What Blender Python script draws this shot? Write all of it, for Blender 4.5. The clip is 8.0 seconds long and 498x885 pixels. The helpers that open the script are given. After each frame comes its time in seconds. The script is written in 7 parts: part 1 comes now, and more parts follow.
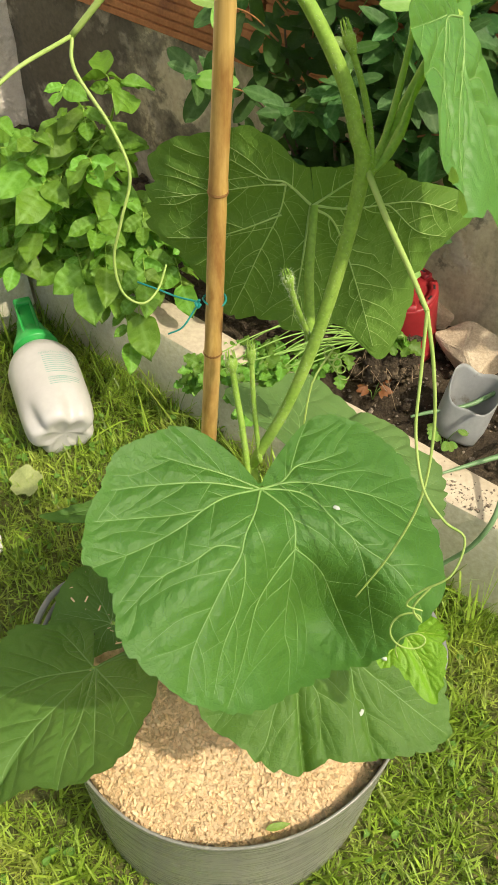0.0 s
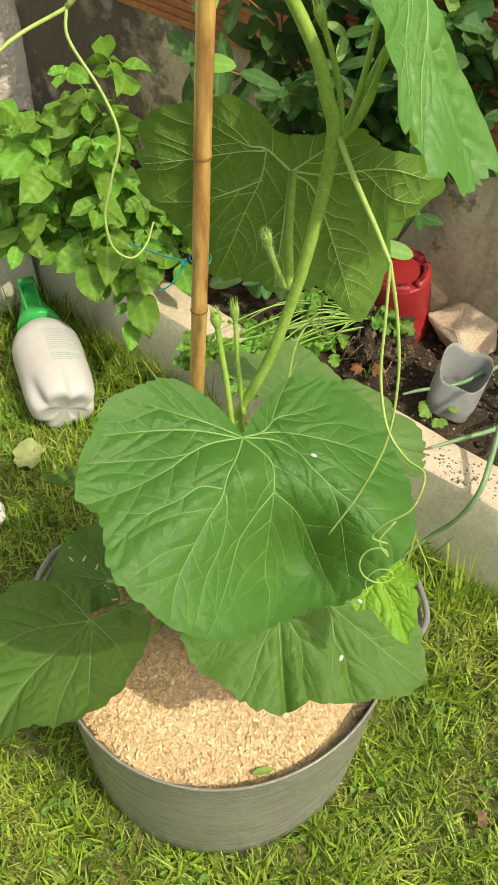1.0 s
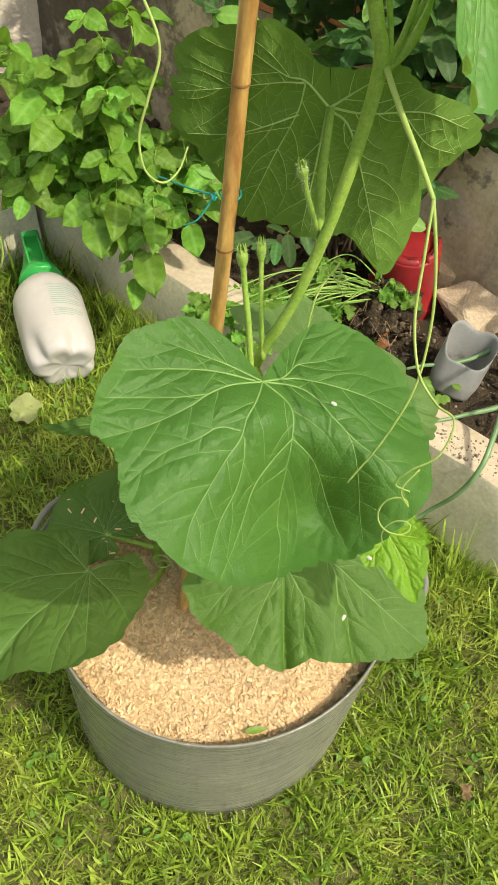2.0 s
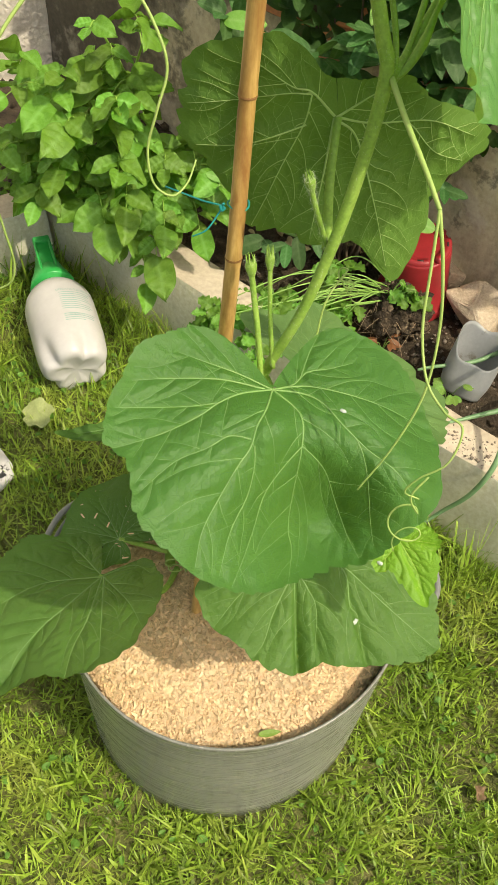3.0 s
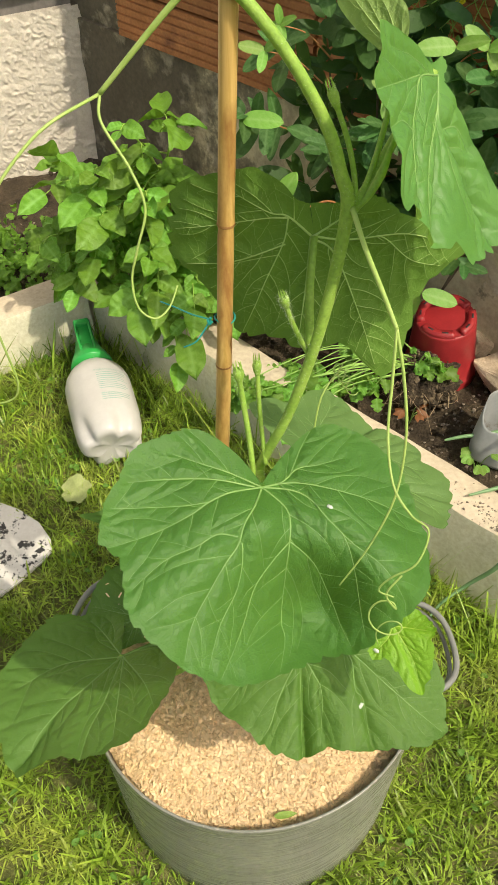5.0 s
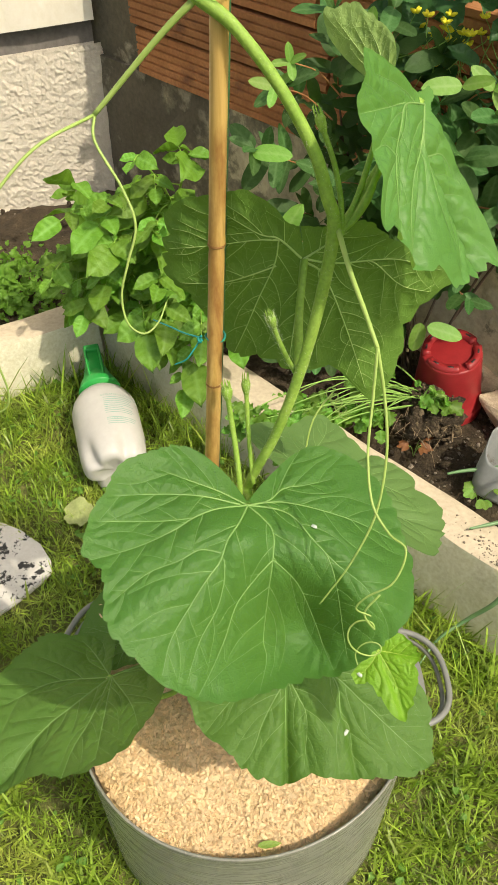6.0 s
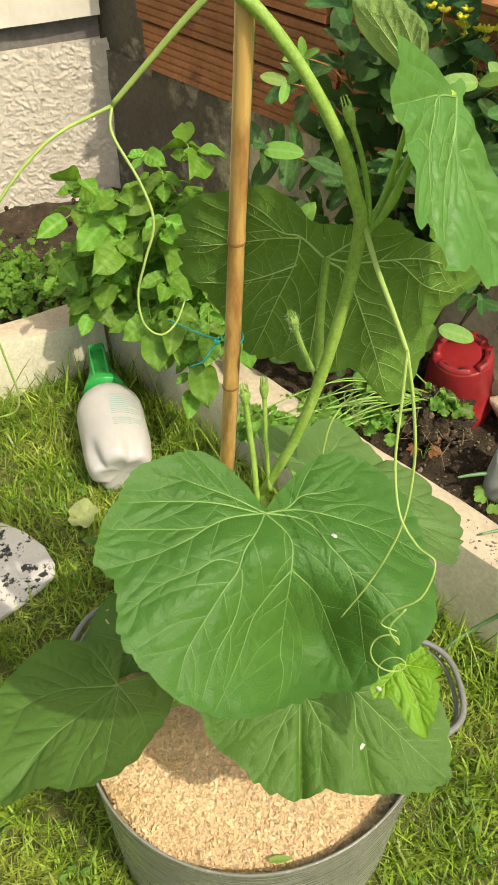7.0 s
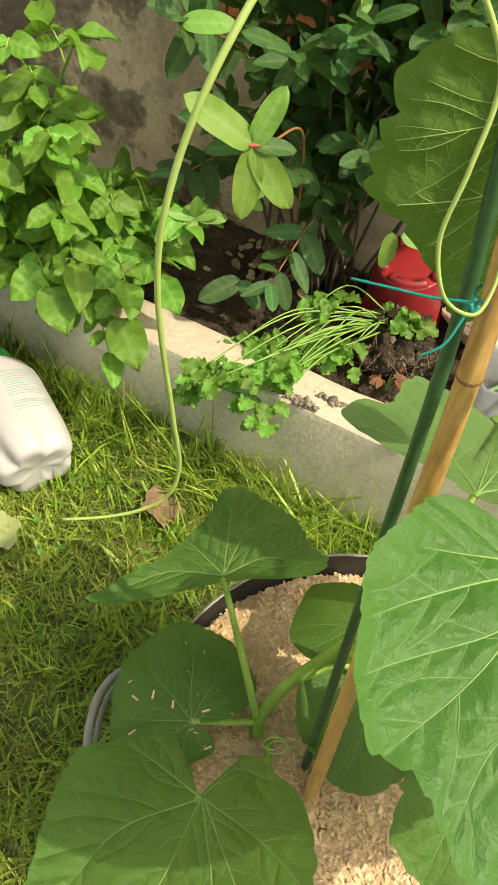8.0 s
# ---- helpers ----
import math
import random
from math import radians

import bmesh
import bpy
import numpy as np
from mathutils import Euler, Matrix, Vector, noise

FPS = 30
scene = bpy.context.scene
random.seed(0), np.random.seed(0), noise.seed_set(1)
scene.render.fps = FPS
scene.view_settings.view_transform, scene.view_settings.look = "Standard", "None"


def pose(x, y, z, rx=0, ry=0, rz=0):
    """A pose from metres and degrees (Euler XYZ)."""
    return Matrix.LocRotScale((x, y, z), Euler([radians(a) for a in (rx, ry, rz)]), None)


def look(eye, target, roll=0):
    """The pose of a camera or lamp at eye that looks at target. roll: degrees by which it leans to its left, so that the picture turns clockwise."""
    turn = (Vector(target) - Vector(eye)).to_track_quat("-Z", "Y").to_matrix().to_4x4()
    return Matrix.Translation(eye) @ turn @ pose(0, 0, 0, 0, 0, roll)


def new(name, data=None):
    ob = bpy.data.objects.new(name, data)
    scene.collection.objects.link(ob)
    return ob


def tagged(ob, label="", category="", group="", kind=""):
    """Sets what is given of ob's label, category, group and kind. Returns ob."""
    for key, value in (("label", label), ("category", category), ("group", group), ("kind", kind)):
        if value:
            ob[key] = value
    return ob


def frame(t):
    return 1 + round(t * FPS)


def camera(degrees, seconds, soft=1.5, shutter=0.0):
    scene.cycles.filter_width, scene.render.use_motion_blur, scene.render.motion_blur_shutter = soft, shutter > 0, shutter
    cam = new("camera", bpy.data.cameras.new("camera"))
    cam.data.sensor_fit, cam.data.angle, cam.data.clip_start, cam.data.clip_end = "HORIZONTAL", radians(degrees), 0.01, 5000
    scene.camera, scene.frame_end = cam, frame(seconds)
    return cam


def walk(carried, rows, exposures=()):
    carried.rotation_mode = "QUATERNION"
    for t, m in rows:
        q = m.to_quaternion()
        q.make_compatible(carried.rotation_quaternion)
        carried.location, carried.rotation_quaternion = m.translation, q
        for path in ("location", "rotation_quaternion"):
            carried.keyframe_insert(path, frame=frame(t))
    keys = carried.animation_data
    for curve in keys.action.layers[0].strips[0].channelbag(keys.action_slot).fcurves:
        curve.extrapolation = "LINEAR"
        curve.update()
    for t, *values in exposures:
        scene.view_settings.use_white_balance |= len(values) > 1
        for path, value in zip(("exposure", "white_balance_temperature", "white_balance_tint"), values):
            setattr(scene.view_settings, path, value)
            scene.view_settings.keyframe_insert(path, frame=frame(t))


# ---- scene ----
cam = camera(34.6, 8.0, 1.1)
PATH = [
    (0, (0.008, -0.026, 1.095), (-0.009, 1.268, -0.43), 2.8),
    (0.5, (0.023, -0.06, 1.101), (-0.002, 1.198, -0.454), 2.9),
    (1, (0.026, -0.073, 1.106), (-0.003, 1.207, -0.43), 2.8),
    (1.5, (0.028, -0.086, 1.086), (0.025, 1.192, -0.453), 3.6),
    (2, (0.006, -0.087, 1.078), (0.015, 1.162, -0.484), 7.1),
    (2.2, (0.0, -0.085, 1.081), (-0.013, 1.16, -0.484), 6.3),
    (3.5, (0.01, -0.085, 1.086), (-0.01, 1.159, -0.48), 5.4),
    (4, (0.006, -0.085, 1.092), (-0.014, 1.164, -0.471), 5.6),
    (4.5, (0.027, -0.083, 1.121), (-0.049, 1.224, -0.391), 2.9),
    (4.7, (0.043, -0.077, 1.129), (-0.097, 1.237, -0.373), 0.3),
    (5.8, (0.067, -0.083, 1.134), (-0.162, 1.304, -0.288), -0.1),
    (6, (0.077, -0.087, 1.127), (-0.151, 1.303, -0.294), -0.1),
    (6.5, (0.079, -0.083, 1.133), (-0.149, 1.308, -0.286), -0.0),
    (7, (0.061, -0.071, 1.115), (-0.166, 1.317, -0.307), 0.3),
    (7.2, (0.029, -0.052, 1.101), (-0.196, 1.321, -0.335), 1.3),
    (7.3, (0.003, -0.038, 1.093), (-0.199, 1.326, -0.356), 2.4),
    (7.4, (-0.021, -0.010, 1.076), (-0.196, 1.346, -0.384), 3.2),
    (7.5, (-0.054, 0.021, 1.059), (-0.183, 1.368, -0.413), 3.5),
    (7.6, (-0.087, 0.054, 1.035), (-0.148, 1.376, -0.464), 3.2),
    (7.7, (-0.115, 0.078, 1.013), (-0.083, 1.384, -0.501), 3.0),
    (7.8, (-0.135, 0.102, 0.997), (-0.016, 1.393, -0.526), 3.0),
    (7.9, (-0.154, 0.12, 0.985), (0.042, 1.395, -0.544), 4.2),
    (8, (-0.167, 0.135, 0.969), (0.091, 1.388, -0.568), 6.4),
]
EXPOSURES = [(0.0, -0.06, 7050, 3), (7.0, -0.10, 7050, 3), (7.5, -0.13, 7100, 3), (8.0, 0.13, 7250, 4)]
walk(cam, [(t, look(eye, target, roll)) for t, eye, target, roll in PATH], EXPOSURES)

# ---- light ----
SUN_EL, SUN_AZ = 53.5, 120.5
world = bpy.data.worlds.new("sky")
scene.world = world
world.use_nodes = True
wn = world.node_tree
sky = wn.nodes.new("ShaderNodeTexSky")
sky.sky_type, sky.sun_disc = "NISHITA", False
sky.air_density, sky.dust_density, sky.ozone_density = 0.8, 5.0, 0.3
sky.sun_elevation, sky.sun_rotation = radians(SUN_EL), radians(SUN_AZ)
wn.links.new(sky.outputs[0], wn.nodes["Background"].inputs["Color"])
wn.nodes["Background"].inputs["Strength"].default_value = 0.19
sun = new("sun", bpy.data.lights.new("sun", "SUN"))
sun.data.energy, sun.data.angle, sun.data.color = 3.6, radians(0.55), (1.0, 0.90, 0.79)
S = Vector((math.sin(radians(SUN_AZ)) * math.cos(radians(SUN_EL)), math.cos(radians(SUN_AZ)) * math.cos(radians(SUN_EL)), math.sin(radians(SUN_EL))))
sun.matrix_world = look(S * 8, (0, 0, 0))


# ---- materials ----
def shader(name):
    m = bpy.data.materials.new(name)
    m.use_nodes = True
    return m, m.node_tree, m.node_tree.nodes["Principled BSDF"]


def node(nt, kind, **values):
    n = nt.nodes.new(kind)
    for key, value in values.items():
        n.inputs[key].default_value = value
    return n


def ramp(nt, fac, stops):
    n = nt.nodes.new("ShaderNodeValToRGB")
    e = n.color_ramp.elements
    while len(e) < len(stops):
        e.new(0.5)
    for k, (at, c) in enumerate(stops):
        e[k].position, e[k].color = at, (*c, 1)
    nt.links.new(fac, n.inputs[0])
    return n.outputs[0]


def mixed(nt, fac, a, b, blend="MIX"):
    n = nt.nodes.new("ShaderNodeMix")
    n.data_type, n.blend_type = "RGBA", blend
    for sock, v in ((n.inputs[0], fac), (n.inputs[6], a), (n.inputs[7], b)):
        if isinstance(v, (int, float)):
            sock.default_value = v
        elif isinstance(v, tuple):
            sock.default_value = (*v, 1)
        else:
            nt.links.new(v, sock)
    return n.outputs[2]


def bumped(nt, bsdf, height, strength, distance=0.002):
    b = node(nt, "ShaderNodeBump", Strength=strength, Distance=distance)
    nt.links.new(height, b.inputs["Height"])
    nt.links.new(b.outputs[0], bsdf.inputs["Normal"])
    return b


def surface(name, stops, scale, rough=0.7, fine=0.0, bump=0.3, dist=0.002, detail=6, spec=0.4, stain=None, each=0.0, island=0.0, metal=0.0, thin=0.0):
    """A surface with colours over coarse noise, a finer grain, relief, and stains with a shape of their own."""
    m, nt, p = shader(name)
    co = nt.nodes.new("ShaderNodeTexCoord").outputs["Object"]
    a = node(nt, "ShaderNodeTexNoise", Scale=scale, Detail=detail, Roughness=0.62)
    nt.links.new(co, a.inputs["Vector"])
    col = ramp(nt, a.outputs["Fac"], stops)
    b = node(nt, "ShaderNodeTexNoise", Scale=scale * 9, Detail=3, Roughness=0.6)
    nt.links.new(co, b.inputs["Vector"])
    if fine:
        col = mixed(nt, fine, col, ramp(nt, b.outputs["Fac"], [(0.3, (0.25, 0.25, 0.25)), (0.7, (0.75, 0.75, 0.75))]), "OVERLAY")
    if stain:
        sc, lo, hi, tint = stain
        c = node(nt, "ShaderNodeTexNoise", Scale=sc, Detail=9, Roughness=0.7)
        nt.links.new(co, c.inputs["Vector"])
        col = mixed(nt, ramp(nt, c.outputs["Fac"], [(lo, (0, 0, 0)), (hi, (1, 1, 1))]), col, tint)
    if each or island:
        if each:
            r = nt.nodes.new("ShaderNodeObjectInfo").outputs["Random"]
        else:
            r = nt.nodes.new("ShaderNodeNewGeometry").outputs["Random Per Island"]
        v = each or island
        h = node(nt, "ShaderNodeHueSaturation")
        mp = node(nt, "ShaderNodeMapRange", **{"To Min": 1 - v, "To Max": 1 + v})
        nt.links.new(r, mp.inputs["Value"])
        nt.links.new(mp.outputs[0], h.inputs["Value"])
        nt.links.new(col, h.inputs["Color"])
        col = h.outputs[0]
    nt.links.new(col, p.inputs["Base Color"])
    p.inputs["Roughness"].default_value = rough
    p.inputs["Specular IOR Level"].default_value = spec
    p.inputs["Metallic"].default_value = metal
    if bump:
        add = nt.nodes.new("ShaderNodeMath")
        add.operation = "ADD"
        nt.links.new(a.outputs["Fac"], add.inputs[0])
        nt.links.new(b.outputs["Fac"], add.inputs[1])
        bumped(nt, p, add.outputs[0], bump, dist)
    if thin:
        t = node(nt, "ShaderNodeBsdfTranslucent")
        nt.links.new(col, t.inputs["Color"])
        mx = node(nt, "ShaderNodeMixShader", Fac=thin)
        nt.links.new(p.outputs[0], mx.inputs[1])
        nt.links.new(t.outputs[0], mx.inputs[2])
        nt.links.new(mx.outputs[0], nt.nodes["Material Output"].inputs["Surface"])
    return m


def foliage(name, dark, light, vein, back, rough=0.45, net=70.0, through_light=0.3, spec=0.4, vary=0.0, pores=0.11, veins=True, relief=0.22):
    """A leaf: two greens in patches, a pale net of small veins in the leaf's own plan, relief, and light that shines through."""
    m, nt, p = shader(name)
    uv = nt.nodes.new("ShaderNodeUVMap").outputs[0]
    a = node(nt, "ShaderNodeTexNoise", Scale=7.0, Detail=5, Roughness=0.6)
    nt.links.new(uv, a.inputs["Vector"])
    col = ramp(nt, a.outputs["Fac"], [(0.2, dark), (0.85, light)])
    wob = node(nt, "ShaderNodeTexNoise", Scale=14.0, Detail=3)
    nt.links.new(uv, wob.inputs["Vector"])
    warped = mixed(nt, 0.05, uv, wob.outputs["Color"], "ADD")
    cell = node(nt, "ShaderNodeTexVoronoi", Scale=net)
    cell.feature = "DISTANCE_TO_EDGE"
    nt.links.new(warped, cell.inputs["Vector"])
    line = ramp(nt, cell.outputs["Distance"], [(0.0, (1, 1, 1)), (0.045, (0, 0, 0))])
    soft = ramp(nt, cell.outputs["Distance"], [(0.0, (0, 0, 0)), (0.06, (0.6, 0.6, 0.6)), (0.22, (1, 1, 1))])
    if veins:
        gain = nt.nodes.new("ShaderNodeMath")
        gain.operation = "MULTIPLY"
        nt.links.new(line, gain.inputs[0])
        gain.inputs[1].default_value = pores
        col = mixed(nt, gain.outputs[0], col, vein)
        at = nt.nodes.new("ShaderNodeAttribute")
        at.attribute_name = "rib"
        col = mixed(nt, at.outputs["Fac"], col, vein)
    if vary:
        r = nt.nodes.new("ShaderNodeObjectInfo").outputs["Random"]
        h = node(nt, "ShaderNodeHueSaturation")
        mp = node(nt, "ShaderNodeMapRange", **{"To Min": 1 - vary, "To Max": 1 + vary})
        nt.links.new(r, mp.inputs["Value"])
        nt.links.new(mp.outputs[0], h.inputs["Value"])
        mh = node(nt, "ShaderNodeMapRange", **{"To Min": 0.485, "To Max": 0.515})
        nt.links.new(r, mh.inputs["Value"])
        nt.links.new(mh.outputs[0], h.inputs["Hue"])
        nt.links.new(col, h.inputs["Color"])
        col = h.outputs[0]
    nt.links.new(col, p.inputs["Base Color"])
    p.inputs["Roughness"].default_value = rough
    p.inputs["Specular IOR Level"].default_value = spec
    b = bumped(nt, p, soft, relief, 0.0010)
    t = node(nt, "ShaderNodeBsdfTranslucent")
    nt.links.new(mixed(nt, 0.55, col, back), t.inputs["Color"])
    nt.links.new(b.outputs[0], t.inputs["Normal"])
    mx = node(nt, "ShaderNodeMixShader", Fac=through_light)
    nt.links.new(p.outputs[0], mx.inputs[1])
    nt.links.new(t.outputs[0], mx.inputs[2])
    nt.links.new(mx.outputs[0], nt.nodes["Material Output"].inputs["Surface"])
    return m


def old_concrete():
    """Weathered concrete: brown and grey mottling, runs of dirt, flaked pale patches and black growth."""
    m, nt, p = shader("weathered_concrete")
    co = nt.nodes.new("ShaderNodeTexCoord").outputs["Object"]
    mp = nt.nodes.new("ShaderNodeMapping")
    mp.inputs["Scale"].default_value = (1.0, 1.0, 0.28)
    nt.links.new(co, mp.inputs["Vector"])

    def field(scale, vec, detail=8, rough=0.65):
        n = node(nt, "ShaderNodeTexNoise", Scale=scale, Detail=detail, Roughness=rough)
        nt.links.new(vec, n.inputs["Vector"])
        return n.outputs["Fac"]

    coarse, runs, flakes, grain, growth = field(3, co), field(14, mp.outputs[0]), field(9, co, 10, 0.6), field(90, co, 4), field(7.0, co, 12, 0.66)
    col = ramp(nt, coarse, [(0.36, (0.48, 0.42, 0.255)), (0.5, (0.60, 0.53, 0.34)), (0.64, (0.70, 0.63, 0.42))])
    col = mixed(nt, ramp(nt, runs, [(0.50, (0, 0, 0)), (0.72, (0.55, 0.55, 0.55))]), col, (0.15, 0.12, 0.08))
    col = mixed(nt, ramp(nt, flakes, [(0.57, (0, 0, 0)), (0.62, (0.7, 0.7, 0.7))]), col, (0.58, 0.51, 0.38))
    col = mixed(nt, ramp(nt, runs, [(0.34, (0.6, 0.6, 0.6)), (0.44, (0, 0, 0))]), col, (0.66, 0.59, 0.44))
    # the damp black growth is thickest by the corner
    xyz = nt.nodes.new("ShaderNodeSeparateXYZ")
    nt.links.new(co, xyz.inputs[0])
    damp = node(nt, "ShaderNodeMapRange", **{"From Min": -0.50, "From Max": 0.02, "To Min": 0.17, "To Max": -0.13})
    nt.links.new(xyz.outputs[0], damp.inputs["Value"])
    grown = nt.nodes.new("ShaderNodeMath")
    grown.operation = "ADD"
    nt.links.new(growth, grown.inputs[0])
    nt.links.new(damp.outputs[0], grown.inputs[1])
    col = mixed(nt, ramp(nt, grown.outputs[0], [(0.47, (0, 0, 0)), (0.51, (0.6, 0.6, 0.6)), (0.60, (0.92, 0.92, 0.92))]), col, (0.085, 0.072, 0.05))
    col = mixed(nt, ramp(nt, flakes, [(0.56, (0, 0, 0)), (0.66, (0.6, 0.6, 0.6))]), col, (0.58, 0.52, 0.38))
    col = mixed(nt, 0.4, col, ramp(nt, grain, [(0.3, (0.25, 0.25, 0.25)), (0.7, (0.75, 0.75, 0.75))]), "OVERLAY")
    nt.links.new(col, p.inputs["Base Color"])
    p.inputs["Roughness"].default_value = 0.92
    add = nt.nodes.new("ShaderNodeMath")
    add.operation = "ADD"
    nt.links.new(ramp(nt, flakes, [(0.56, (0, 0, 0)), (0.61, (1, 1, 1))]), add.inputs[0])
    nt.links.new(grain, add.inputs[1])
    bumped(nt, p, add.outputs[0], 0.6, 0.003)
    return m


def bamboo():
    """Bamboo: honey yellow with fine lengthwise fibres and brown weathered stretches."""
    m, nt, p = shader("bamboo_cane")
    co = nt.nodes.new("ShaderNodeTexCoord").outputs["Object"]
    mp = nt.nodes.new("ShaderNodeMapping")
    mp.inputs["Scale"].default_value = (1.0, 1.0, 0.03)
    nt.links.new(co, mp.inputs["Vector"])
    fib = node(nt, "ShaderNodeTexNoise", Scale=420.0, Detail=4, Roughness=0.6)
    nt.links.new(mp.outputs[0], fib.inputs["Vector"])
    blot = node(nt, "ShaderNodeTexNoise", Scale=17.0, Detail=6, Roughness=0.65)
    mp2 = nt.nodes.new("ShaderNodeMapping")
    mp2.inputs["Scale"].default_value = (1.6, 1.6, 0.45)
    nt.links.new(co, mp2.inputs["Vector"])
    nt.links.new(mp2.outputs[0], blot.inputs["Vector"])
    col = ramp(nt, fib.outputs["Fac"], [(0.32, (0.50, 0.31, 0.085)), (0.68, (0.62, 0.41, 0.145))])
    col = mixed(nt, ramp(nt, blot.outputs["Fac"], [(0.47, (0, 0, 0)), (0.62, (0.85, 0.85, 0.85))]), col, (0.24, 0.10, 0.025))
    nt.links.new(col, p.inputs["Base Color"])
    p.inputs["Roughness"].default_value = 0.42
    bumped(nt, p, fib.outputs["Fac"], 0.15, 0.0006)
    return m


def scuffed_plastic():
    """Grey moulded plastic with fine scratches round and up the wall, pale scuffs and specks of dry mud."""
    m, nt, p = shader("grey_plastic_tub")
    co = nt.nodes.new("ShaderNodeTexCoord").outputs["Object"]

    def field(scale, stretch, detail=4, rough=0.6):
        mp = nt.nodes.new("ShaderNodeMapping")
        mp.inputs["Scale"].default_value = stretch
        nt.links.new(co, mp.inputs["Vector"])
        n = node(nt, "ShaderNodeTexNoise", Scale=scale, Detail=detail, Roughness=rough)
        nt.links.new(mp.outputs[0], n.inputs["Vector"])
        return n.outputs["Fac"]

    tone, across, along, specks = field(9, (1, 1, 1)), field(60, (0.25, 0.25, 6), 5), field(150, (1, 1, 0.08), 3), field(75, (1, 1, 1), 5, 0.7)
    col = ramp(nt, tone, [(0.3, (0.21, 0.21, 0.185)), (0.7, (0.28, 0.28, 0.245))])
    col = mixed(nt, ramp(nt, across, [(0.52, (0, 0, 0)), (0.70, (0.26, 0.26, 0.26))]), col, (0.37, 0.365, 0.33))
    col = mixed(nt, ramp(nt, along, [(0.54, (0, 0, 0)), (0.68, (0.55, 0.55, 0.55))]), col, (0.15, 0.15, 0.13))
    col = mixed(nt, ramp(nt, specks, [(0.595, (0, 0, 0)), (0.64, (0.75, 0.75, 0.75))]), col, (0.43, 0.40, 0.34))
    nt.links.new(col, p.inputs["Base Color"])
    nt.links.new(ramp(nt, across, [(0.4, (0.22, 0.22, 0.22)), (0.7, (0.42, 0.42, 0.42))]), p.inputs["Roughness"])
    p.inputs["Specular IOR Level"].default_value = 0.55
    bumped(nt, p, across, 0.05, 0.0006)
    return m


M_SQUASH = foliage("squash_leaf_green", (0.066, 0.160, 0.025), (0.112, 0.235, 0.046), (0.26, 0.40, 0.13), (0.26, 0.44, 0.03), 0.52, 105.0, 0.36, pores=0.09, relief=0.30, spec=0.33)
# older leaf over the rim: its green is also raised to stand in for stronger sunlight
M_SQUASH_OLD_SUNLIT = foliage("squash_leaf_old_sunlit_paler", (0.074, 0.172, 0.029), (0.126, 0.254, 0.052), (0.28, 0.42, 0.15), (0.28, 0.46, 0.04), 0.52, 105.0, 0.34, pores=0.09, relief=0.30, spec=0.33)
M_SQUASH_GLOSS = foliage("squash_leaf_glossy", (0.050, 0.164, 0.028), (0.083, 0.232, 0.046), (0.28, 0.44, 0.14), (0.42, 0.58, 0.05), 0.49, 105.0, 0.38, pores=0.07, relief=0.24)
M_SQUASH_TOP = foliage("squash_leaf_young_top", (0.085, 0.24, 0.045), (0.13, 0.31, 0.07), (0.28, 0.44, 0.14), (0.40, 0.60, 0.06), 0.45, 105.0, 0.34, pores=0.06, relief=0.14)
M_SQUASH_BACK = foliage("squash_leaf_underside", (0.088, 0.186, 0.026), (0.115, 0.226, 0.036), (0.36, 0.52, 0.16), (0.28, 0.50, 0.03), 0.6, 90.0, 0.24, pores=0.12)
M_SQUASH_MATT = foliage("squash_leaf_matt", (0.10, 0.20, 0.05), (0.145, 0.255, 0.075), (0.30, 0.42, 0.17), (0.28, 0.46, 0.05), 0.62, 105.0, 0.25, pores=0.08, relief=0.2)
M_YOUNG = foliage("young_squash_leaf_green", (0.16, 0.36, 0.02), (0.22, 0.44, 0.035), (0.42, 0.58, 0.12), (0.34, 0.56, 0.03), 0.45, 140.0, 0.35, pores=0.1, relief=0.25)
M_VEIN = surface("leaf_vein_pale_green", [(0.3, (0.165, 0.305, 0.077)), (0.7, (0.23, 0.38, 0.11))], 60, 0.5, bump=0.1)
M_VEIN_FINE = surface("leaf_cross_vein_green", [(0.3, (0.09, 0.21, 0.046)), (0.7, (0.12, 0.255, 0.062))], 60, 0.5, bump=0.1)
M_VEIN_YOUNG = surface("young_leaf_vein", [(0.3, (0.42, 0.58, 0.10)), (0.7, (0.50, 0.64, 0.14))], 60, 0.5, bump=0.1)
M_VEIN_BACK_FINE = surface("leaf_cross_vein_underside", [(0.3, (0.20, 0.36, 0.075)), (0.7, (0.26, 0.42, 0.10))], 60, 0.55, bump=0.1)
M_VEIN_BACK = surface("leaf_vein_underside", [(0.3, (0.36, 0.52, 0.16)), (0.7, (0.45, 0.60, 0.22))], 60, 0.55, bump=0.1)
M_STEM = surface("squash_stem_green", [(0.3, (0.22, 0.40, 0.05)), (0.7, (0.36, 0.54, 0.10))], 45, 0.55, 0.3, 0.4, 0.001, thin=0.18)
M_STEM_PALE = surface("tendril_pale_green", [(0.3, (0.28, 0.41, 0.09)), (0.7, (0.37, 0.49, 0.14))], 60, 0.5, bump=0.2, dist=0.0008)
M_HAIR = surface("stem_hair_white", [(0.3, (0.55, 0.62, 0.42)), (0.7, (0.66, 0.72, 0.52))], 60, 0.6, bump=0)
M_POTATO = foliage("potato_leaf_green", (0.10, 0.235, 0.02), (0.17, 0.335, 0.036), (0.24, 0.44, 0.11), (0.32, 0.58, 0.04), 0.5, 16.0, 0.25, vary=0.3, pores=0.25, spec=0.3)
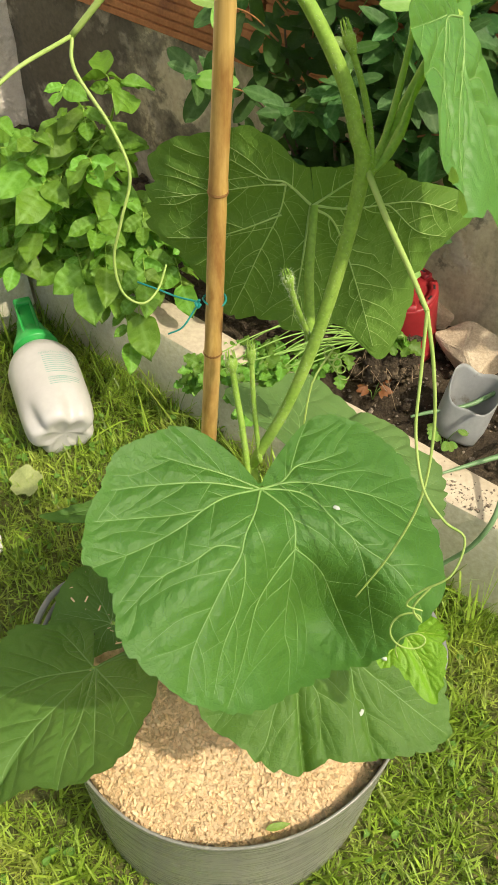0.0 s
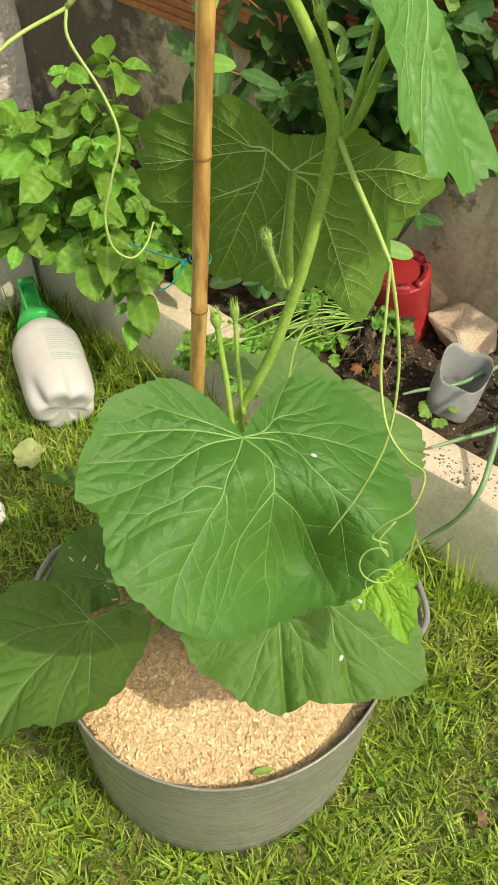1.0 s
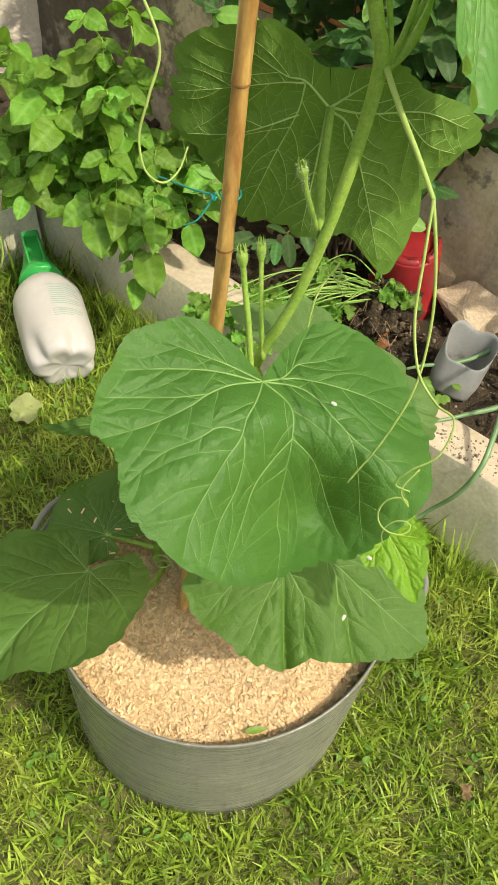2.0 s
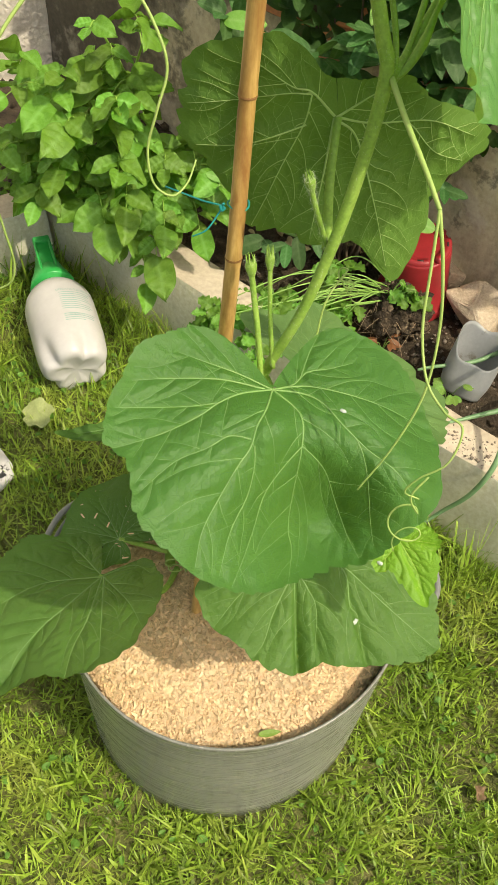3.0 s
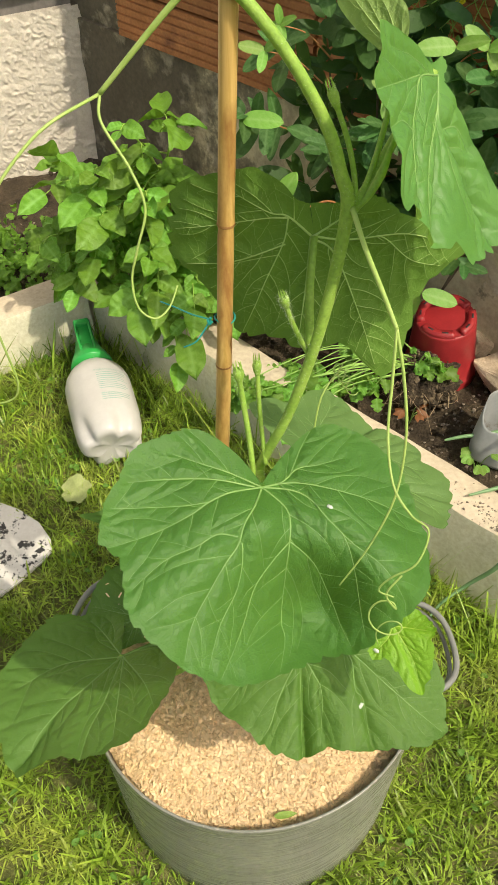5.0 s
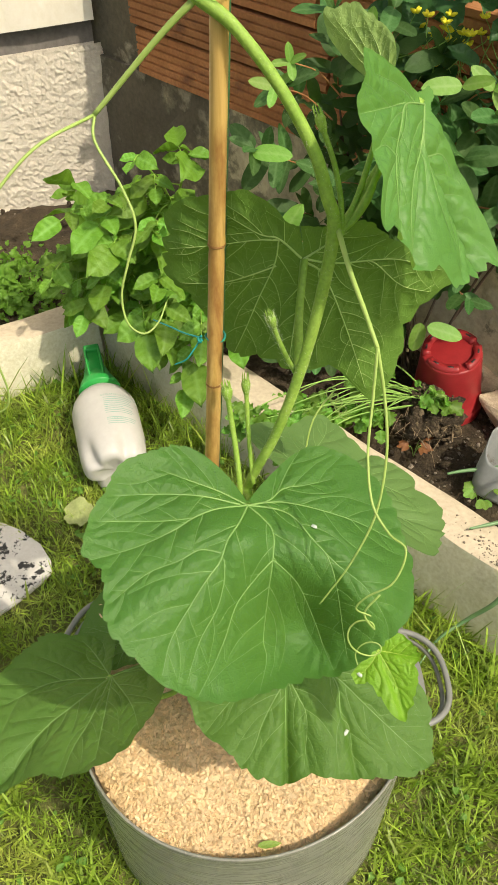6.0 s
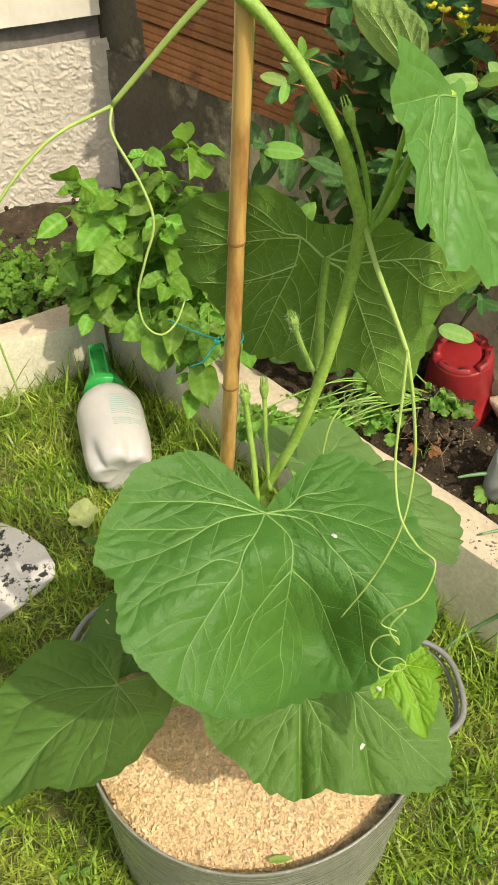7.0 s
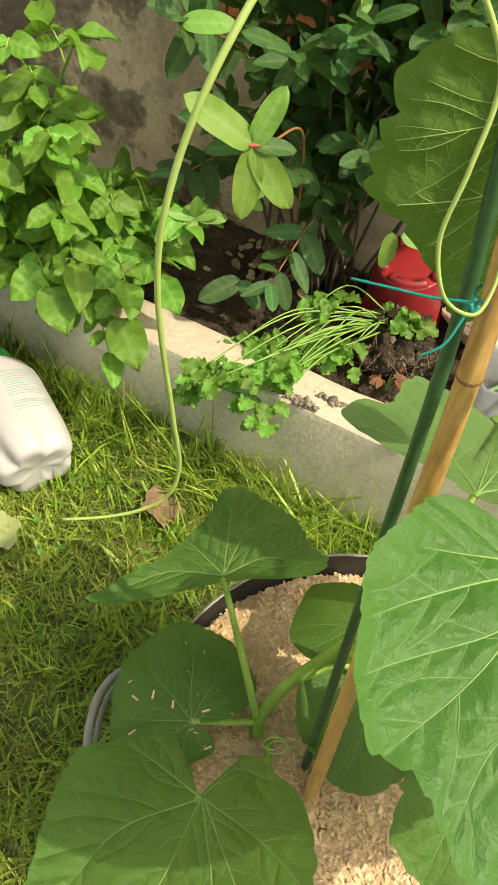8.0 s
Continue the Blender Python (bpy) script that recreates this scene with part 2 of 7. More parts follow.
M_BUSH = foliage("honeysuckle_leaf_green", (0.036, 0.105, 0.024), (0.068, 0.162, 0.040), (0.15, 0.27, 0.10), (0.20, 0.42, 0.04), 0.55, 18.0, 0.25, vary=0.3, pores=0.2, spec=0.28)
M_BUSH_NEW = foliage("honeysuckle_new_leaf_green", (0.17, 0.36, 0.05), (0.24, 0.44, 0.08), (0.34, 0.5, 0.16), (0.4, 0.6, 0.06), 0.5, 18.0, 0.35, vary=0.15, pores=0.2)
M_PARSLEY = foliage("parsley_leaf_green", (0.10, 0.25, 0.024), (0.18, 0.36, 0.040), (0.2, 0.4, 0.1), (0.3, 0.55, 0.04), 0.5, 16.0, 0.3, vary=0.3, pores=0.2)
M_BARK = surface("grey_brown_bark", [(0.3, (0.09, 0.065, 0.04)), (0.7, (0.19, 0.14, 0.09))], 40, 0.8, 0.3, 0.4, 0.002)
M_TWIG = surface("orange_brown_twig", [(0.3, (0.26, 0.11, 0.04)), (0.7, (0.44, 0.21, 0.08))], 40, 0.6)
M_GRASS = surface("lawn_grass_blade", [(0.25, (0.12, 0.215, 0.018)), (0.5, (0.26, 0.385, 0.045)), (0.78, (0.46, 0.50, 0.11))], 9, 0.42, bump=0, island=0.5, spec=0.45, thin=0.30)
M_LAWN = surface("lawn_thatch", [(0.3, (0.06, 0.075, 0.016)), (0.55, (0.14, 0.15, 0.042)), (0.75, (0.27, 0.24, 0.10))], 45, 0.9, 0.5, 0.8, 0.006)
M_SOIL = surface("dark_garden_soil", [(0.3, (0.040, 0.029, 0.018)), (0.6, (0.10, 0.074, 0.045)), (0.8, (0.25, 0.20, 0.13))], 26, 0.95, 0.5, 1.0, 0.012)
M_CHIP = surface("wood_shaving", [(0.25, (0.70, 0.50, 0.275)), (0.75, (0.86, 0.655, 0.415))], 30, 0.7, 0.1, 0.15, 0.001, island=0.22, thin=0.14)
M_CHIPBED = surface("wood_shaving_bed", [(0.3, (0.66, 0.49, 0.23)), (0.7, (0.82, 0.64, 0.37))], 90, 0.85, 0.4, 0.8, 0.004)
M_KERB_TOP = surface("cream_painted_concrete", [(0.3, (0.50, 0.42, 0.31)), (0.7, (0.61, 0.53, 0.40))], 14, 0.85, 0.25, 0.4, 0.002, stain=(7, 0.66, 0.74, (0.20, 0.16, 0.11)))
M_KERB = surface("grey_kerb_concrete", [(0.3, (0.59, 0.56, 0.42)), (0.7, (0.71, 0.68, 0.52))], 16, 0.85, 0.4, 0.45, 0.003, stain=(5, 0.56, 0.80, (0.27, 0.26, 0.20)))
M_WALL = old_concrete()
M_DRYSOIL = surface("dry_grey_soil", [(0.3, (0.19, 0.155, 0.12)), (0.7, (0.34, 0.285, 0.225))], 60, 0.95, 0.4, 0.6, 0.002, island=0.3)
M_PEBBLE = surface("roughcast_render", [(0.3, (0.66, 0.60, 0.50)), (0.7, (0.78, 0.72, 0.61))], 40, 0.9, 0.3, 0.8, 0.004, stain=(3, 0.66, 0.85, (0.46, 0.41, 0.32)))
M_PLASTER = surface("cream_plaster", [(0.3, (0.70, 0.66, 0.55)), (0.7, (0.82, 0.78, 0.68))], 8, 0.85, 0.15, 0.3, 0.003, stain=(6, 0.6, 0.75, (0.5, 0.36, 0.2)))
M_BAND = surface("dark_grey_band", [(0.3, (0.14, 0.13, 0.12)), (0.7, (0.24, 0.22, 0.20))], 9, 0.9, 0.3, 0.4, 0.003)
M_BRICK = surface("terracotta_hollow_brick", [(0.3, (0.31, 0.125, 0.045)), (0.7, (0.45, 0.20, 0.08))], 16, 0.85, 0.3, 0.35, 0.002, stain=(10, 0.56, 0.72, (0.16, 0.07, 0.04)), each=0.14)
M_POT = scuffed_plastic()
M_PALE_BACK = foliage("young_leaf_pale_underside", (0.24, 0.38, 0.11), (0.31, 0.45, 0.15), (0.46, 0.58, 0.26), (0.42, 0.62, 0.08), 0.6, 110.0, 0.4, pores=0.1)
M_POT_IN = surface("black_plastic_inside", [(0.3, (0.02, 0.02, 0.02)), (0.7, (0.035, 0.035, 0.035))], 14, 0.4)
M_CANE = bamboo()
M_STAKE = surface("green_coated_stake", [(0.3, (0.035, 0.10, 0.035)), (0.7, (0.055, 0.14, 0.05))], 20, 0.45, 0.2, 0.2, 0.0006)
M_TIE = surface("teal_plastic_tie", [(0.3, (0.01, 0.22, 0.20)), (0.7, (0.02, 0.32, 0.28))], 40, 0.35, bump=0.1)
M_BOTTLE = surface("milky_white_plastic", [(0.3, (0.47, 0.455, 0.44)), (0.7, (0.56, 0.55, 0.53))], 12, 0.35, 0.05, 0.15, 0.001, spec=0.5, stain=(14, 0.66, 0.72, (0.45, 0.47, 0.40)))
M_GREENCAP = surface("bright_green_plastic", [(0.3, (0.02, 0.30, 0.05)), (0.7, (0.04, 0.42, 0.09))], 15, 0.35, 0.05, 0.1, 0.0006, spec=0.5)
M_PRINT = surface("green_label_print", [(0.3, (0.24, 0.38, 0.33)), (0.7, (0.30, 0.45, 0.40))], 60, 0.5, bump=0)
M_RED = surface("red_plastic_pot", [(0.3, (0.27, 0.016, 0.02)), (0.7, (0.37, 0.028, 0.032))], 18, 0.42, 0.1, 0.2, 0.001, spec=0.5, stain=(16, 0.66, 0.74, (0.25, 0.09, 0.07)))
M_STONE = surface("pale_limestone", [(0.3, (0.42, 0.32, 0.21)), (0.7, (0.62, 0.52, 0.38))], 22, 0.9, 0.35, 0.6, 0.004)
M_JUG = surface("clouded_white_plastic", [(0.3, (0.44, 0.46, 0.46)), (0.7, (0.54, 0.56, 0.56))], 20, 0.32, 0.1, 0.15, 0.001, stain=(18, 0.6, 0.7, (0.3, 0.27, 0.22)), thin=0.45)
M_SPECK = surface("white_paint_over_black", [(0.3, (0.52, 0.50, 0.47)), (0.7, (0.62, 0.60, 0.57))], 20, 0.7, 0.15, 0.3, 0.001, stain=(42, 0.56, 0.585, (0.03, 0.03, 0.03)))
M_ONION = surface("onion_leaf_green", [(0.3, (0.13, 0.26, 0.11)), (0.7, (0.21, 0.35, 0.17))], 30, 0.4, 0.1, 0.15, 0.0008)
M_DRY = surface("withered_leaf", [(0.3, (0.22, 0.27, 0.09)), (0.7, (0.33, 0.37, 0.15))], 40, 0.7, 0.2, 0.4, 0.001)
M_FLOWER = surface("yellow_flower", [(0.3, (0.70, 0.60, 0.02)), (0.7, (0.85, 0.78, 0.05))], 40, 0.6, bump=0)
M_BROWN = surface("brown_dry_leaf", [(0.3, (0.16, 0.10, 0.05)), (0.7, (0.27, 0.18, 0.10))], 40, 0.8, 0.2, 0.4, 0.001)
M_CLOVER = foliage("lawn_weed_green", (0.10, 0.24, 0.03), (0.17, 0.33, 0.05), (0.2, 0.4, 0.1), (0.3, 0.55, 0.05), 0.5, 16.0, 0.3, veins=False)
M_UPPER = foliage("dark_hedge_leaf", (0.03, 0.10, 0.025), (0.055, 0.15, 0.04), (0.1, 0.2, 0.08), (0.15, 0.35, 0.03), 0.5, 16.0, 0.25, veins=False)
M_WHITE = surface("white_speck", [(0.3, (0.42, 0.48, 0.40)), (0.7, (0.55, 0.60, 0.52))], 40, 0.6, bump=0)


# ---- shapes ----
def part(name, geo, material, parent=None, label="", smooth=True, uv=None, rib=None):
    """One mesh in world coordinates, set under a thing or a part."""
    verts, faces = geo
    base, up = Vector((0, 0, 0)), parent
    while up:
        base, up = base + up.location, up.parent
    me = bpy.data.meshes.new(name)
    me.from_pydata((np.asarray(verts, dtype=float).reshape(-1, 3) - np.array(base)).tolist(), [], [tuple(map(int, f)) for f in faces])
    if uv is not None:
        layer = me.uv_layers.new(name="UVMap")
        idx = np.empty(len(me.loops), dtype=np.int32)
        me.loops.foreach_get("vertex_index", idx)
        layer.data.foreach_set("uv", np.asarray(uv, dtype=np.float32)[idx].ravel())
    if rib is not None:
        me.attributes.new("rib", "FLOAT", "POINT").data.foreach_set("value", np.asarray(rib, dtype=np.float32))
    if smooth:
        me.polygons.foreach_set("use_smooth", [True] * len(me.polygons))
    me.materials.append(material)
    ob = new(name, me)
    if parent:
        ob.parent = parent
    if label:
        tagged(ob, label)
    return ob


def thing(name, at, label, category, group="", kind=""):
    ob = new(name)
    ob.location = at
    ob.matrix_world = Matrix.Translation(at)
    return tagged(ob, label, category, group, kind)


def shape(name, geo, material, label, category="", group="", kind="", smooth=True):
    return tagged(part(name, geo, material, None, "", smooth), label, category, group, kind)


def cat(*geos):
    verts, faces, n = [], [], 0
    for v, f in geos:
        v = np.asarray(v, dtype=float).reshape(-1, 3)
        verts.append(v)
        faces += [tuple(i + n for i in q) for q in f]
        n += len(v)
    return np.vstack(verts), faces


def moved(geo, m):
    v = np.asarray(geo[0], dtype=float).reshape(-1, 3)
    a = np.array(m)
    return v @ a[:3, :3].T + a[:3, 3], geo[1]


def from_bm(bm):
    bm.verts.ensure_lookup_table()
    bm.verts.index_update()
    out = np.array([v.co[:] for v in bm.verts]), [tuple(v.index for v in f.verts) for f in bm.faces]
    bm.free()
    return out


def block(sx, sy, sz, bevel=0.004, seg=2, cuts=0, rough=0.0, seed=0):
    """A box on z = 0 with worn edges."""
    bm = bmesh.new()
    bmesh.ops.create_cube(bm, size=1.0)
    bmesh.ops.scale(bm, vec=(sx, sy, sz), verts=bm.verts)
    bmesh.ops.translate(bm, vec=(0, 0, sz / 2), verts=bm.verts)
    if bevel:
        bmesh.ops.bevel(bm, geom=list(bm.edges), offset=bevel, segments=seg, profile=0.5, affect="EDGES")
    if cuts:
        bmesh.ops.subdivide_edges(bm, edges=list(bm.edges), cuts=cuts, use_grid_fill=True)
    if rough:
        for v in bm.verts:
            v.co += Vector(noise.noise_vector(v.co * 9 + Vector((seed, 0, 0)))) * rough
    return from_bm(bm)


def spline(points, n):
    """A smooth line through points (Catmull-Rom), n samples."""
    p = np.array(points, dtype=float)
    p = np.vstack([2 * p[0] - p[1], p, 2 * p[-1] - p[-2]])
    k = len(p) - 3
    out = []
    for s in np.linspace(0, k, n):
        i = min(int(s), k - 1)
        t = s - i
        a, b, c, d = p[i:i + 4]
        out.append(0.5 * (2 * b + (c - a) * t + (2 * a - 5 * b + 4 * c - d) * t * t + (3 * b - a - 3 * c + d) * t ** 3))
    return np.array(out)


def tube(points, r0, r1=None, n=24, sides=8, ridge=0.0, wobble=0.0, cap=True, radii=None):
    line = spline(points, n)
    m = len(line)
    r1 = r0 if r1 is None else r1
    rad = np.linspace(r0, r1, m) if radii is None else np.interp(np.linspace(0, 1, m), np.linspace(0, 1, len(radii)), radii)
    d = np.gradient(line, axis=0)
    d /= np.linalg.norm(d, axis=1)[:, None] + 1e-12
    up = np.array([0, 0, 1.0]) if abs(d[0][2]) < 0.9 else np.array([1.0, 0, 0])
    verts = []
    u = np.cross(d[0], up)
    for i in range(m):
        u = u - d[i] * (u @ d[i])
        u /= np.linalg.norm(u) + 1e-12
        v = np.cross(d[i], u)
        for k in range(sides):
            a = 2 * math.pi * k / sides
            r = rad[i] * (1 + ridge * (1 if k % 2 else -1) + wobble * math.sin(i * 1.7 + k))
            verts.append(line[i] + r * (u * math.cos(a) + v * math.sin(a)))
    faces = [(i * sides + k, i * sides + (k + 1) % sides, (i + 1) * sides + (k + 1) % sides, (i + 1) * sides + k) for i in range(m - 1) for k in range(sides)]
    if cap:
        faces += [tuple(range(sides))[::-1], tuple(range((m - 1) * sides, m * sides))]
    return np.array(verts), faces


def lathe(profile, seg=48, wave=None):
    """Rings of (radius, height) turned about z; wave(angle, k) scales a ring's radius."""
    verts, m = [], len(profile)
    for k, (r, z) in enumerate(profile):
        for j in range(seg):
            a = 2 * math.pi * j / seg
            s = r * (wave(a, k) if wave else 1)
            verts.append((s * math.cos(a), s * math.sin(a), z))
    faces = [(k * seg + j, k * seg + (j + 1) % seg, (k + 1) * seg + (j + 1) % seg, (k + 1) * seg + j) for k in range(m - 1) for j in range(seg)]
    return np.array(verts), faces


def hairs(points, r, count, length, seed):
    """Short bristles on a stem, as thin slivers."""
    rng = np.random.default_rng(seed)
    line = spline(points, 60)
    verts, faces = [], []
    for k in range(count):
        i = rng.integers(1, 58)
        d = line[i + 1] - line[i - 1]
        d /= np.linalg.norm(d)
        o = rng.normal(size=3)
        o -= d * (o @ d)
        o /= np.linalg.norm(o)
        s = np.cross(d, o) * 0.00006
        a = line[i] + (line[i + 1] - line[i]) * rng.random() + o * r * 0.9
        b = a + (o + 0.3 * rng.normal(size=3)) * length * rng.uniform(0.5, 1.1)
        n = len(verts)
        verts += [a - s, a + s, b]
        faces.append((n, n + 1, n + 2))
    return np.array(verts), faces


# ---- leaves ----
from mathutils import kdtree

ANGLES = np.radians([0, 20, 40, 60, 80, 100, 120, 140, 155, 168, 180])
ROUND = (1.0, 0.98, 0.94, 0.87, 0.79, 0.71, 0.62, 0.53, 0.42, 0.20, 0.03)


def smooth_interp(x, xs, ys):
    s = np.clip(np.searchsorted(xs, x, side="right") - 1, 0, len(xs) - 2)
    ys = np.asarray(ys, dtype=float)
    m = np.gradient(ys, xs)
    h = xs[s + 1] - xs[s]
    t = (x - xs[s]) / h
    return (2 * t ** 3 - 3 * t * t + 1) * ys[s] + (t ** 3 - 2 * t * t + t) * h * m[s] + (3 * t * t - 2 * t ** 3) * ys[s + 1] + (t ** 3 - t * t) * h * m[s + 1]


def squash_leaf(plant, name, at, tip, up, size, right=ROUND, left=None, bend=0.0, roll=0.0, fold=0.0, ruffle=0.06, lobes=0.03, teeth=44, puff=0.012, seed=1,
                material=None, label="", petiole=None, pet_r=0.0032, rings=70, spokes=340, tooth=0.034, vein_r=0.46, vein_side=1, vein_material=None, fine_material=None,
                dome=None, swells=(), creases=(), ribs=None):
    """A squash leaf: notched at the stalk, toothed, quilted between ribs, side ribs and cross veins. Its form is either bent along and across, or a dome with swells and creases."""
    rng = np.random.default_rng(seed)
    left = right if left is None else left
    O = np.array(at)
    T = np.array(tip, dtype=float)
    T /= np.linalg.norm(T)
    N = np.array(up, dtype=float)
    N -= T * (N @ T)
    N /= np.linalg.norm(N)
    X = np.cross(N, T)
    phase = rng.uniform(0, 6.28, 6)

    def rim(th):
        a = np.abs(th)
        xr, xl = (ANGLES if len(q) == len(ANGLES) else np.linspace(0, math.pi, len(q)) for q in (right, left))
        r = np.clip(np.where(th >= 0, smooth_interp(a, xr, right), smooth_interp(a, xl, left)), 0.02, 2.0)
        edge = np.clip((math.pi - a) / 0.35, 0, 1)
        saw = (th * teeth / 6.283 + 0.35 * np.sin(3 * th + phase[0]) + 0.22 * np.sin(7 * th + phase[3])) % 1.0
        bite = np.where(saw < 0.74, np.sqrt(saw / 0.74), (1 - saw) / 0.26)
        r = r * (1 + edge * (lobes * np.cos(5 * th * 1.02) + 0.010 * np.sin(11 * th + phase[1]) + tooth * (bite - 0.6) * (0.75 + 0.35 * np.sin(5 * th + phase[2]) + 0.25 * np.sin(13 * th + phase[4]))))
        return r * size

    # ribs in the leaf's plan: lines of (points, first width, last width, number of the rib it belongs to)
    lines, w0 = [], 0.0125 * size
    if ribs is None:
        for a0, reach in ((0.0, 0.95), (0.66, 0.93), (-0.66, 0.93), (1.30, 0.92), (-1.30, 0.92), (1.95, 0.88), (-1.95, 0.88), (2.5, 0.8), (-2.5, 0.8)):
            a0 += rng.normal() * 0.05
            L = float(rim(np.array([a0]))[0]) * reach
            s = np.linspace(0, 1, 30)
            ang = a0 + (0.10 * np.sign(a0) * s + 0.05 * np.sin(s * 5 + phase[3] + a0 * 3)) * (0.5 + s)
            lines.append((np.stack([np.sin(ang) * s * L, np.cos(ang) * s * L], 1), w0 * (1.0 if abs(a0) < 1.5 else 0.75), 0.2 * w0, len(lines)))
    else:
        for r in ribs:
            first = math.hypot(*r[0]) < 0.16
            lines.append((spline([(x * size, y * size, 0) for x, y in r], 34)[:, :2], w0 * (1.0 if first else 0.62), 0.16 * w0, len(lines)))
    mains = list(lines)
    taken = [np.vstack([l[0] for l in lines])]

    def sprout(start, ang, turn, most):
        """A side vein that grows until it meets another or the rim."""
        step = 0.016 * size
        p, out = np.array(start), [np.array(start)]
        others = np.vstack(taken)
        others = others[np.hypot(*(others - p).T) < most + 0.05 * size]
        for k in range(int(most / step)):
            ang += turn * 0.016 + (0.05 if most > 0.3 * size else 0.13) * rng.normal()
            p = p + step * np.array([math.sin(ang), math.cos(ang)])
            if np.hypot(*p) > 0.965 * float(rim(np.array([math.atan2(p[0], p[1])]))[0]):
                break
            out.append(p)
            if k > 2 and len(others):
                gap = np.hypot(*(others - p).T)
                if gap.min() < 0.014 * size:
                    out[-1] = others[np.argmin(gap)]
                    break
        return np.array(out)

    def grow(parents, gap, slant, most, width, jitter):
        born = []
        for l, a, b, no in parents:
            d = np.gradient(l, axis=0)
            along = np.concatenate([[0], np.cumsum(np.hypot(*np.diff(l, axis=0).T))])
            for side in (-1, 1):
                s = gap * (0.5 + rng.random())
                while s < along[-1] * 0.97:
                    i = min(int(np.searchsorted(along, s)), len(l) - 1)
                    q = sprout(l[i], math.atan2(d[i][0], d[i][1]) + side * (slant + jitter * rng.normal()), -side * 1.6, most * (0.7 + 0.5 * rng.random()))
                    if len(q) > 4:
                        born.append((q, width * (a + (b - a) * s / along[-1]) + 0.06 * w0, 0.10 * w0, no))
                        taken.append(q)
                    s += gap * (0.75 + 0.5 * rng.random())
        return born

    seconds = grow(mains, 0.145 * size, 0.80, 0.42 * size, 0.42, 0.10)
    thirds = grow(mains + seconds, 0.088 * size, 1.25, 0.17 * size, 0.16, 0.22)

    def tree(parts_of):
        pts = np.vstack([l[0] for l in parts_of])
        kd = kdtree.KDTree(len(pts))
        for k, (a, b) in enumerate(pts):
            kd.insert((a, b, 0), k)
        kd.balance()
        return kd

    dense = [(spline([(a, b, 0) for a, b in l], 3 * len(l))[:, :2],) for l, *_ in mains + seconds]
    trees = tree([(spline([(a, b, 0) for a, b in l[0]], 60)[:, :2],) for l in mains]), tree(dense), tree(dense + thirds)

    def lift(x, y):
        """The blade's pillows between its veins."""
        h = np.zeros(len(x))
        for kd, wide, high, power in zip(trees, (0.085, 0.034, 0.020), (1.15, 0.75, 0.42), (1.4, 1.6, 1.8)):
            gap = np.array([kd.find((a, b, 0))[2] for a, b in zip(x, y)])
            h += high * (1 - np.exp(-(gap / (wide * size)) ** power))
        return puff * size * h * np.clip(np.hypot(x, y) / (0.2 * size), 0, 1)

    def place(x, y, h):
        """From the leaf's plan to the world."""
        r, th = np.hypot(x, y), np.arctan2(x, y)
        q = r / size
        h = h + size * (ruffle * q ** 2.2 * np.sin(5 * th + phase[4]) + 0.4 * ruffle * q ** 3 * np.sin(9 * th + phase[5]))
        if dome is not None:
            u, v = x / size, y / size
            h = h + size * (dome[0] * u + dome[1] * v + dome[2] * u * u + dome[3] * u * v + dome[4] * v * v)
            for a, b, wide, high in swells:
                h = h + size * high * np.exp(-((u - a) ** 2 + (v - b) ** 2) / wide ** 2)
            for a, b, c, d, deep, wide in creases:
                ln = math.hypot(c - a, d - b)
                along = ((u - a) * (c - a) + (v - b) * (d - b)) / ln ** 2
                over = ((u - a) * (d - b) - (v - b) * (c - a)) / ln / wide
                h = h - size * deep * np.clip(1.3 * along + 0.1, 0, 1) * np.clip((1.5 - along) * 3, 0, 1) * np.where(over > 0, np.exp(-over), np.exp(np.minimum(5 * over, 0)))
        h = h + fold * np.abs(x)
        if roll:
            a = x * roll / size
            x, h = np.sin(a) * (size / roll - h), size / roll - np.cos(a) * (size / roll - h)
        if bend:
            a = y * bend / size
            y, h = np.sin(a) * (size / bend + h), -(size / bend) + np.cos(a) * (size / bend + h)
        return O + np.outer(x, X) + np.outer(y, T) + np.outer(h, N)

    th = np.linspace(-math.pi + 0.012, math.pi - 0.012, spokes)
    R = rim(th)
    t = np.linspace(0.012, 1, rings) ** 0.85
    x = (t[:, None] * (R * np.sin(th))[None]).ravel()
    y = (t[:, None] * (R * np.cos(th))[None]).ravel()
    verts = place(x, y, lift(x, y))
    faces = [(i * spokes + j, i * spokes + j + 1, (i + 1) * spokes + j + 1, (i + 1) * spokes + j) for i in range(rings - 1) for j in range(spokes - 1)]
    uv = np.stack([x, y], 1) / 0.16 * 0.5 + 0.5
    blade = part(name, (verts, faces), material or M_SQUASH, plant, label, uv=uv, rib=np.zeros(len(x)))
    for no in range(len(mains)):
        tubes, fine = [], []
        for group, store, sides in ((mains, tubes, 8), (seconds, tubes, 5), (thirds, fine, 4)):
            for l, a, b, k in group:
                if k == no:
                    r = 0.5 * (a + b) * vein_r
                    c = place(l[:, 0], l[:, 1], lift(l[:, 0], l[:, 1]) + vein_side * (0.00008 + 0.15 * r))
                    store.append(tube(c, a * vein_r, b * vein_r, n=len(l), sides=sides, cap=False))
        part("vein", cat(*tubes), vein_material or M_VEIN, blade)
        if fine:
            tagged(part("cross_vein", cat(*fine), fine_material or M_VEIN_FINE, blade), kind="stuff")
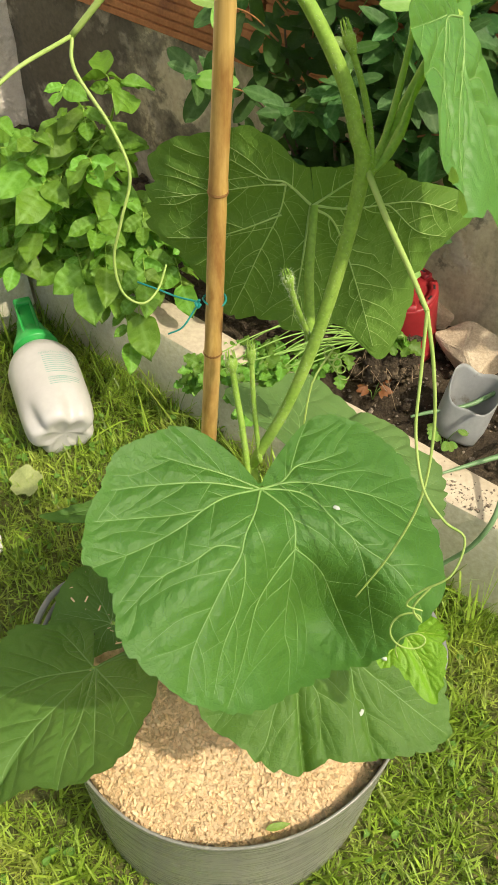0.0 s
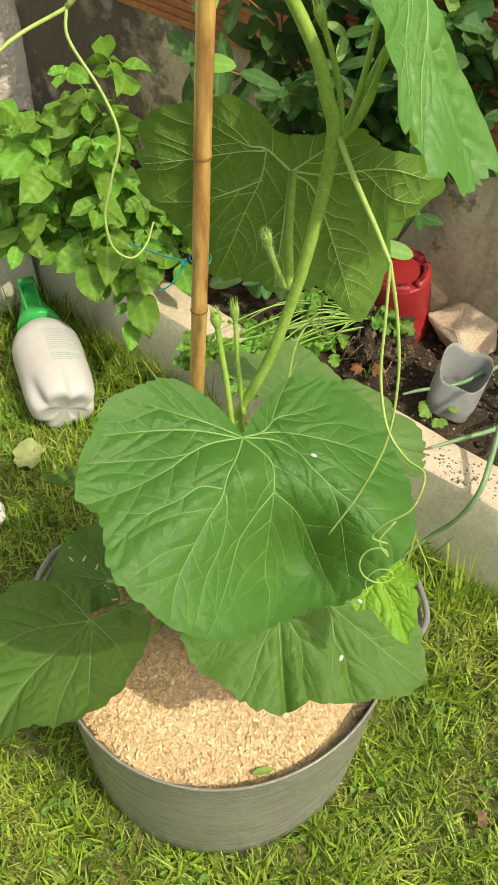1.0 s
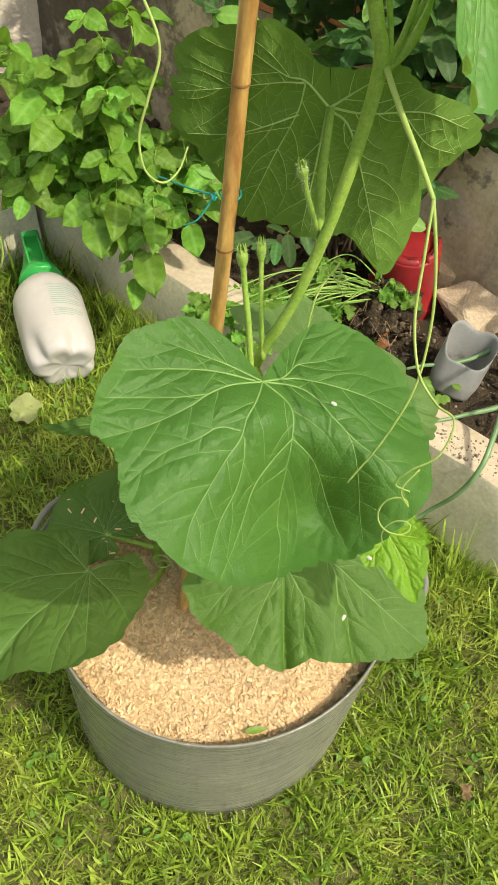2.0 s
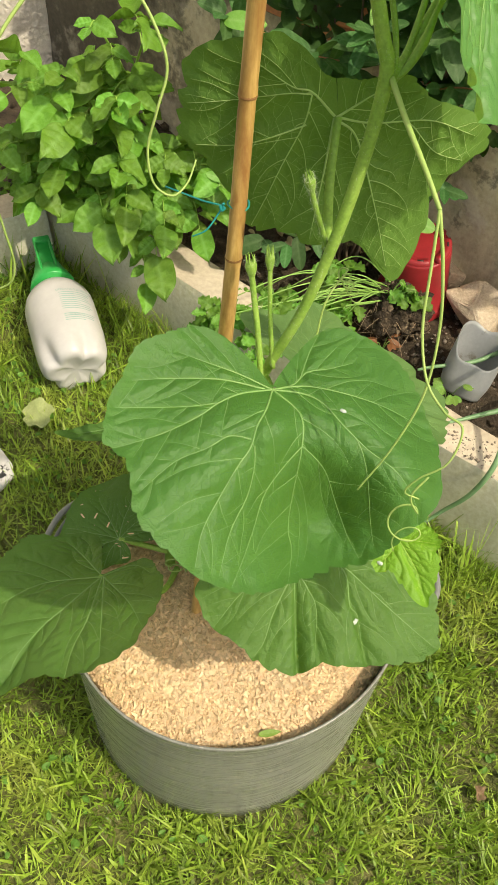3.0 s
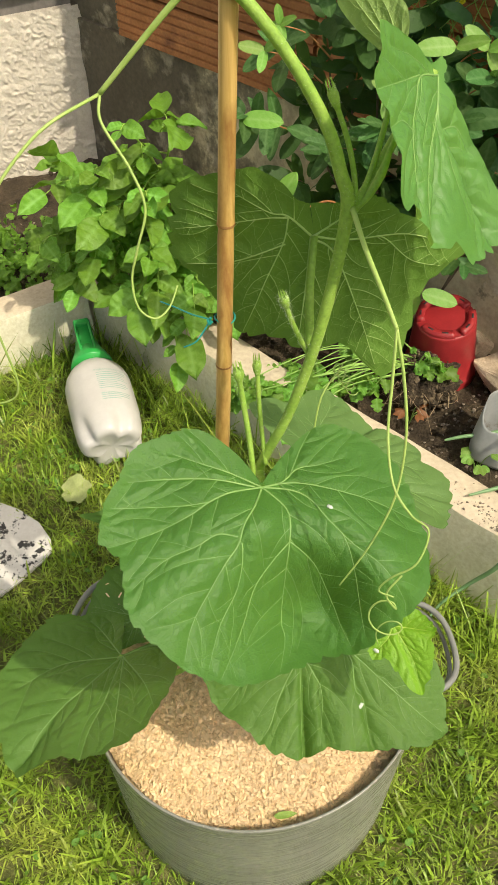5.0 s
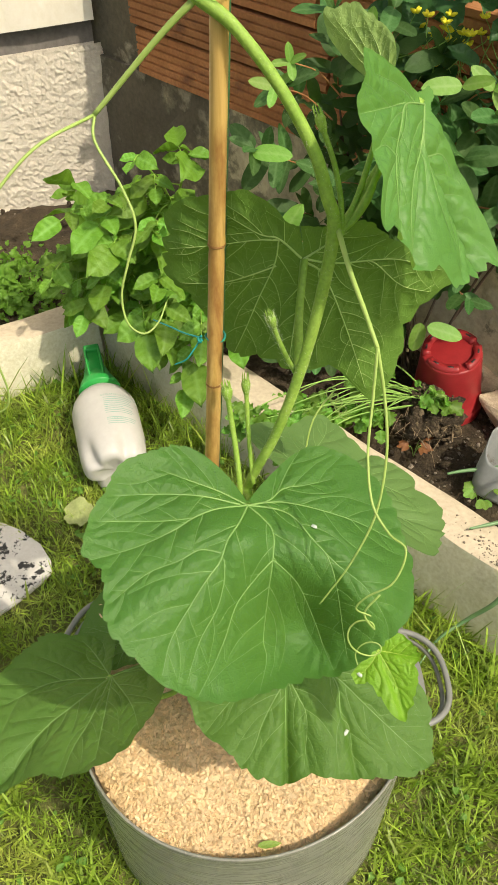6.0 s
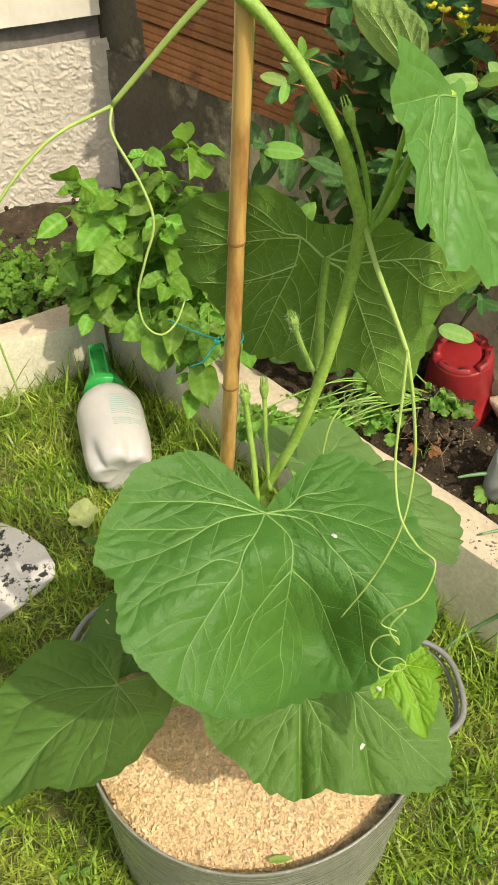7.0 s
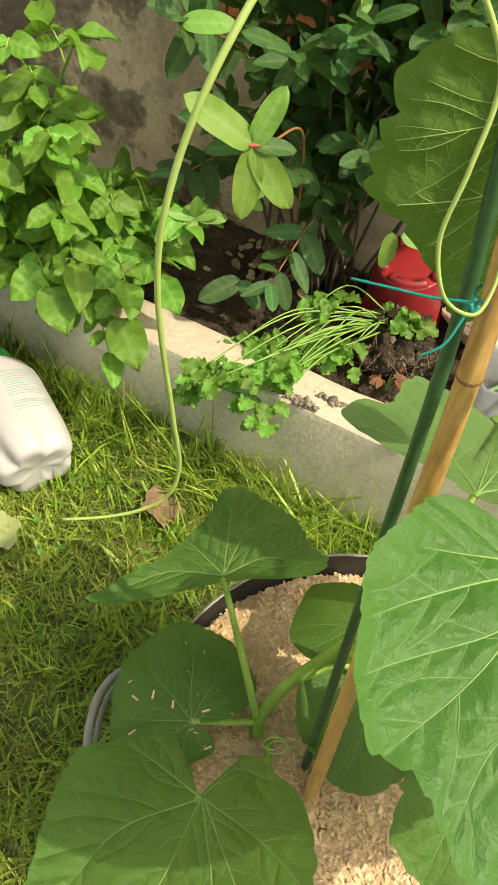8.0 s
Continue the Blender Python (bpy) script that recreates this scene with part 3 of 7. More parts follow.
    if petiole is not None:
        pts = [*petiole, tuple(O)]
        part("petiole", tube(pts, pet_r * 1.15, pet_r * 0.8, n=26, sides=10, ridge=0.05), M_STEM, plant)
        tagged(part("petiole_fuzz", hairs(pts, pet_r, 150, 0.0022, seed), M_HAIR, plant), kind="stuff")
    return blade


# ---- ground ----
KX, KY = 0.818, -0.575          # the bed wall's run
NX, NY = -0.575, -0.818         # its outward side, to the lawn


def ground_z(x, y):
    return -0.05 * np.clip(x, -0.7, 0.7) + 0.006 * np.sin(7 * x + 3 * y) * np.cos(6 * y - 2 * x)


def kerb_d(x, y):
    """Metres in front of the bed wall (positive: on the lawn)."""
    return (x - 0.0) * NX + (y - 0.873) * NY


def left_d(x, y):
    return (x + 0.598) * 0.62 - (y - 1.046) * 0.785


def build_ground():
    xs = np.concatenate([[-60, -20, -6, -2.5], np.arange(-1.3, 1.31, 0.02), [2.5, 6, 20, 60]])
    ys = np.concatenate([[-60, -20, -6, -2], np.arange(-0.6, 1.61, 0.02), [2.5, 6, 20, 60]])
    gx, gy = np.meshgrid(xs, ys)
    gz = ground_z(gx, gy) + 0.004 * np.sin(31 * gx + 11 * gy) * np.sin(27 * gy)
    gz = np.where((np.abs(gx) > 1.31) | (gy < -0.61) | (gy > 1.61), ground_z(gx, gy) - 0.01, gz)
    v = np.stack([gx.ravel(), gy.ravel(), gz.ravel()], 1)
    n = len(xs)
    f = [(j * n + i, j * n + i + 1, (j + 1) * n + i + 1, (j + 1) * n + i) for j in range(len(ys) - 1) for i in range(n - 1)]
    shape("ground", (v, f), M_LAWN, "short mown lawn with thatch and bare soil between the blades", "lawn", kind="structure")


def blades(rng, x, y, length, width, lean_max, droop=0.5):
    """Grass blades, each a narrow bent strip."""
    n = len(x)
    z = ground_z(x, y) - 0.003
    a = rng.uniform(0, 6.283, n)
    lean = rng.uniform(0.15, lean_max, n)
    dx, dy = np.cos(a), np.sin(a)
    wx, wy = -dy * width / 2, dx * width / 2
    rows = []
    for s, ws in ((0, 1.0), (0.4, 0.95), (0.75, 0.65)):
        ang = lean * (1 + droop * s)
        hx = length * s * np.sin(ang)
        hz = length * s * np.cos(ang)
        cx, cy, cz = x + dx * hx, y + dy * hx, z + hz
        rows += [np.stack([cx - wx * ws, cy - wy * ws, cz], 1), np.stack([cx + wx * ws, cy + wy * ws, cz], 1)]
    ang = lean * (1 + droop)
    rows.append(np.stack([x + dx * length * np.sin(ang), y + dy * length * np.sin(ang), z + length * np.cos(ang)], 1))
    v = np.stack(rows, 1).reshape(-1, 3)
    b = np.arange(n)[:, None] * 7
    quads = np.concatenate([b + [0, 1, 3, 2], b + [2, 3, 5, 4]])
    tris = b + [4, 5, 6]
    return v, [tuple(q) for q in quads.tolist()] + [tuple(q) for q in tris.tolist()]


def build_grass():
    rng = np.random.default_rng(5)
    n = 250000
    x, y = rng.uniform(-0.95, 0.75, n), rng.uniform(-0.05, 1.2, n)
    clump = 0.5 + 0.5 * np.sin(23 * x + 4 * np.sin(17 * y)) * np.sin(19 * y + 3 * np.sin(13 * x))
    patch = 0.5 + 0.5 * np.sin(61 * x + 5 * np.sin(37 * y) + 1) * np.sin(53 * y + 4 * np.sin(41 * x))
    keep = (kerb_d(x, y) > 0.004) & (left_d(x, y) > 0.004) & (np.hypot(x - 0.003, y - 0.356) > 0.170) & (rng.random(n) < 0.30 + 0.35 * clump + 0.35 * patch)
    keep &= (np.hypot((x + 0.47) / 0.12, (y - 0.62) / 0.1) > 0.8)
    x, y, clump, patch = x[keep], y[keep], clump[keep], patch[keep]
    m = len(x)
    length = rng.gamma(5.0, 0.0052, m).clip(0.010, 0.055) * (0.65 + 0.35 * clump + 0.35 * patch)
    edge = np.minimum(kerb_d(x, y), left_d(x, y))
    tall = (edge < 0.10) & (rng.random(m) < 0.38)
    length[tall] *= rng.uniform(1.4, 3.0, tall.sum())
    kind = rng.random(m)
    width = np.where(kind < 0.16, rng.uniform(0.0030, 0.0050, m), np.where(kind < 0.6, rng.uniform(0.0016, 0.0028, m), rng.uniform(0.0009, 0.0016, m)))
    g = blades(rng, x, y, length, width, 1.45, 0.35)
    shape("grass", g, M_GRASS, "short sunlit lawn grass, longer along the bed wall", "grass", kind="stuff", smooth=False)


build_ground()
build_grass()


# ---- bed walls ----
def kerb_run(name, a, b, w, top, low, label, seed):
    """A low wall of the planting bed: grey sides, cream top, worn edges. a to b is its front foot."""
    a, b = np.array(a), np.array(b)
    d = (b - a) / np.linalg.norm(b - a)
    side = np.array([-d[1], d[0]])
    root = thing(name, (a[0], a[1], low), label, "wall", kind="structure")
    n = 60
    prof = [(-0.018, low), (-0.008, 0.0), (0.0, 0.08), (0.006, top - 0.012), (0.009, top - 0.004), (0.016, top), (w - 0.012, top), (w - 0.004, top - 0.004), (w, top - 0.012), (w, low)]
    rng = np.random.default_rng(seed)
    verts = []
    for i in range(n):
        c = a + (b - a) * i / (n - 1)
        for k, (s, z) in enumerate(prof):
            j = 0.0025 * noise.noise(Vector((c[0] * 14, c[1] * 14, k * 3.1 + seed)))
            p = c + side * (s + j)
            verts.append((p[0], p[1], z + 0.6 * j))
    m = len(prof)
    q = [(i * m + k, (i + 1) * m + k, (i + 1) * m + k + 1, i * m + k + 1) for i in range(n - 1) for k in range(m - 1)]
    topf = [f for f in q if 4 <= f[0] % m <= 6]
    sidef = [f for f in q if not 4 <= f[0] % m <= 6] + [tuple(range(m))[::-1], tuple(range((n - 1) * m, n * m))]
    part("core", (verts, sidef), M_KERB, root, "rough grey concrete side")
    part("coping", (verts, topf), M_KERB_TOP, root, "cream painted top dusted with soil")


TOP = 0.16
kerb_run("bed_wall_east", (-0.49, 1.2213), (1.3, -0.037), 0.085, TOP, -0.10, "low concrete bed wall with a sunlit cream top", 1)
kerb_run("bed_wall_west", (-1.35, 0.452), (-0.440, 1.1698), 0.085, TOP - 0.01, -0.10, "low concrete bed wall with a cream top behind tall grass", 2)

# soil of the bed
def build_soil():
    xs, ys = np.arange(-1.5, 1.5, 0.018), np.arange(0.3, 2.0, 0.018)
    gx, gy = np.meshgrid(xs, ys)
    gz = np.empty_like(gx)
    for i in range(gx.shape[0]):
        for j in range(gx.shape[1]):
            gz[i, j] = 0.075 + 0.022 * noise.noise((gx[i, j] * 7, gy[i, j] * 7, 0)) + 0.012 * noise.noise((gx[i, j] * 28, gy[i, j] * 28, 4)) + 0.006 * noise.noise((gx[i, j] * 70, gy[i, j] * 70, 9))
    ok = (kerb_d(gx, gy) < -0.05) | (left_d(gx, gy) < -0.05)
    n = len(xs)
    v = np.stack([gx.ravel(), gy.ravel(), gz.ravel()], 1)
    okf = ok.ravel()
    f = [q for q in ((j * n + i, j * n + i + 1, (j + 1) * n + i + 1, (j + 1) * n + i) for j in range(len(ys) - 1) for i in range(n - 1)) if all(okf[k] for k in q)]
    shape("soil", (v, f), M_SOIL, "dark crumbly garden soil in the raised bed", "soil", kind="structure")
    rng = np.random.default_rng(8)
    geos = []
    for k in range(700):
        x, y = rng.uniform(-0.9, 0.7), rng.uniform(0.6, 1.75)
        if kerb_d(x, y) > -0.10 and left_d(x, y) > -0.10:
            continue
        r = rng.uniform(0.003, 0.011)
        g = lathe([(0.3 * r, -0.6 * r), (r, -0.1 * r), (0.8 * r, 0.5 * r), (0.15 * r, 0.8 * r)], 6, lambda a, kk: 1 + 0.35 * math.sin(a * 2 + kk + r * 900))
        geos.append(moved(g, Matrix.Translation((x, y, 0.085)) @ Euler((rng.uniform(0, 1), rng.uniform(0, 1), rng.uniform(0, 6))).to_matrix().to_4x4()))
    shape("soil_crumbs", cat(*geos), M_SOIL, "loose crumbs of dark soil on the bed", "soil", kind="stuff")


def build_grit():
    rng = np.random.default_rng(18)
    geos = []
    for k in range(900):
        x, y = (0.36 + 0.16 * rng.normal(), 0.98 + 0.10 * rng.normal()) if k % 2 else (rng.uniform(-0.9, 0.6), rng.uniform(0.75, 1.7))
        if kerb_d(x, y) > -0.095 and left_d(x, y) > -0.095:
            continue
        r = rng.gamma(1.6, 0.0011) + 0.0008
        g = lathe([(0.4 * r, -0.6 * r), (r, -0.1 * r), (0.7 * r, 0.5 * r), (0.15 * r, 0.7 * r)], 6, lambda a, kk: 1 + 0.3 * math.sin(a * 2 + kk + r * 900))
        z = 0.077 + 0.022 * noise.noise((x * 7, y * 7, 0)) + 0.012 * noise.noise((x * 28, y * 28, 4)) + 0.006 * noise.noise((x * 70, y * 70, 9))
        geos.append(moved(g, Matrix.Translation((x, y, z)) @ Euler((0.4 * rng.normal(), 0.4 * rng.normal(), rng.uniform(0, 6))).to_matrix().to_4x4()))
    shape("soil_grit", cat(*geos), M_DRYSOIL, "pale grit and dry crumbs on the dark soil", "soil", kind="stuff")


build_soil()
build_grit()

# ---- back walls ----
CX, CY = -0.60, 1.83


def wall_pose(along, out, z, way):
    """A spot on a back wall: metres along it from the corner, metres out of it, height. way 0: the bed's wall, 1: the house's."""
    d = Vector((0.821, -0.571, 0)) if way == 0 else Vector((-0.821, -0.571, 0))
    nrm = Vector((-0.571, -0.821, 0)) if way == 0 else Vector((0.571, -0.821, 0))
    return Vector((CX, CY, z)) + d * along + nrm * out, math.atan2(d.y, d.x)


def slab(name, way, a0, a1, z0, z1, thick, material, label, out=0.0, rough=0.002, parent=None, seed=0, step=0.03):
    """A wall face with slight relief and real thickness."""
    na, nz = max(2, int((a1 - a0) / step)), max(2, int((z1 - z0) / step))
    verts = []
    for i in range(na + 1):
        for j in range(nz + 1):
            al, z = a0 + (a1 - a0) * i / na, z0 + (z1 - z0) * j / nz
            p, _ = wall_pose(al, out + rough * noise.noise((al * 16 + seed, z * 16, seed)), z, way)
            verts.append(p[:])
    front = len(verts)
    for al, z in ((a0, z0), (a1, z0), (a1, z1), (a0, z1)):
        verts.append(wall_pose(al, out - thick, z, way)[0][:])
    m = nz + 1
    f = [(i * m + j, (i + 1) * m + j, (i + 1) * m + j + 1, i * m + j + 1) for i in range(na) for j in range(nz)]
    f += [(front, front + 3, front + 2, front + 1)]
    f += [tuple([i * m + nz for i in range(na + 1)] + [front + 2, front + 3])]
    f += [tuple([i * m for i in range(na, -1, -1)] + [front, front + 1])]
    f += [tuple([j for j in range(m)] + [front + 3, front]), tuple([na * m + j for j in range(m - 1, -1, -1)] + [front + 1, front + 2])]
    if parent:
        return part(name, (verts, f), material, parent, smooth=False)
    return shape(name, (verts, f), material, label, "wall", kind="structure", smooth=False)


slab("wall_north", 0, 0.004, 4.0, -0.2, 0.424, 0.18, M_WALL, "low weathered concrete wall, stained dark and flaking", rough=0.006)
slab("wall_pier", 0, -0.10, 0.15, 0.425, 1.9, 0.18, M_WALL, "dark weathered concrete pier between house and bricks", out=-0.01, rough=0.006)
house = thing("wall_house", (CX, CY, 0), "roughcast house wall with a smooth cream plaster upper part", "wall", kind="structure")


def roughcast():
    """The pebbledash: a dense relief of small lumps."""
    a0, a1, z0, z1, st = -0.014, 0.92, 0.02, 0.452, 0.0026
    na, nz = int((a1 - a0) / st), int((z1 - z0) / st)
    verts = []
    for i in range(na + 1):
        for j in range(nz + 1):
            al, z = a0 + i * st, z0 + j * st
            near = noise.voronoi((al * 125, z * 125, 2.0))[0][0]
            p, _ = wall_pose(al, 0.0052 * max(0.0, 1 - 3.2 * near * near) * (0.55 + 0.6 * noise.noise((al * 40, z * 40, 8))) + 0.0022 * noise.noise((al * 60, z * 60, 5)), z, 1)
            verts.append(p[:])
    m = nz + 1
    return verts, [(i * m + j, i * m + j + 1, (i + 1) * m + j + 1, (i + 1) * m + j) for i in range(na) for j in range(nz)]


part("roughcast", roughcast(), M_PEBBLE, house, "lumpy cream roughcast render")
slab("backing", 1, 0.004, 4.0, -0.2, 0.452, 0.3, M_PEBBLE, "", out=-0.012, parent=house, step=0.2)
# dark grey strip between the roughcast and the plaster
slab("band", 1, 0.004, 4.0, 0.452, 0.505, 0.3, M_BAND, "", out=-0.012, parent=house)
slab("plaster", 1, 0.004, 4.0, 0.506, 2.8, 0.3, M_PLASTER, "", out=0.014, rough=0.004, parent=house, step=0.05)


def hollow_brick(length, height, depth, grooves, seed):
    """A terracotta hollow brick with ribbed face, its end open in cells."""
    rng = np.random.default_rng(seed)
    prof = []
    for k in range(grooves):
        z0, z1 = height * k / grooves, height * (k + 1) / grooves
        g = height / grooves * 0.16
        prof += [(0.0045, z0 + 0.0005), (0.0, z0 + g), (0.0, z1 - g), (0.0045, z1 - 0.0005)]
    prof = [(depth, 0.0)] + prof + [(depth, height)]
    n, m = 24, len(prof)
    verts = []
    for i in range(n):
        x = length * i / (n - 1)
        for k, (yy, z) in enumerate(prof):
            verts.append((x, yy + 0.0012 * noise.noise((x * 20, z * 40, seed)), z))
    f = [(i * m + k, (i + 1) * m + k, (i + 1) * m + (k + 1) % m, i * m + (k + 1) % m) for i in range(n - 1) for k in range(m)]
    f += [tuple(range(m))[::-1], tuple(range((n - 1) * m, n * m))]
    return verts, f


def build_bricks():
    root = thing("brick_wall", (CX, CY, 0.424), "course of ribbed terracotta hollow bricks laid on the concrete wall", "wall", kind="structure")
    base = None
    for row, (z, start) in enumerate(((0.428, 0.165), (0.531, 0.155), (0.634, 0.12))):
        along = start
        k = 0
        while along < 3.0:
            p, a = wall_pose(along, 0.012 + 0.006 * math.sin(k * 2.1 + row), z, 0)
            m = Matrix.Translation(p) @ Euler((0, 0, a + 0.006 * math.sin(k * 5 + row))).to_matrix().to_4x4()
            if base is None:
                base = part("brick", hollow_brick(0.555, 0.098, 0.19, 6, 3), M_BRICK, root, smooth=False)
                base.matrix_parent_inverse = Matrix()
                base.data.transform(Matrix.Translation(root.location))
                ob = base
            else:
                ob = base.copy()
                scene.collection.objects.link(ob)
            ob.parent = root
            ob.matrix_basis = Matrix.Translation(-root.location) @ m
            along += 0.562
            k += 1


build_bricks()
# ground of the bed above the wall
def upper_bed():
    v, n = [], 40
    for i in range(n):
        for j in range(8):
            p, _ = wall_pose(0.1 + 3.9 * i / (n - 1), -0.215 - 0.15 * j, 0.66 + 0.02 * noise.noise((i * 0.7, j * 0.9, 3)), 0)
            v.append(p[:])
    f = [(i * 8 + j, (i + 1) * 8 + j, (i + 1) * 8 + j + 1, i * 8 + j + 1) for i in range(n - 1) for j in range(7)]
    edge = [i * 8 for i in range(n)] + [(n - 1) * 8 + j for j in range(1, 8)] + [i * 8 + 7 for i in range(n - 2, -1, -1)] + [j for j in range(6, 0, -1)]
    low = len(v)
    v += [(v[k][0], v[k][1], -0.1) for k in edge]
    m = len(edge)
    f += [(edge[k], low + k, low + (k + 1) % m, edge[(k + 1) % m]) for k in range(m)]
    shape("upper_soil", (v, f), M_SOIL, "dark soil of the upper bed behind the bricks", "soil", kind="structure")


upper_bed()


# ---- tub with wood shavings ----
PX, PY, PZ = 0.003, 0.356, 0.28
RT, RB = 0.190, 0.186


def build_tub():
    tub = thing("plant_tub", (PX, PY, 0), "round grey plastic tub with two handles, scuffed and muddy", "plant tub")
    t = Matrix.Translation((PX, PY, 0))

    def oval(a, k):
        return 1 + 0.03 * math.cos(2 * (a - radians(222)))

    outer = [(0.0, -0.010), (RB - 0.012, -0.010), (RB, -0.002)] + [(RB + (RT - RB) * s, 0.012 + (PZ - 0.016) * s) for s in np.linspace(0.08, 0.985, 18)]
    outer += [(RT + 0.0006, PZ - 0.003), (RT + 0.0006, PZ), (RT - 0.0006, PZ + 0.0006), (RT - 0.0022, PZ - 0.0006)]
    part("body", moved(lathe(outer, 96, oval), t), M_POT, tub)
    inner = [(RT - 0.0022, PZ - 0.0006), (RT - 0.004, PZ - 0.012), (RT - 0.008, PZ - 0.06), (0.0, PZ - 0.062)]
    part("lining", moved(lathe(inner, 96, oval), t), M_POT_IN, tub, "black inside of the tub")
    for ang in (13, 170):
        a = radians(ang)
        c = np.array([PX, PY, 0])
        pts = []
        for s in np.linspace(-1, 1, 15):
            b = a + s * 0.34
            r = RT + 0.046 * (1 - abs(s) ** 3.2) - 0.004
            pts.append(c + np.array([math.cos(b) * r, math.sin(b) * r, PZ - 0.004 - 0.006 * (1 - s * s)]))
        loops = [tube(pts, 0.0038, n=30, sides=8)]
        low = [p + np.array([-0.006 * math.cos(a), -0.006 * math.sin(a), -0.011]) for p in pts]
        loops.append(tube(low, 0.0027, n=30, sides=6))
        flange = []
        for s in np.linspace(-1, 1, 15):
            b = a + s * 0.36
            flange.append((c + np.array([math.cos(b) * (RT - 0.001), math.sin(b) * (RT - 0.001), PZ - 0.002]), c + np.array([math.cos(b) * (RT + 0.013), math.sin(b) * (RT + 0.013), PZ - 0.003])))
        fv = [q for pair in flange for q in pair] + [q - np.array([0, 0, 0.006]) for pair in flange for q in pair]
        nn = len(flange)
        ff = []
        for i in range(nn - 1):
            o = 2 * nn
            ff += [(2 * i, 2 * i + 1, 2 * i + 3, 2 * i + 2), (o + 2 * i, o + 2 * i + 2, o + 2 * i + 3, o + 2 * i + 1), (2 * i + 1, o + 2 * i + 1, o + 2 * i + 3, 2 * i + 3)]
        loops.append((fv, ff))
        part("handle", cat(*loops), M_POT_HANDLE, tub, "moulded grey carrying handle")
    return tub


M_POT_HANDLE = surface("pale_grey_handle_plastic", [(0.3, (0.17, 0.175, 0.165)), (0.7, (0.24, 0.245, 0.23))], 14, 0.4, 0.1, 0.1, 0.0006, spec=0.5)
build_tub()
CHIP_Z = 0.263


def chip_top(x, y):
    r = np.hypot(x - PX, y - PY) / RT
    return CHIP_Z - 0.022 * (y - 0.17) - 0.013 * r ** 6 + 0.005 * np.sin(31 * x + 5) * np.cos(27 * y) - 0.004 * np.sin(14 * (y - 0.2))


def build_chips():
    rng = np.random.default_rng(12)
    seg, rings = 72, 24
    v, f = [], []
    for i in range(rings + 1):
        for j in range(seg):
            a = 2 * math.pi * j / seg
            r = (RT - 0.006) * i / rings * (1 + 0.03 * math.cos(2 * (a - radians(222))))
            x, y = PX + r * math.cos(a), PY + r * math.sin(a)
            v.append((x, y, float(chip_top(x, y)) - 0.004 + 0.003 * noise.noise((x * 160, y * 160, 1))))
    f = [(i * seg + j, (i + 1) * seg + j, (i + 1) * seg + (j + 1) % seg, i * seg + (j + 1) % seg) for i in range(rings) for j in range(seg)]
    bed = shape("mulch", (v, f), M_CHIPBED, "thick mulch of pale wood shavings filling the tub", "mulch", kind="stuff")
    n = 82000
    r, a = (RT - 0.007) * np.sqrt(rng.random(n)), rng.uniform(0, 6.283, n)
    r = r * (0.988 + 0.030 * np.cos(2 * (a - radians(222))))
    x, y = PX + r * np.cos(a), PY + r * np.sin(a)
    z = chip_top(x, y) + rng.uniform(-0.0030, 0.0034, n)
    L = rng.gamma(2.4, 0.0019, n).clip(0.0012, 0.012)
    flake = rng.random(n) < 0.28
    L = np.where(flake, rng.uniform(0.004, 0.0105, n), L)
    W = L * np.where(flake, rng.uniform(0.18, 0.45, n), rng.uniform(0.14, 0.4, n))
    yaw, tilt, spin = rng.uniform(0, 6.283, n), rng.normal(0, 0.20, n), rng.normal(0, 0.26, n)
    cu = rng.normal(0, 0.20, n)
    verts = []
    for s in (-1, -0.33, 0.33, 1):
        for w in (-1, 1):
            lx = L / 2 * s
            ly = W / 2 * w * (1 - 0.45 * (abs(s) > 0.5) * rng.random(n))
            lz = cu * L * (s * s - 0.4) * 0.9
            y1, z1 = ly * np.cos(spin) - lz * np.sin(spin), ly * np.sin(spin) + lz * np.cos(spin)
            x1, z2 = lx * np.cos(tilt) + z1 * np.sin(tilt), -lx * np.sin(tilt) + z1 * np.cos(tilt)
            verts.append(np.stack([x + x1 * np.cos(yaw) - y1 * np.sin(yaw), y + x1 * np.sin(yaw) + y1 * np.cos(yaw), z + z2], 1))
    v = np.stack(verts, 1).reshape(-1, 3)
    b = np.arange(n)[:, None] * 8
    q = np.concatenate([b + [0, 1, 3, 2], b + [2, 3, 5, 4], b + [4, 5, 7, 6]])
    part("shavings", (v, [tuple(k) for k in q.tolist()]), M_CHIP, bed, "curled pale wood shavings", smooth=False)


build_chips()


# ---- supports ----
CANE = [(-0.043, 0.318, 0.20), (-0.034, 0.342, 0.45), (-0.0245, 0.366, 0.722), (-0.0225, 0.385, 0.836), (-0.018, 0.393, 0.985), (-0.014, 0.401, 1.16)]


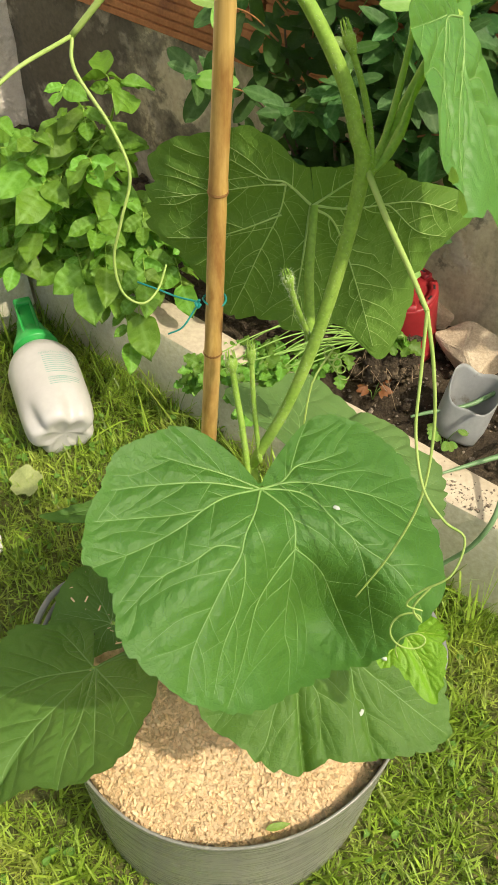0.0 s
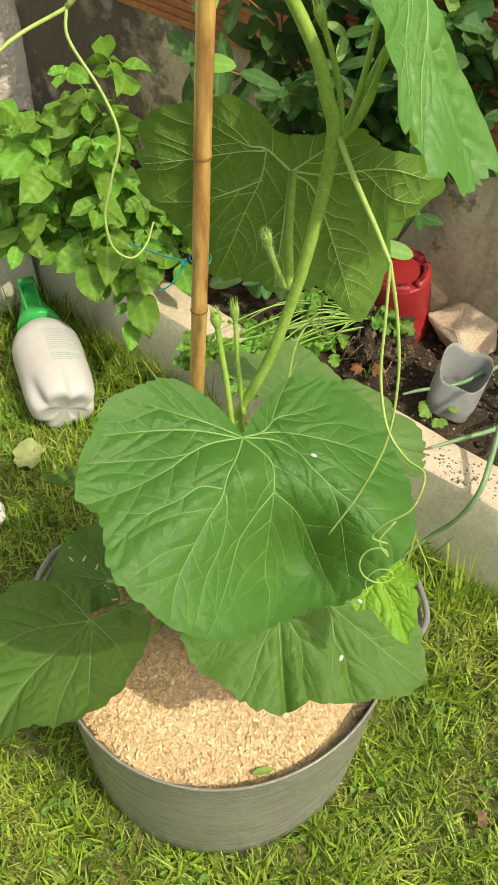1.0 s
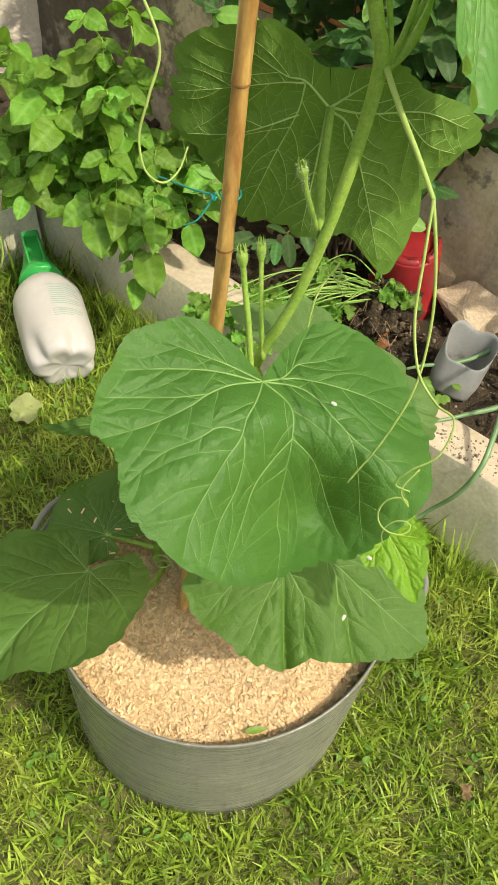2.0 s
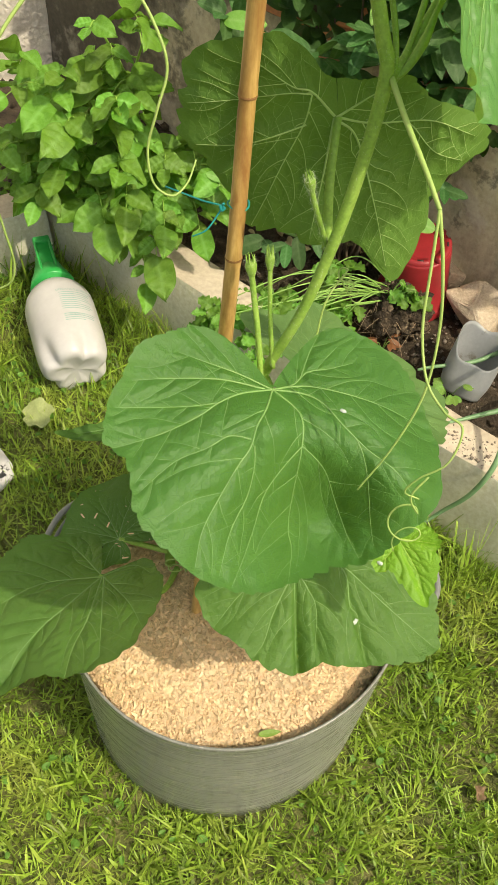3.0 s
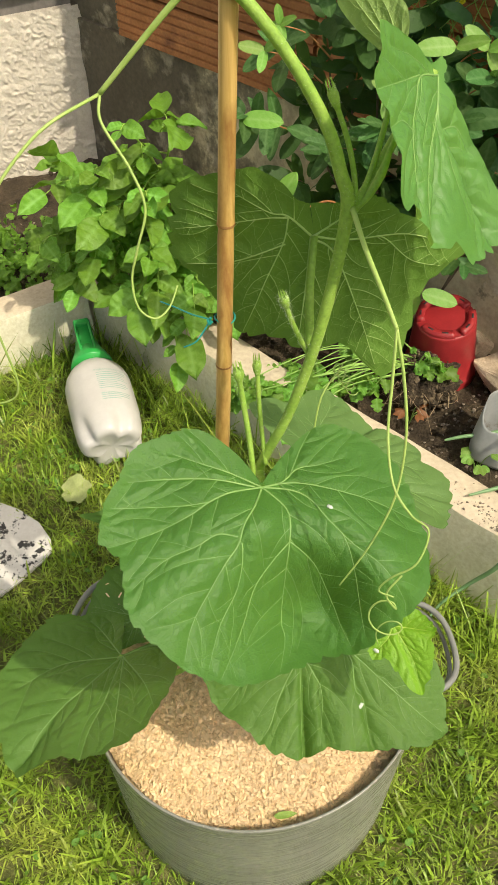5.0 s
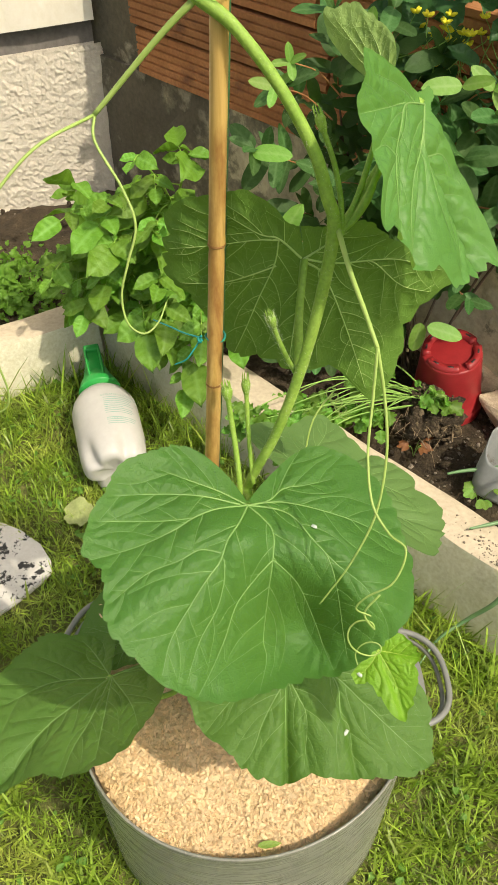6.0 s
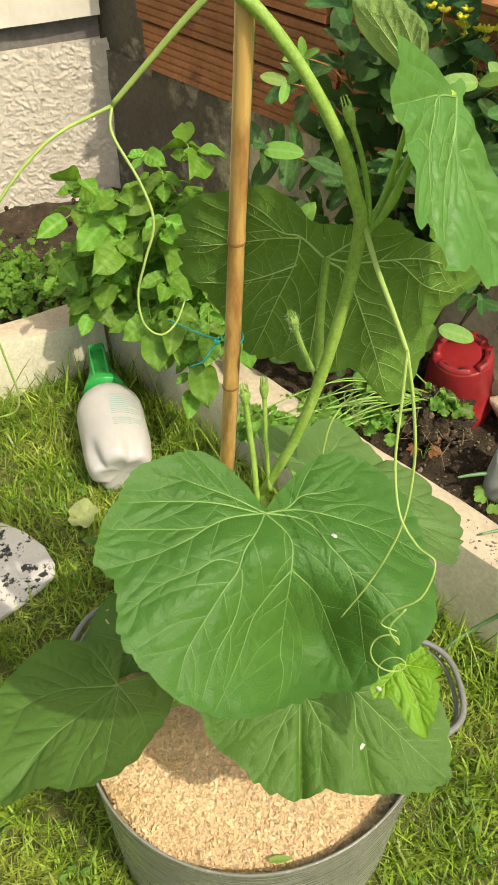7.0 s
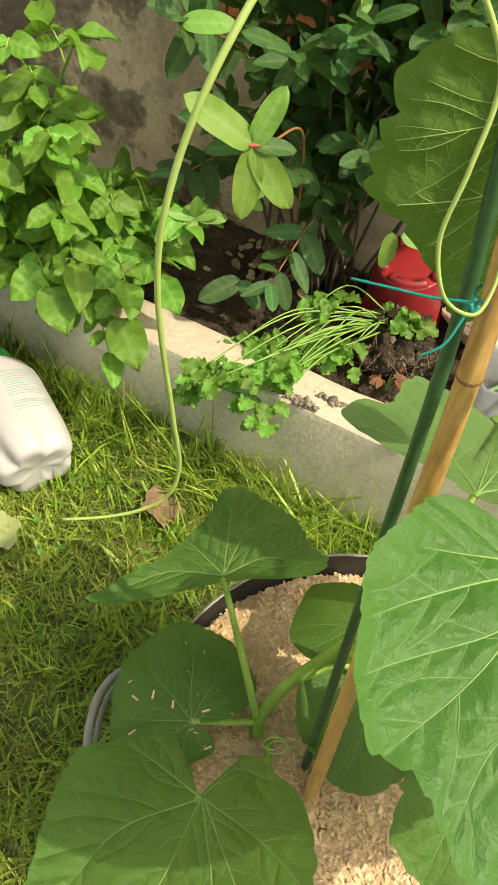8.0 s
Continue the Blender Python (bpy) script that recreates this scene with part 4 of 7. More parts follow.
def build_cane():
    root = thing("bamboo_cane", (-0.043, 0.318, 0.24), "honey-coloured bamboo cane with darker nodes, pushed into the mulch", "cane")
    line = spline(CANE, 160)
    z = line[:, 2]
    rad = np.interp(z, [0.2, 1.16], [0.0061, 0.0055])
    nodes = (0.395, 0.55, 0.722, 0.836, 1.02)
    for zn in nodes:
        rad = rad + 0.0006 * np.exp(-((z - zn) / 0.003) ** 2) - 0.0004 * np.exp(-((z - zn + 0.006) / 0.003) ** 2)
    part("culm", tube(line[::1], 0.008, n=160, sides=18, radii=rad), M_CANE, root)
    for zn in nodes:
        p = line[np.argmin(abs(z - zn))]
        part("node", moved(lathe([(0.0059, -0.0012), (0.0065, 0.0), (0.0059, 0.0012)], 18), Matrix.Translation(p)), M_NODE, root, "dark ring of a bamboo node")


M_NODE = surface("dark_bamboo_node", [(0.3, (0.20, 0.09, 0.03)), (0.7, (0.34, 0.17, 0.06))], 60, 0.6)
build_cane()
stake = thing("garden_stake", (-0.047, 0.338, 0.22), "thin dark green plastic-coated stake beside the bamboo cane", "stake")
part("rod", tube([(x - 0.001, y + 0.0235, z) for x, y, z in CANE], 0.0037, n=60, sides=12, wobble=0.03), M_STAKE, stake)

# ---- squash plant ----
squash = thing("squash_plant", (-0.075, 0.378, 0.245), "climbing squash plant with large rounded leaves tied to the cane", "plant")
STEM = [(-0.075, 0.378, 0.235), (-0.080, 0.385, 0.275), (-0.058, 0.398, 0.315), (-0.022, 0.405, 0.36), (0.0, 0.385, 0.46), (-0.004, 0.350, 0.58), (0.008, 0.335, 0.65),
        (0.027, 0.342, 0.70), (0.042, 0.352, 0.755), (0.052, 0.362, 0.81), (0.057, 0.370, 0.861), (0.051, 0.372, 0.883), (0.041, 0.376, 0.909), (0.019, 0.381, 0.943), (-0.008, 0.385, 0.973), (-0.033, 0.388, 0.990), (-0.052, 0.390, 1.008), (-0.064, 0.394, 1.045)]
part("main_stem", tube(STEM, 0.0068, n=150, sides=18, ridge=0.045, radii=[0.0056, 0.0056, 0.0053, 0.0052, 0.0047, 0.0044, 0.0037, 0.0037, 0.0039, 0.0041, 0.0043, 0.0042, 0.0039, 0.0036, 0.0036, 0.0046, 0.0038, 0.0034]), M_STEM, squash, "ridged hairy green stem")
tagged(part("stem_fuzz", hairs(STEM[6:], 0.0042, 1500, 0.0027, 3), M_HAIR, squash), kind="stuff")

# the broad front leaf
front_leaf = squash_leaf(squash, "leaf_blade", (0.012, 0.305, 0.655), (0.108, -0.866, -0.487), (0.054, -0.484, 0.873), 0.142,
            (0.99, 0.97, 0.95, 0.94, 0.99, 1.01, 1.01, 1.01, 1.01, 0.97, 0.94, 0.87, 0.83, 0.81, 0.78, 0.72, 0.67, 0.62, 0.57, 0.46, 0.16, 0.04, 0.02, 0.02, 0.02),
            (0.99, 1.0, 1.0, 1.0, 0.96, 0.93, 0.9, 0.84, 0.81, 0.85, 0.81, 0.78, 0.73, 0.7, 0.66, 0.59, 0.54, 0.49, 0.38, 0.2, 0.04, 0.02, 0.02, 0.02, 0.02),
            dome=(-0.373, 0.182, 0.062, 0.084, -0.011),
            swells=[(-0.6, 0.1, 0.38, -0.063), (-0.5, 0.6, 0.38, 0.082), (-0.1, 0.3, 0.38, 0.253), (0.12, 0.62, 0.38, -0.205), (0.4, 0.75, 0.38, -0.23), (0.4, 0.3, 0.38, 0.222), (0.75, 0.25, 0.38, 0.018), (0.35, -0.1, 0.38, 0.075), (-0.3, -0.15, 0.38, 0.073), (0.0, 0.0, 0.38, -0.105), (-0.2, 0.85, 0.38, 0.025), (0.64, 0.50, 0.24, 0.20), (0.32, 0.58, 0.17, -0.13), (-0.02, 0.22, 0.12, 0.05)],
            ribs=[((0, 0.01), (-0.16, -0.06), (-0.33, -0.11), (-0.46, -0.15)), ((-0.04, 0.01), (-0.25, -0.02), (-0.52, -0.01), (-0.68, 0.01)), ((0, 0.01), (-0.16, 0.05), (-0.27, 0.11), (-0.36, 0.18), (-0.53, 0.27), (-0.75, 0.35)), ((-0.27, 0.11), (-0.4, 0.13), (-0.6, 0.14), (-0.75, 0.15)),
                  ((0, 0.01), (-0.04, 0.13), (-0.09, 0.23), (-0.12, 0.33), (-0.18, 0.42), (-0.26, 0.56), (-0.34, 0.72), (-0.37, 0.88)), ((-0.12, 0.29), (-0.22, 0.28), (-0.32, 0.34), (-0.47, 0.41), (-0.62, 0.55)), ((-0.1, 0.32), (-0.1, 0.42), (-0.13, 0.55), (-0.21, 0.72), (-0.26, 0.92)),
                  ((0, 0.01), (0.1, 0.1), (0.14, 0.17), (0.14, 0.29), (0.12, 0.46), (0.1, 0.68), (0.12, 0.79), (0.09, 0.95)), ((0.14, 0.3), (0.05, 0.4), (-0.04, 0.53), (-0.09, 0.69), (-0.14, 0.83), (-0.2, 0.97)), ((0.14, 0.3), (0.2, 0.34), (0.27, 0.4), (0.33, 0.49), (0.39, 0.61), (0.43, 0.72), (0.48, 0.83)),
                  ((0, 0.01), (0.15, 0.02), (0.25, 0.07), (0.34, 0.18), (0.42, 0.27), (0.47, 0.41), (0.52, 0.63), (0.55, 0.77)), ((0.34, 0.18), (0.46, 0.3), (0.61, 0.42), (0.73, 0.58), (0.75, 0.66)), ((0, 0.01), (0.12, -0.02), (0.23, -0.02), (0.43, 0.02), (0.63, 0.07), (0.84, 0.15)),
                  ((0, 0.01), (0.11, -0.03), (0.19, -0.11), (0.31, -0.14), (0.45, -0.19)), ((0.15, -0.07), (0.21, -0.23), (0.27, -0.35))],
            ruffle=0.012, seed=4, material=M_SQUASH_GLOSS, puff=0.0145, label="broad glossy front leaf with pale veins", petiole=[(0.006, 0.336, 0.640), (0.010, 0.322, 0.646)], rings=130, spokes=680, lobes=0.0, teeth=66, tooth=0.023)
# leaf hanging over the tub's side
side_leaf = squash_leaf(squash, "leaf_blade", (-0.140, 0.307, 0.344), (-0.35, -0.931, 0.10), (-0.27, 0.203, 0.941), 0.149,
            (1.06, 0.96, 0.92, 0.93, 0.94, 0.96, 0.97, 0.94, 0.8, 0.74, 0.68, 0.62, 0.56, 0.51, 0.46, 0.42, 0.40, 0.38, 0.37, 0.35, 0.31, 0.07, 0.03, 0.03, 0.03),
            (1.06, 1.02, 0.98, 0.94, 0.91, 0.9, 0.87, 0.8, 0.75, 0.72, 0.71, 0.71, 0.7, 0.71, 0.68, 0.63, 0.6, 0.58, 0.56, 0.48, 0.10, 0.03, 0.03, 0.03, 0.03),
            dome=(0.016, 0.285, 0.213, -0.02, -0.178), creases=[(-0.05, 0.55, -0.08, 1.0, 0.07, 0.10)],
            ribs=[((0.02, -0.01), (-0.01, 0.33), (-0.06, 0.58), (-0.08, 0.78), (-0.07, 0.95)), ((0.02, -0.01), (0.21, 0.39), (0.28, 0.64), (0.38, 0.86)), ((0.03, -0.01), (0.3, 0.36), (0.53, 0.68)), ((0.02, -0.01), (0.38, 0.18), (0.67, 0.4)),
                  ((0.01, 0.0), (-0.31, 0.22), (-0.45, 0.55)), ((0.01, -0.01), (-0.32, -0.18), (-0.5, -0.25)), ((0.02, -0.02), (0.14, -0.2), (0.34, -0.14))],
            ruffle=0.012, lobes=0.0, seed=9, puff=0.016, material=M_SQUASH_OLD_SUNLIT, label="large leaf over the tub's rim, half in shade", petiole=[(-0.070, 0.372, 0.262), (-0.082, 0.335, 0.272), (-0.116, 0.306, 0.306)], rings=100, spokes=460)
# leaf under the front one
low_leaf = squash_leaf(squash, "leaf_blade", (0.071, 0.296, 0.478), (0.349, -0.848, -0.399), (0.095, -0.391, 0.915), 0.128,
            (0.87, 0.92, 0.97, 1.03, 1.1, 1.13, 1.04, 0.97, 0.86, 0.72, 0.54, 0.43, 0.38, 0.36, 0.35, 0.34, 0.33, 0.32, 0.31, 0.3, 0.28, 0.24, 0.16, 0.08, 0.03),
            (0.87, 0.84, 0.84, 0.92, 0.92, 0.92, 0.92, 0.91, 0.92, 0.94, 0.93, 0.93, 0.82, 0.73, 0.58, 0.5, 0.46, 0.44, 0.42, 0.4, 0.36, 0.28, 0.18, 0.08, 0.03),
            dome=(-0.064, -0.201, -0.143, -0.035, 0.101), creases=[(-0.21, 0.17, -0.36, 0.86, 0.13, 0.075), (0.12, 0.3, 0.13, 0.9, 0.05, 0.08), (-0.15, 0.3, -0.20, 0.82, 0.04, 0.06)],
            ribs=[((-0.04, 0.05), (0.12, 0.21), (0.19, 0.29), (0.33, 0.49), (0.53, 0.76), (0.65, 0.91)), ((0.02, 0.06), (0.13, 0.27), (0.11, 0.48), (0.15, 0.57), (0.12, 0.87)), ((-0.06, 0.05), (-0.18, 0.17), (-0.16, 0.29), (-0.13, 0.4), (-0.15, 0.54), (-0.23, 0.78)),
                  ((-0.06, 0.05), (-0.21, 0.17), (-0.28, 0.43), (-0.37, 0.82)), ((-0.06, 0.05), (-0.26, 0.21), (-0.43, 0.4), (-0.54, 0.57), (-0.63, 0.65)), ((-0.08, 0.05), (-0.4, 0.12), (-0.63, 0.23), (-0.84, 0.39)), ((-0.04, 0.05), (0.21, 0.16), (0.48, 0.29), (0.7, 0.49))],
            ruffle=0.015, lobes=0.0, seed=14, puff=0.014, label="creased leaf below the front leaf", petiole=[(-0.015, 0.400, 0.37), (0.03, 0.34, 0.43)], rings=100, spokes=440)
# young leaf
young_leaf = squash_leaf(squash, "leaf_blade", (0.1248, 0.2596, 0.5519), (0.743, -0.659, -0.12), (-0.279, -0.468, 0.839), 0.050,
            (0.84, 0.79, 0.74, 0.64, 0.64, 0.68, 0.64, 0.59, 0.55, 0.52, 0.49, 0.44, 0.4, 0.38, 0.37, 0.27, 0.16, 0.11, 0.09, 0.07, 0.06, 0.06, 0.05, 0.05, 0.05),
            (0.84, 0.91, 0.99, 1.12, 1.02, 0.82, 0.66, 0.56, 0.53, 0.57, 0.62, 0.6, 0.57, 0.3, 0.12, 0.07, 0.06, 0.05, 0.05, 0.05, 0.05, 0.04, 0.04, 0.05, 0.05),
            dome=(-0.093, -0.093, 0.003, -0.002, -0.03), creases=[(0.0, 0.0, -0.40, 0.95, 0.10, 0.16), (0.0, 0.0, 0.39, 0.52, 0.06, 0.14)],
            ribs=[((0.0, 0.0), (-0.08, 0.31), (-0.2, 0.63), (-0.44, 0.99)), ((0.0, 0.0), (0.19, 0.25), (0.39, 0.52)), ((0.0, 0.0), (-0.22, 0.08), (-0.54, 0.08))],
            ruffle=0.04, lobes=0.0, seed=21, material=M_YOUNG, vein_material=M_VEIN_YOUNG, fine_material=M_VEIN_YOUNG, teeth=30, tooth=0.11, puff=0.026,
            label="small bright yellow-green young leaf", petiole=[(0.030, 0.345, 0.50), (0.085, 0.30, 0.545)], pet_r=0.0018, rings=44, spokes=240)
# leaf behind the front one
squash_leaf(squash, "leaf_blade", (0.050, 0.424, 0.550), (0.302, 0.927, -0.222), (0.095, 0.202, 0.975), 0.150,
            (0.81, 0.88, 0.94, 0.88, 0.75, 0.7, 0.79, 0.78, 0.73, 0.5, 0.14, 0.1, 0.09, 0.08, 0.07, 0.06, 0.05, 0.05, 0.04, 0.04, 0.03, 0.03, 0.03, 0.03, 0.03),
            (0.81, 0.79, 0.79, 0.82, 0.85, 0.87, 0.84, 0.95, 0.94, 0.92, 0.9, 0.9, 0.84, 0.5, 0.2, 0.12, 0.1, 0.09, 0.08, 0.07, 0.06, 0.05, 0.04, 0.03, 0.03),
            dome=(0.087, -0.096, -0.091, 0.027, 0.026), creases=[(0.03, 0.2, -0.15, 0.7, 0.05, 0.10), (-0.2, 0.15, -0.7, 0.3, 0.05, 0.10)],
            ribs=[((0.0, 0.0), (0.07, 0.17), (0.15, 0.4), (0.28, 0.5)), ((0.0, 0.0), (-0.09, 0.34), (-0.16, 0.64)), ((0.14, 0.41), (0.16, 0.7), (0.21, 0.86)), ((0.0, 0.0), (-0.16, 0.11), (-0.54, 0.24), (-0.84, 0.19)), ((0.0, 0.0), (-0.23, 0.4), (-0.58, 0.5)), ((0.07, 0.16), (0.3, 0.27), (0.58, 0.36))],
            ruffle=0.02, lobes=0.0, material=M_SQUASH_MATT, seed=27, puff=0.011, label="matt leaf reaching over the bed wall", petiole=[(0.0, 0.372, 0.50), (0.024, 0.40, 0.532)], rings=76, spokes=360)
# upper leaf with its underside to the viewer
squash_leaf(squash, "leaf_blade", (0.036, 0.414, 0.810), (0.147, 0.147, -0.978), (-0.21, 0.971, 0.114), 0.125,
            (0.81, 0.81, 0.78, 0.75, 0.76, 0.83, 0.82, 0.76, 0.76, 0.77, 0.79, 0.85, 0.83, 0.82, 0.81, 0.81, 0.76, 0.7, 0.64, 0.59, 0.54, 0.42, 0.26, 0.22, 0.2),
            (0.81, 0.86, 1.22, 1.18, 1.08, 0.94, 0.92, 0.98, 1.1, 0.96, 0.73, 0.55, 0.49, 0.45, 0.42, 0.38, 0.33, 0.28, 0.24, 0.22, 0.21, 0.2, 0.2, 0.2, 0.2),
            dome=(-0.003, -0.084, 0.28, -0.128, -0.11),
            ribs=[((0.02, -0.01), (0.13, -0.16), (0.23, -0.2), (0.4, -0.34)), ((0.13, -0.15), (0.3, -0.16), (0.78, -0.1)), ((0.13, -0.15), (0.18, 0.01), (0.32, 0.25), (0.42, 0.43), (0.53, 0.61)), ((0.02, 0.0), (0.1, 0.35), (0.2, 0.71)),
                  ((0.0, 0.0), (-0.17, 0.07), (-0.52, 0.17), (-0.82, 0.4)), ((0.01, 0.01), (-0.1, 0.15), (-0.2, 0.6), (-0.27, 1.04)), ((-0.36, 0.11), (-0.42, 0.17), (-0.56, 0.38), (-0.75, 0.53)), ((0.01, 0.0), (-0.14, -0.07), (-0.27, -0.12)), ((0.17, 0.02), (0.49, 0.11), (0.77, 0.13))],
            ruffle=0.015, lobes=0.0, seed=33, vein_r=0.62, vein_side=-1, vein_material=M_VEIN_BACK, fine_material=M_VEIN_BACK_FINE, material=M_SQUASH_BACK, puff=0.014, tooth=0.05, teeth=40, label="upper leaf showing its veined underside against the light", petiole=[(0.040, 0.372, 0.735), (0.036, 0.392, 0.775)], rings=90, spokes=420)
# drooping top leaf
squash_leaf(squash, "leaf_blade", (0.1015, 0.425, 0.925), (0.406, -0.496, -0.767), (0.584, -0.504, 0.636), 0.128,
            (0.92, 0.91, 0.9, 0.91, 0.32, 0.1, 0.09, 0.08, 0.08, 0.08, 0.09, 0.1, 0.11, 0.11, 0.11, 0.1, 0.1, 0.07, 0.05, 0.04, 0.04, 0.03, 0.03, 0.03, 0.03),
            (0.92, 0.93, 0.83, 0.85, 0.88, 0.82, 0.81, 0.87, 0.68, 0.64, 0.6, 0.64, 0.62, 0.54, 0.54, 0.5, 0.12, 0.05, 0.03, 0.03, 0.03, 0.03, 0.03, 0.03, 0.03),
            dome=(-0.344, -0.067, 0.034, 0.044, 0.004), creases=[(-0.06, 0.19, 0.10, 0.7, 0.10, 0.10), (-0.10, 0.22, -0.40, 0.72, 0.06, 0.08), (-0.27, 0.14, -0.50, 0.6, 0.05, 0.07)],
            ribs=[((0.02, 0.03), (-0.06, 0.19), (-0.05, 0.27), (0.06, 0.48), (0.11, 0.67), (0.16, 0.85)), ((0.02, 0.03), (-0.1, 0.22), (-0.25, 0.36), (-0.37, 0.56), (-0.42, 0.72)), ((0.02, 0.03), (-0.17, 0.03), (-0.27, 0.14), (-0.37, 0.25), (-0.45, 0.42), (-0.51, 0.6)), ((-0.17, 0.02), (-0.36, 0.04), (-0.59, 0.06)),
                  ((-0.05, 0.27), (0.1, 0.28), (0.16, 0.4)), ((-0.37, 0.25), (-0.44, 0.2), (-0.55, 0.22))],
            ruffle=0.03, lobes=0.0, seed=41, material=M_SQUASH_TOP, puff=0.018, tooth=0.05, teeth=36, label="drooping crinkled top leaf, folded at its edges", petiole=[(0.058, 0.370, 0.857), (0.069, 0.385, 0.868), (0.077, 0.400, 0.880), (0.089, 0.417, 0.900)], pet_r=0.0036, rings=90, spokes=420)
squash_leaf(squash, "leaf_blade", (0.0802, 0.4281, 0.9277), (-0.358, 0.153, 0.921), (0.235, 0.969, -0.07), 0.060,
            (0.75, 0.65, 0.58, 0.5, 0.36, 0.18, 0.11, 0.1, 0.09, 0.08, 0.08, 0.07, 0.07, 0.06, 0.06, 0.05, 0.05, 0.04, 0.04, 0.03, 0.03, 0.03, 0.03, 0.03, 0.03),
            (0.75, 0.9, 0.93, 0.99, 0.89, 0.66, 0.4, 0.2, 0.12, 0.1, 0.09, 0.08, 0.07, 0.06, 0.06, 0.05, 0.05, 0.04, 0.04, 0.03, 0.03, 0.03, 0.03, 0.03, 0.03),
            dome=(0.0, 0.0, -0.25, 0.0, -0.1), ribs=[((0.0, 0.05), (-0.09, 0.38), (-0.17, 0.72)), ((0.0, 0.05), (-0.17, 0.43), (-0.31, 0.8)), ((0.0, 0.05), (0.02, 0.38), (-0.03, 0.66)), ((0.0, 0.05), (0.09, 0.25), (0.15, 0.44))],
            ruffle=0.03, lobes=0.0, seed=44, vein_r=0.62, vein_side=-1, vein_material=M_VEIN_BACK, fine_material=M_VEIN_BACK, material=M_PALE_BACK, puff=0.022, tooth=0.06, teeth=34, label="young folded leaf showing its pale underside",
            petiole=[(0.058, 0.370, 0.858), (0.068, 0.385, 0.872), (0.076, 0.41, 0.90)], pet_r=0.002, rings=50, spokes=240)
part("young_shoot", tube([(0.060, 0.371, 0.857), (0.069, 0.376, 0.866), (0.077, 0.386, 0.880), (0.082, 0.398, 0.898)], 0.0018, n=26, sides=8, radii=[0.0017, 0.0018, 0.0026, 0.0030, 0.0020, 0.0004]), M_STEM, squash, "folded young shoot in the stem's fork")
# far leaf over the back rim
squash_leaf(squash, "leaf_blade", (-0.106, 0.474, 0.372), (0.098, 0.964, -0.246), (-0.10, 0.256, 0.962), 0.130,
            (1.0, 0.68, 0.57, 0.53, 0.5, 0.48, 0.46, 0.45, 0.46, 0.49, 0.53, 0.58, 0.67, 0.77, 0.86, 0.3, 0.12, 0.08, 0.06, 0.05, 0.04, 0.03, 0.03, 0.02, 0.02),
            (1.0, 1.0, 0.87, 0.77, 0.72, 0.68, 0.64, 0.62, 0.61, 0.6, 0.59, 0.59, 0.64, 0.69, 0.6, 0.22, 0.12, 0.08, 0.06, 0.05, 0.04, 0.03, 0.03, 0.02, 0.02),
            dome=(-0.098, 0.04, 0.214, -0.08, -0.143), ribs=[((0.0, 0.03), (0.36, 0.10), (0.71, -0.10)), ((0.0, 0.03), (0.2, 0.33), (0.26, 0.38)), ((0.0, 0.03), (-0.04, 0.46), (-0.07, 0.9)), ((0.0, 0.03), (-0.18, 0.42), (-0.42, 0.45)), ((0.0, 0.03), (-0.28, 0.11), (-0.6, -0.05))],
            ruffle=0.02, lobes=0.0, seed=47, puff=0.018, label="umbrella-like leaf at the tub's back", petiole=[(-0.082, 0.386, 0.285), (-0.092, 0.412, 0.33)], rings=70, spokes=320)
# dark leaf lying on the rim
rim_leaf = squash_leaf(squash, "leaf_blade", (-0.138, 0.382, 0.296), (-0.93, 0.22, 0.02), (0.0, -0.08, 1.0), 0.086,
            (0.80, 0.80, 0.75, 0.65, 0.50, 0.40, 0.36, 0.33, 0.20, 0.08, 0.03), (0.78, 0.88, 1.02, 1.10, 1.06, 0.98, 0.90, 0.75, 0.58, 0.30, 0.03), bend=0.3, roll=-0.3, ruffle=0.05, seed=52, label="shaded leaf lying over the rim", petiole=[(-0.08, 0.385, 0.275)], rings=50, spokes=220)
squash_leaf(squash, "leaf_blade", (0.004, 0.432, 0.345), (-0.40, 0.85, -0.25), (0.0, -0.1, 1.0), 0.062,
            ROUND, None, bend=0.3, roll=-0.3, ruffle=0.05, seed=57, label="small shaded leaf behind the cane", petiole=[(-0.030, 0.405, 0.34)], pet_r=0.002, rings=44, spokes=180)
squash_leaf(squash, "leaf_blade", (0.016, 0.385, 0.318), (-0.30, -0.90, -0.20), (0.2, 0.0, 1.0), 0.080,
            ROUND, None, bend=0.4, roll=-0.2, ruffle=0.05, seed=61, label="shaded leaf beside the cane's foot", petiole=[(-0.045, 0.400, 0.325), (-0.01, 0.405, 0.335)], rings=44, spokes=200)


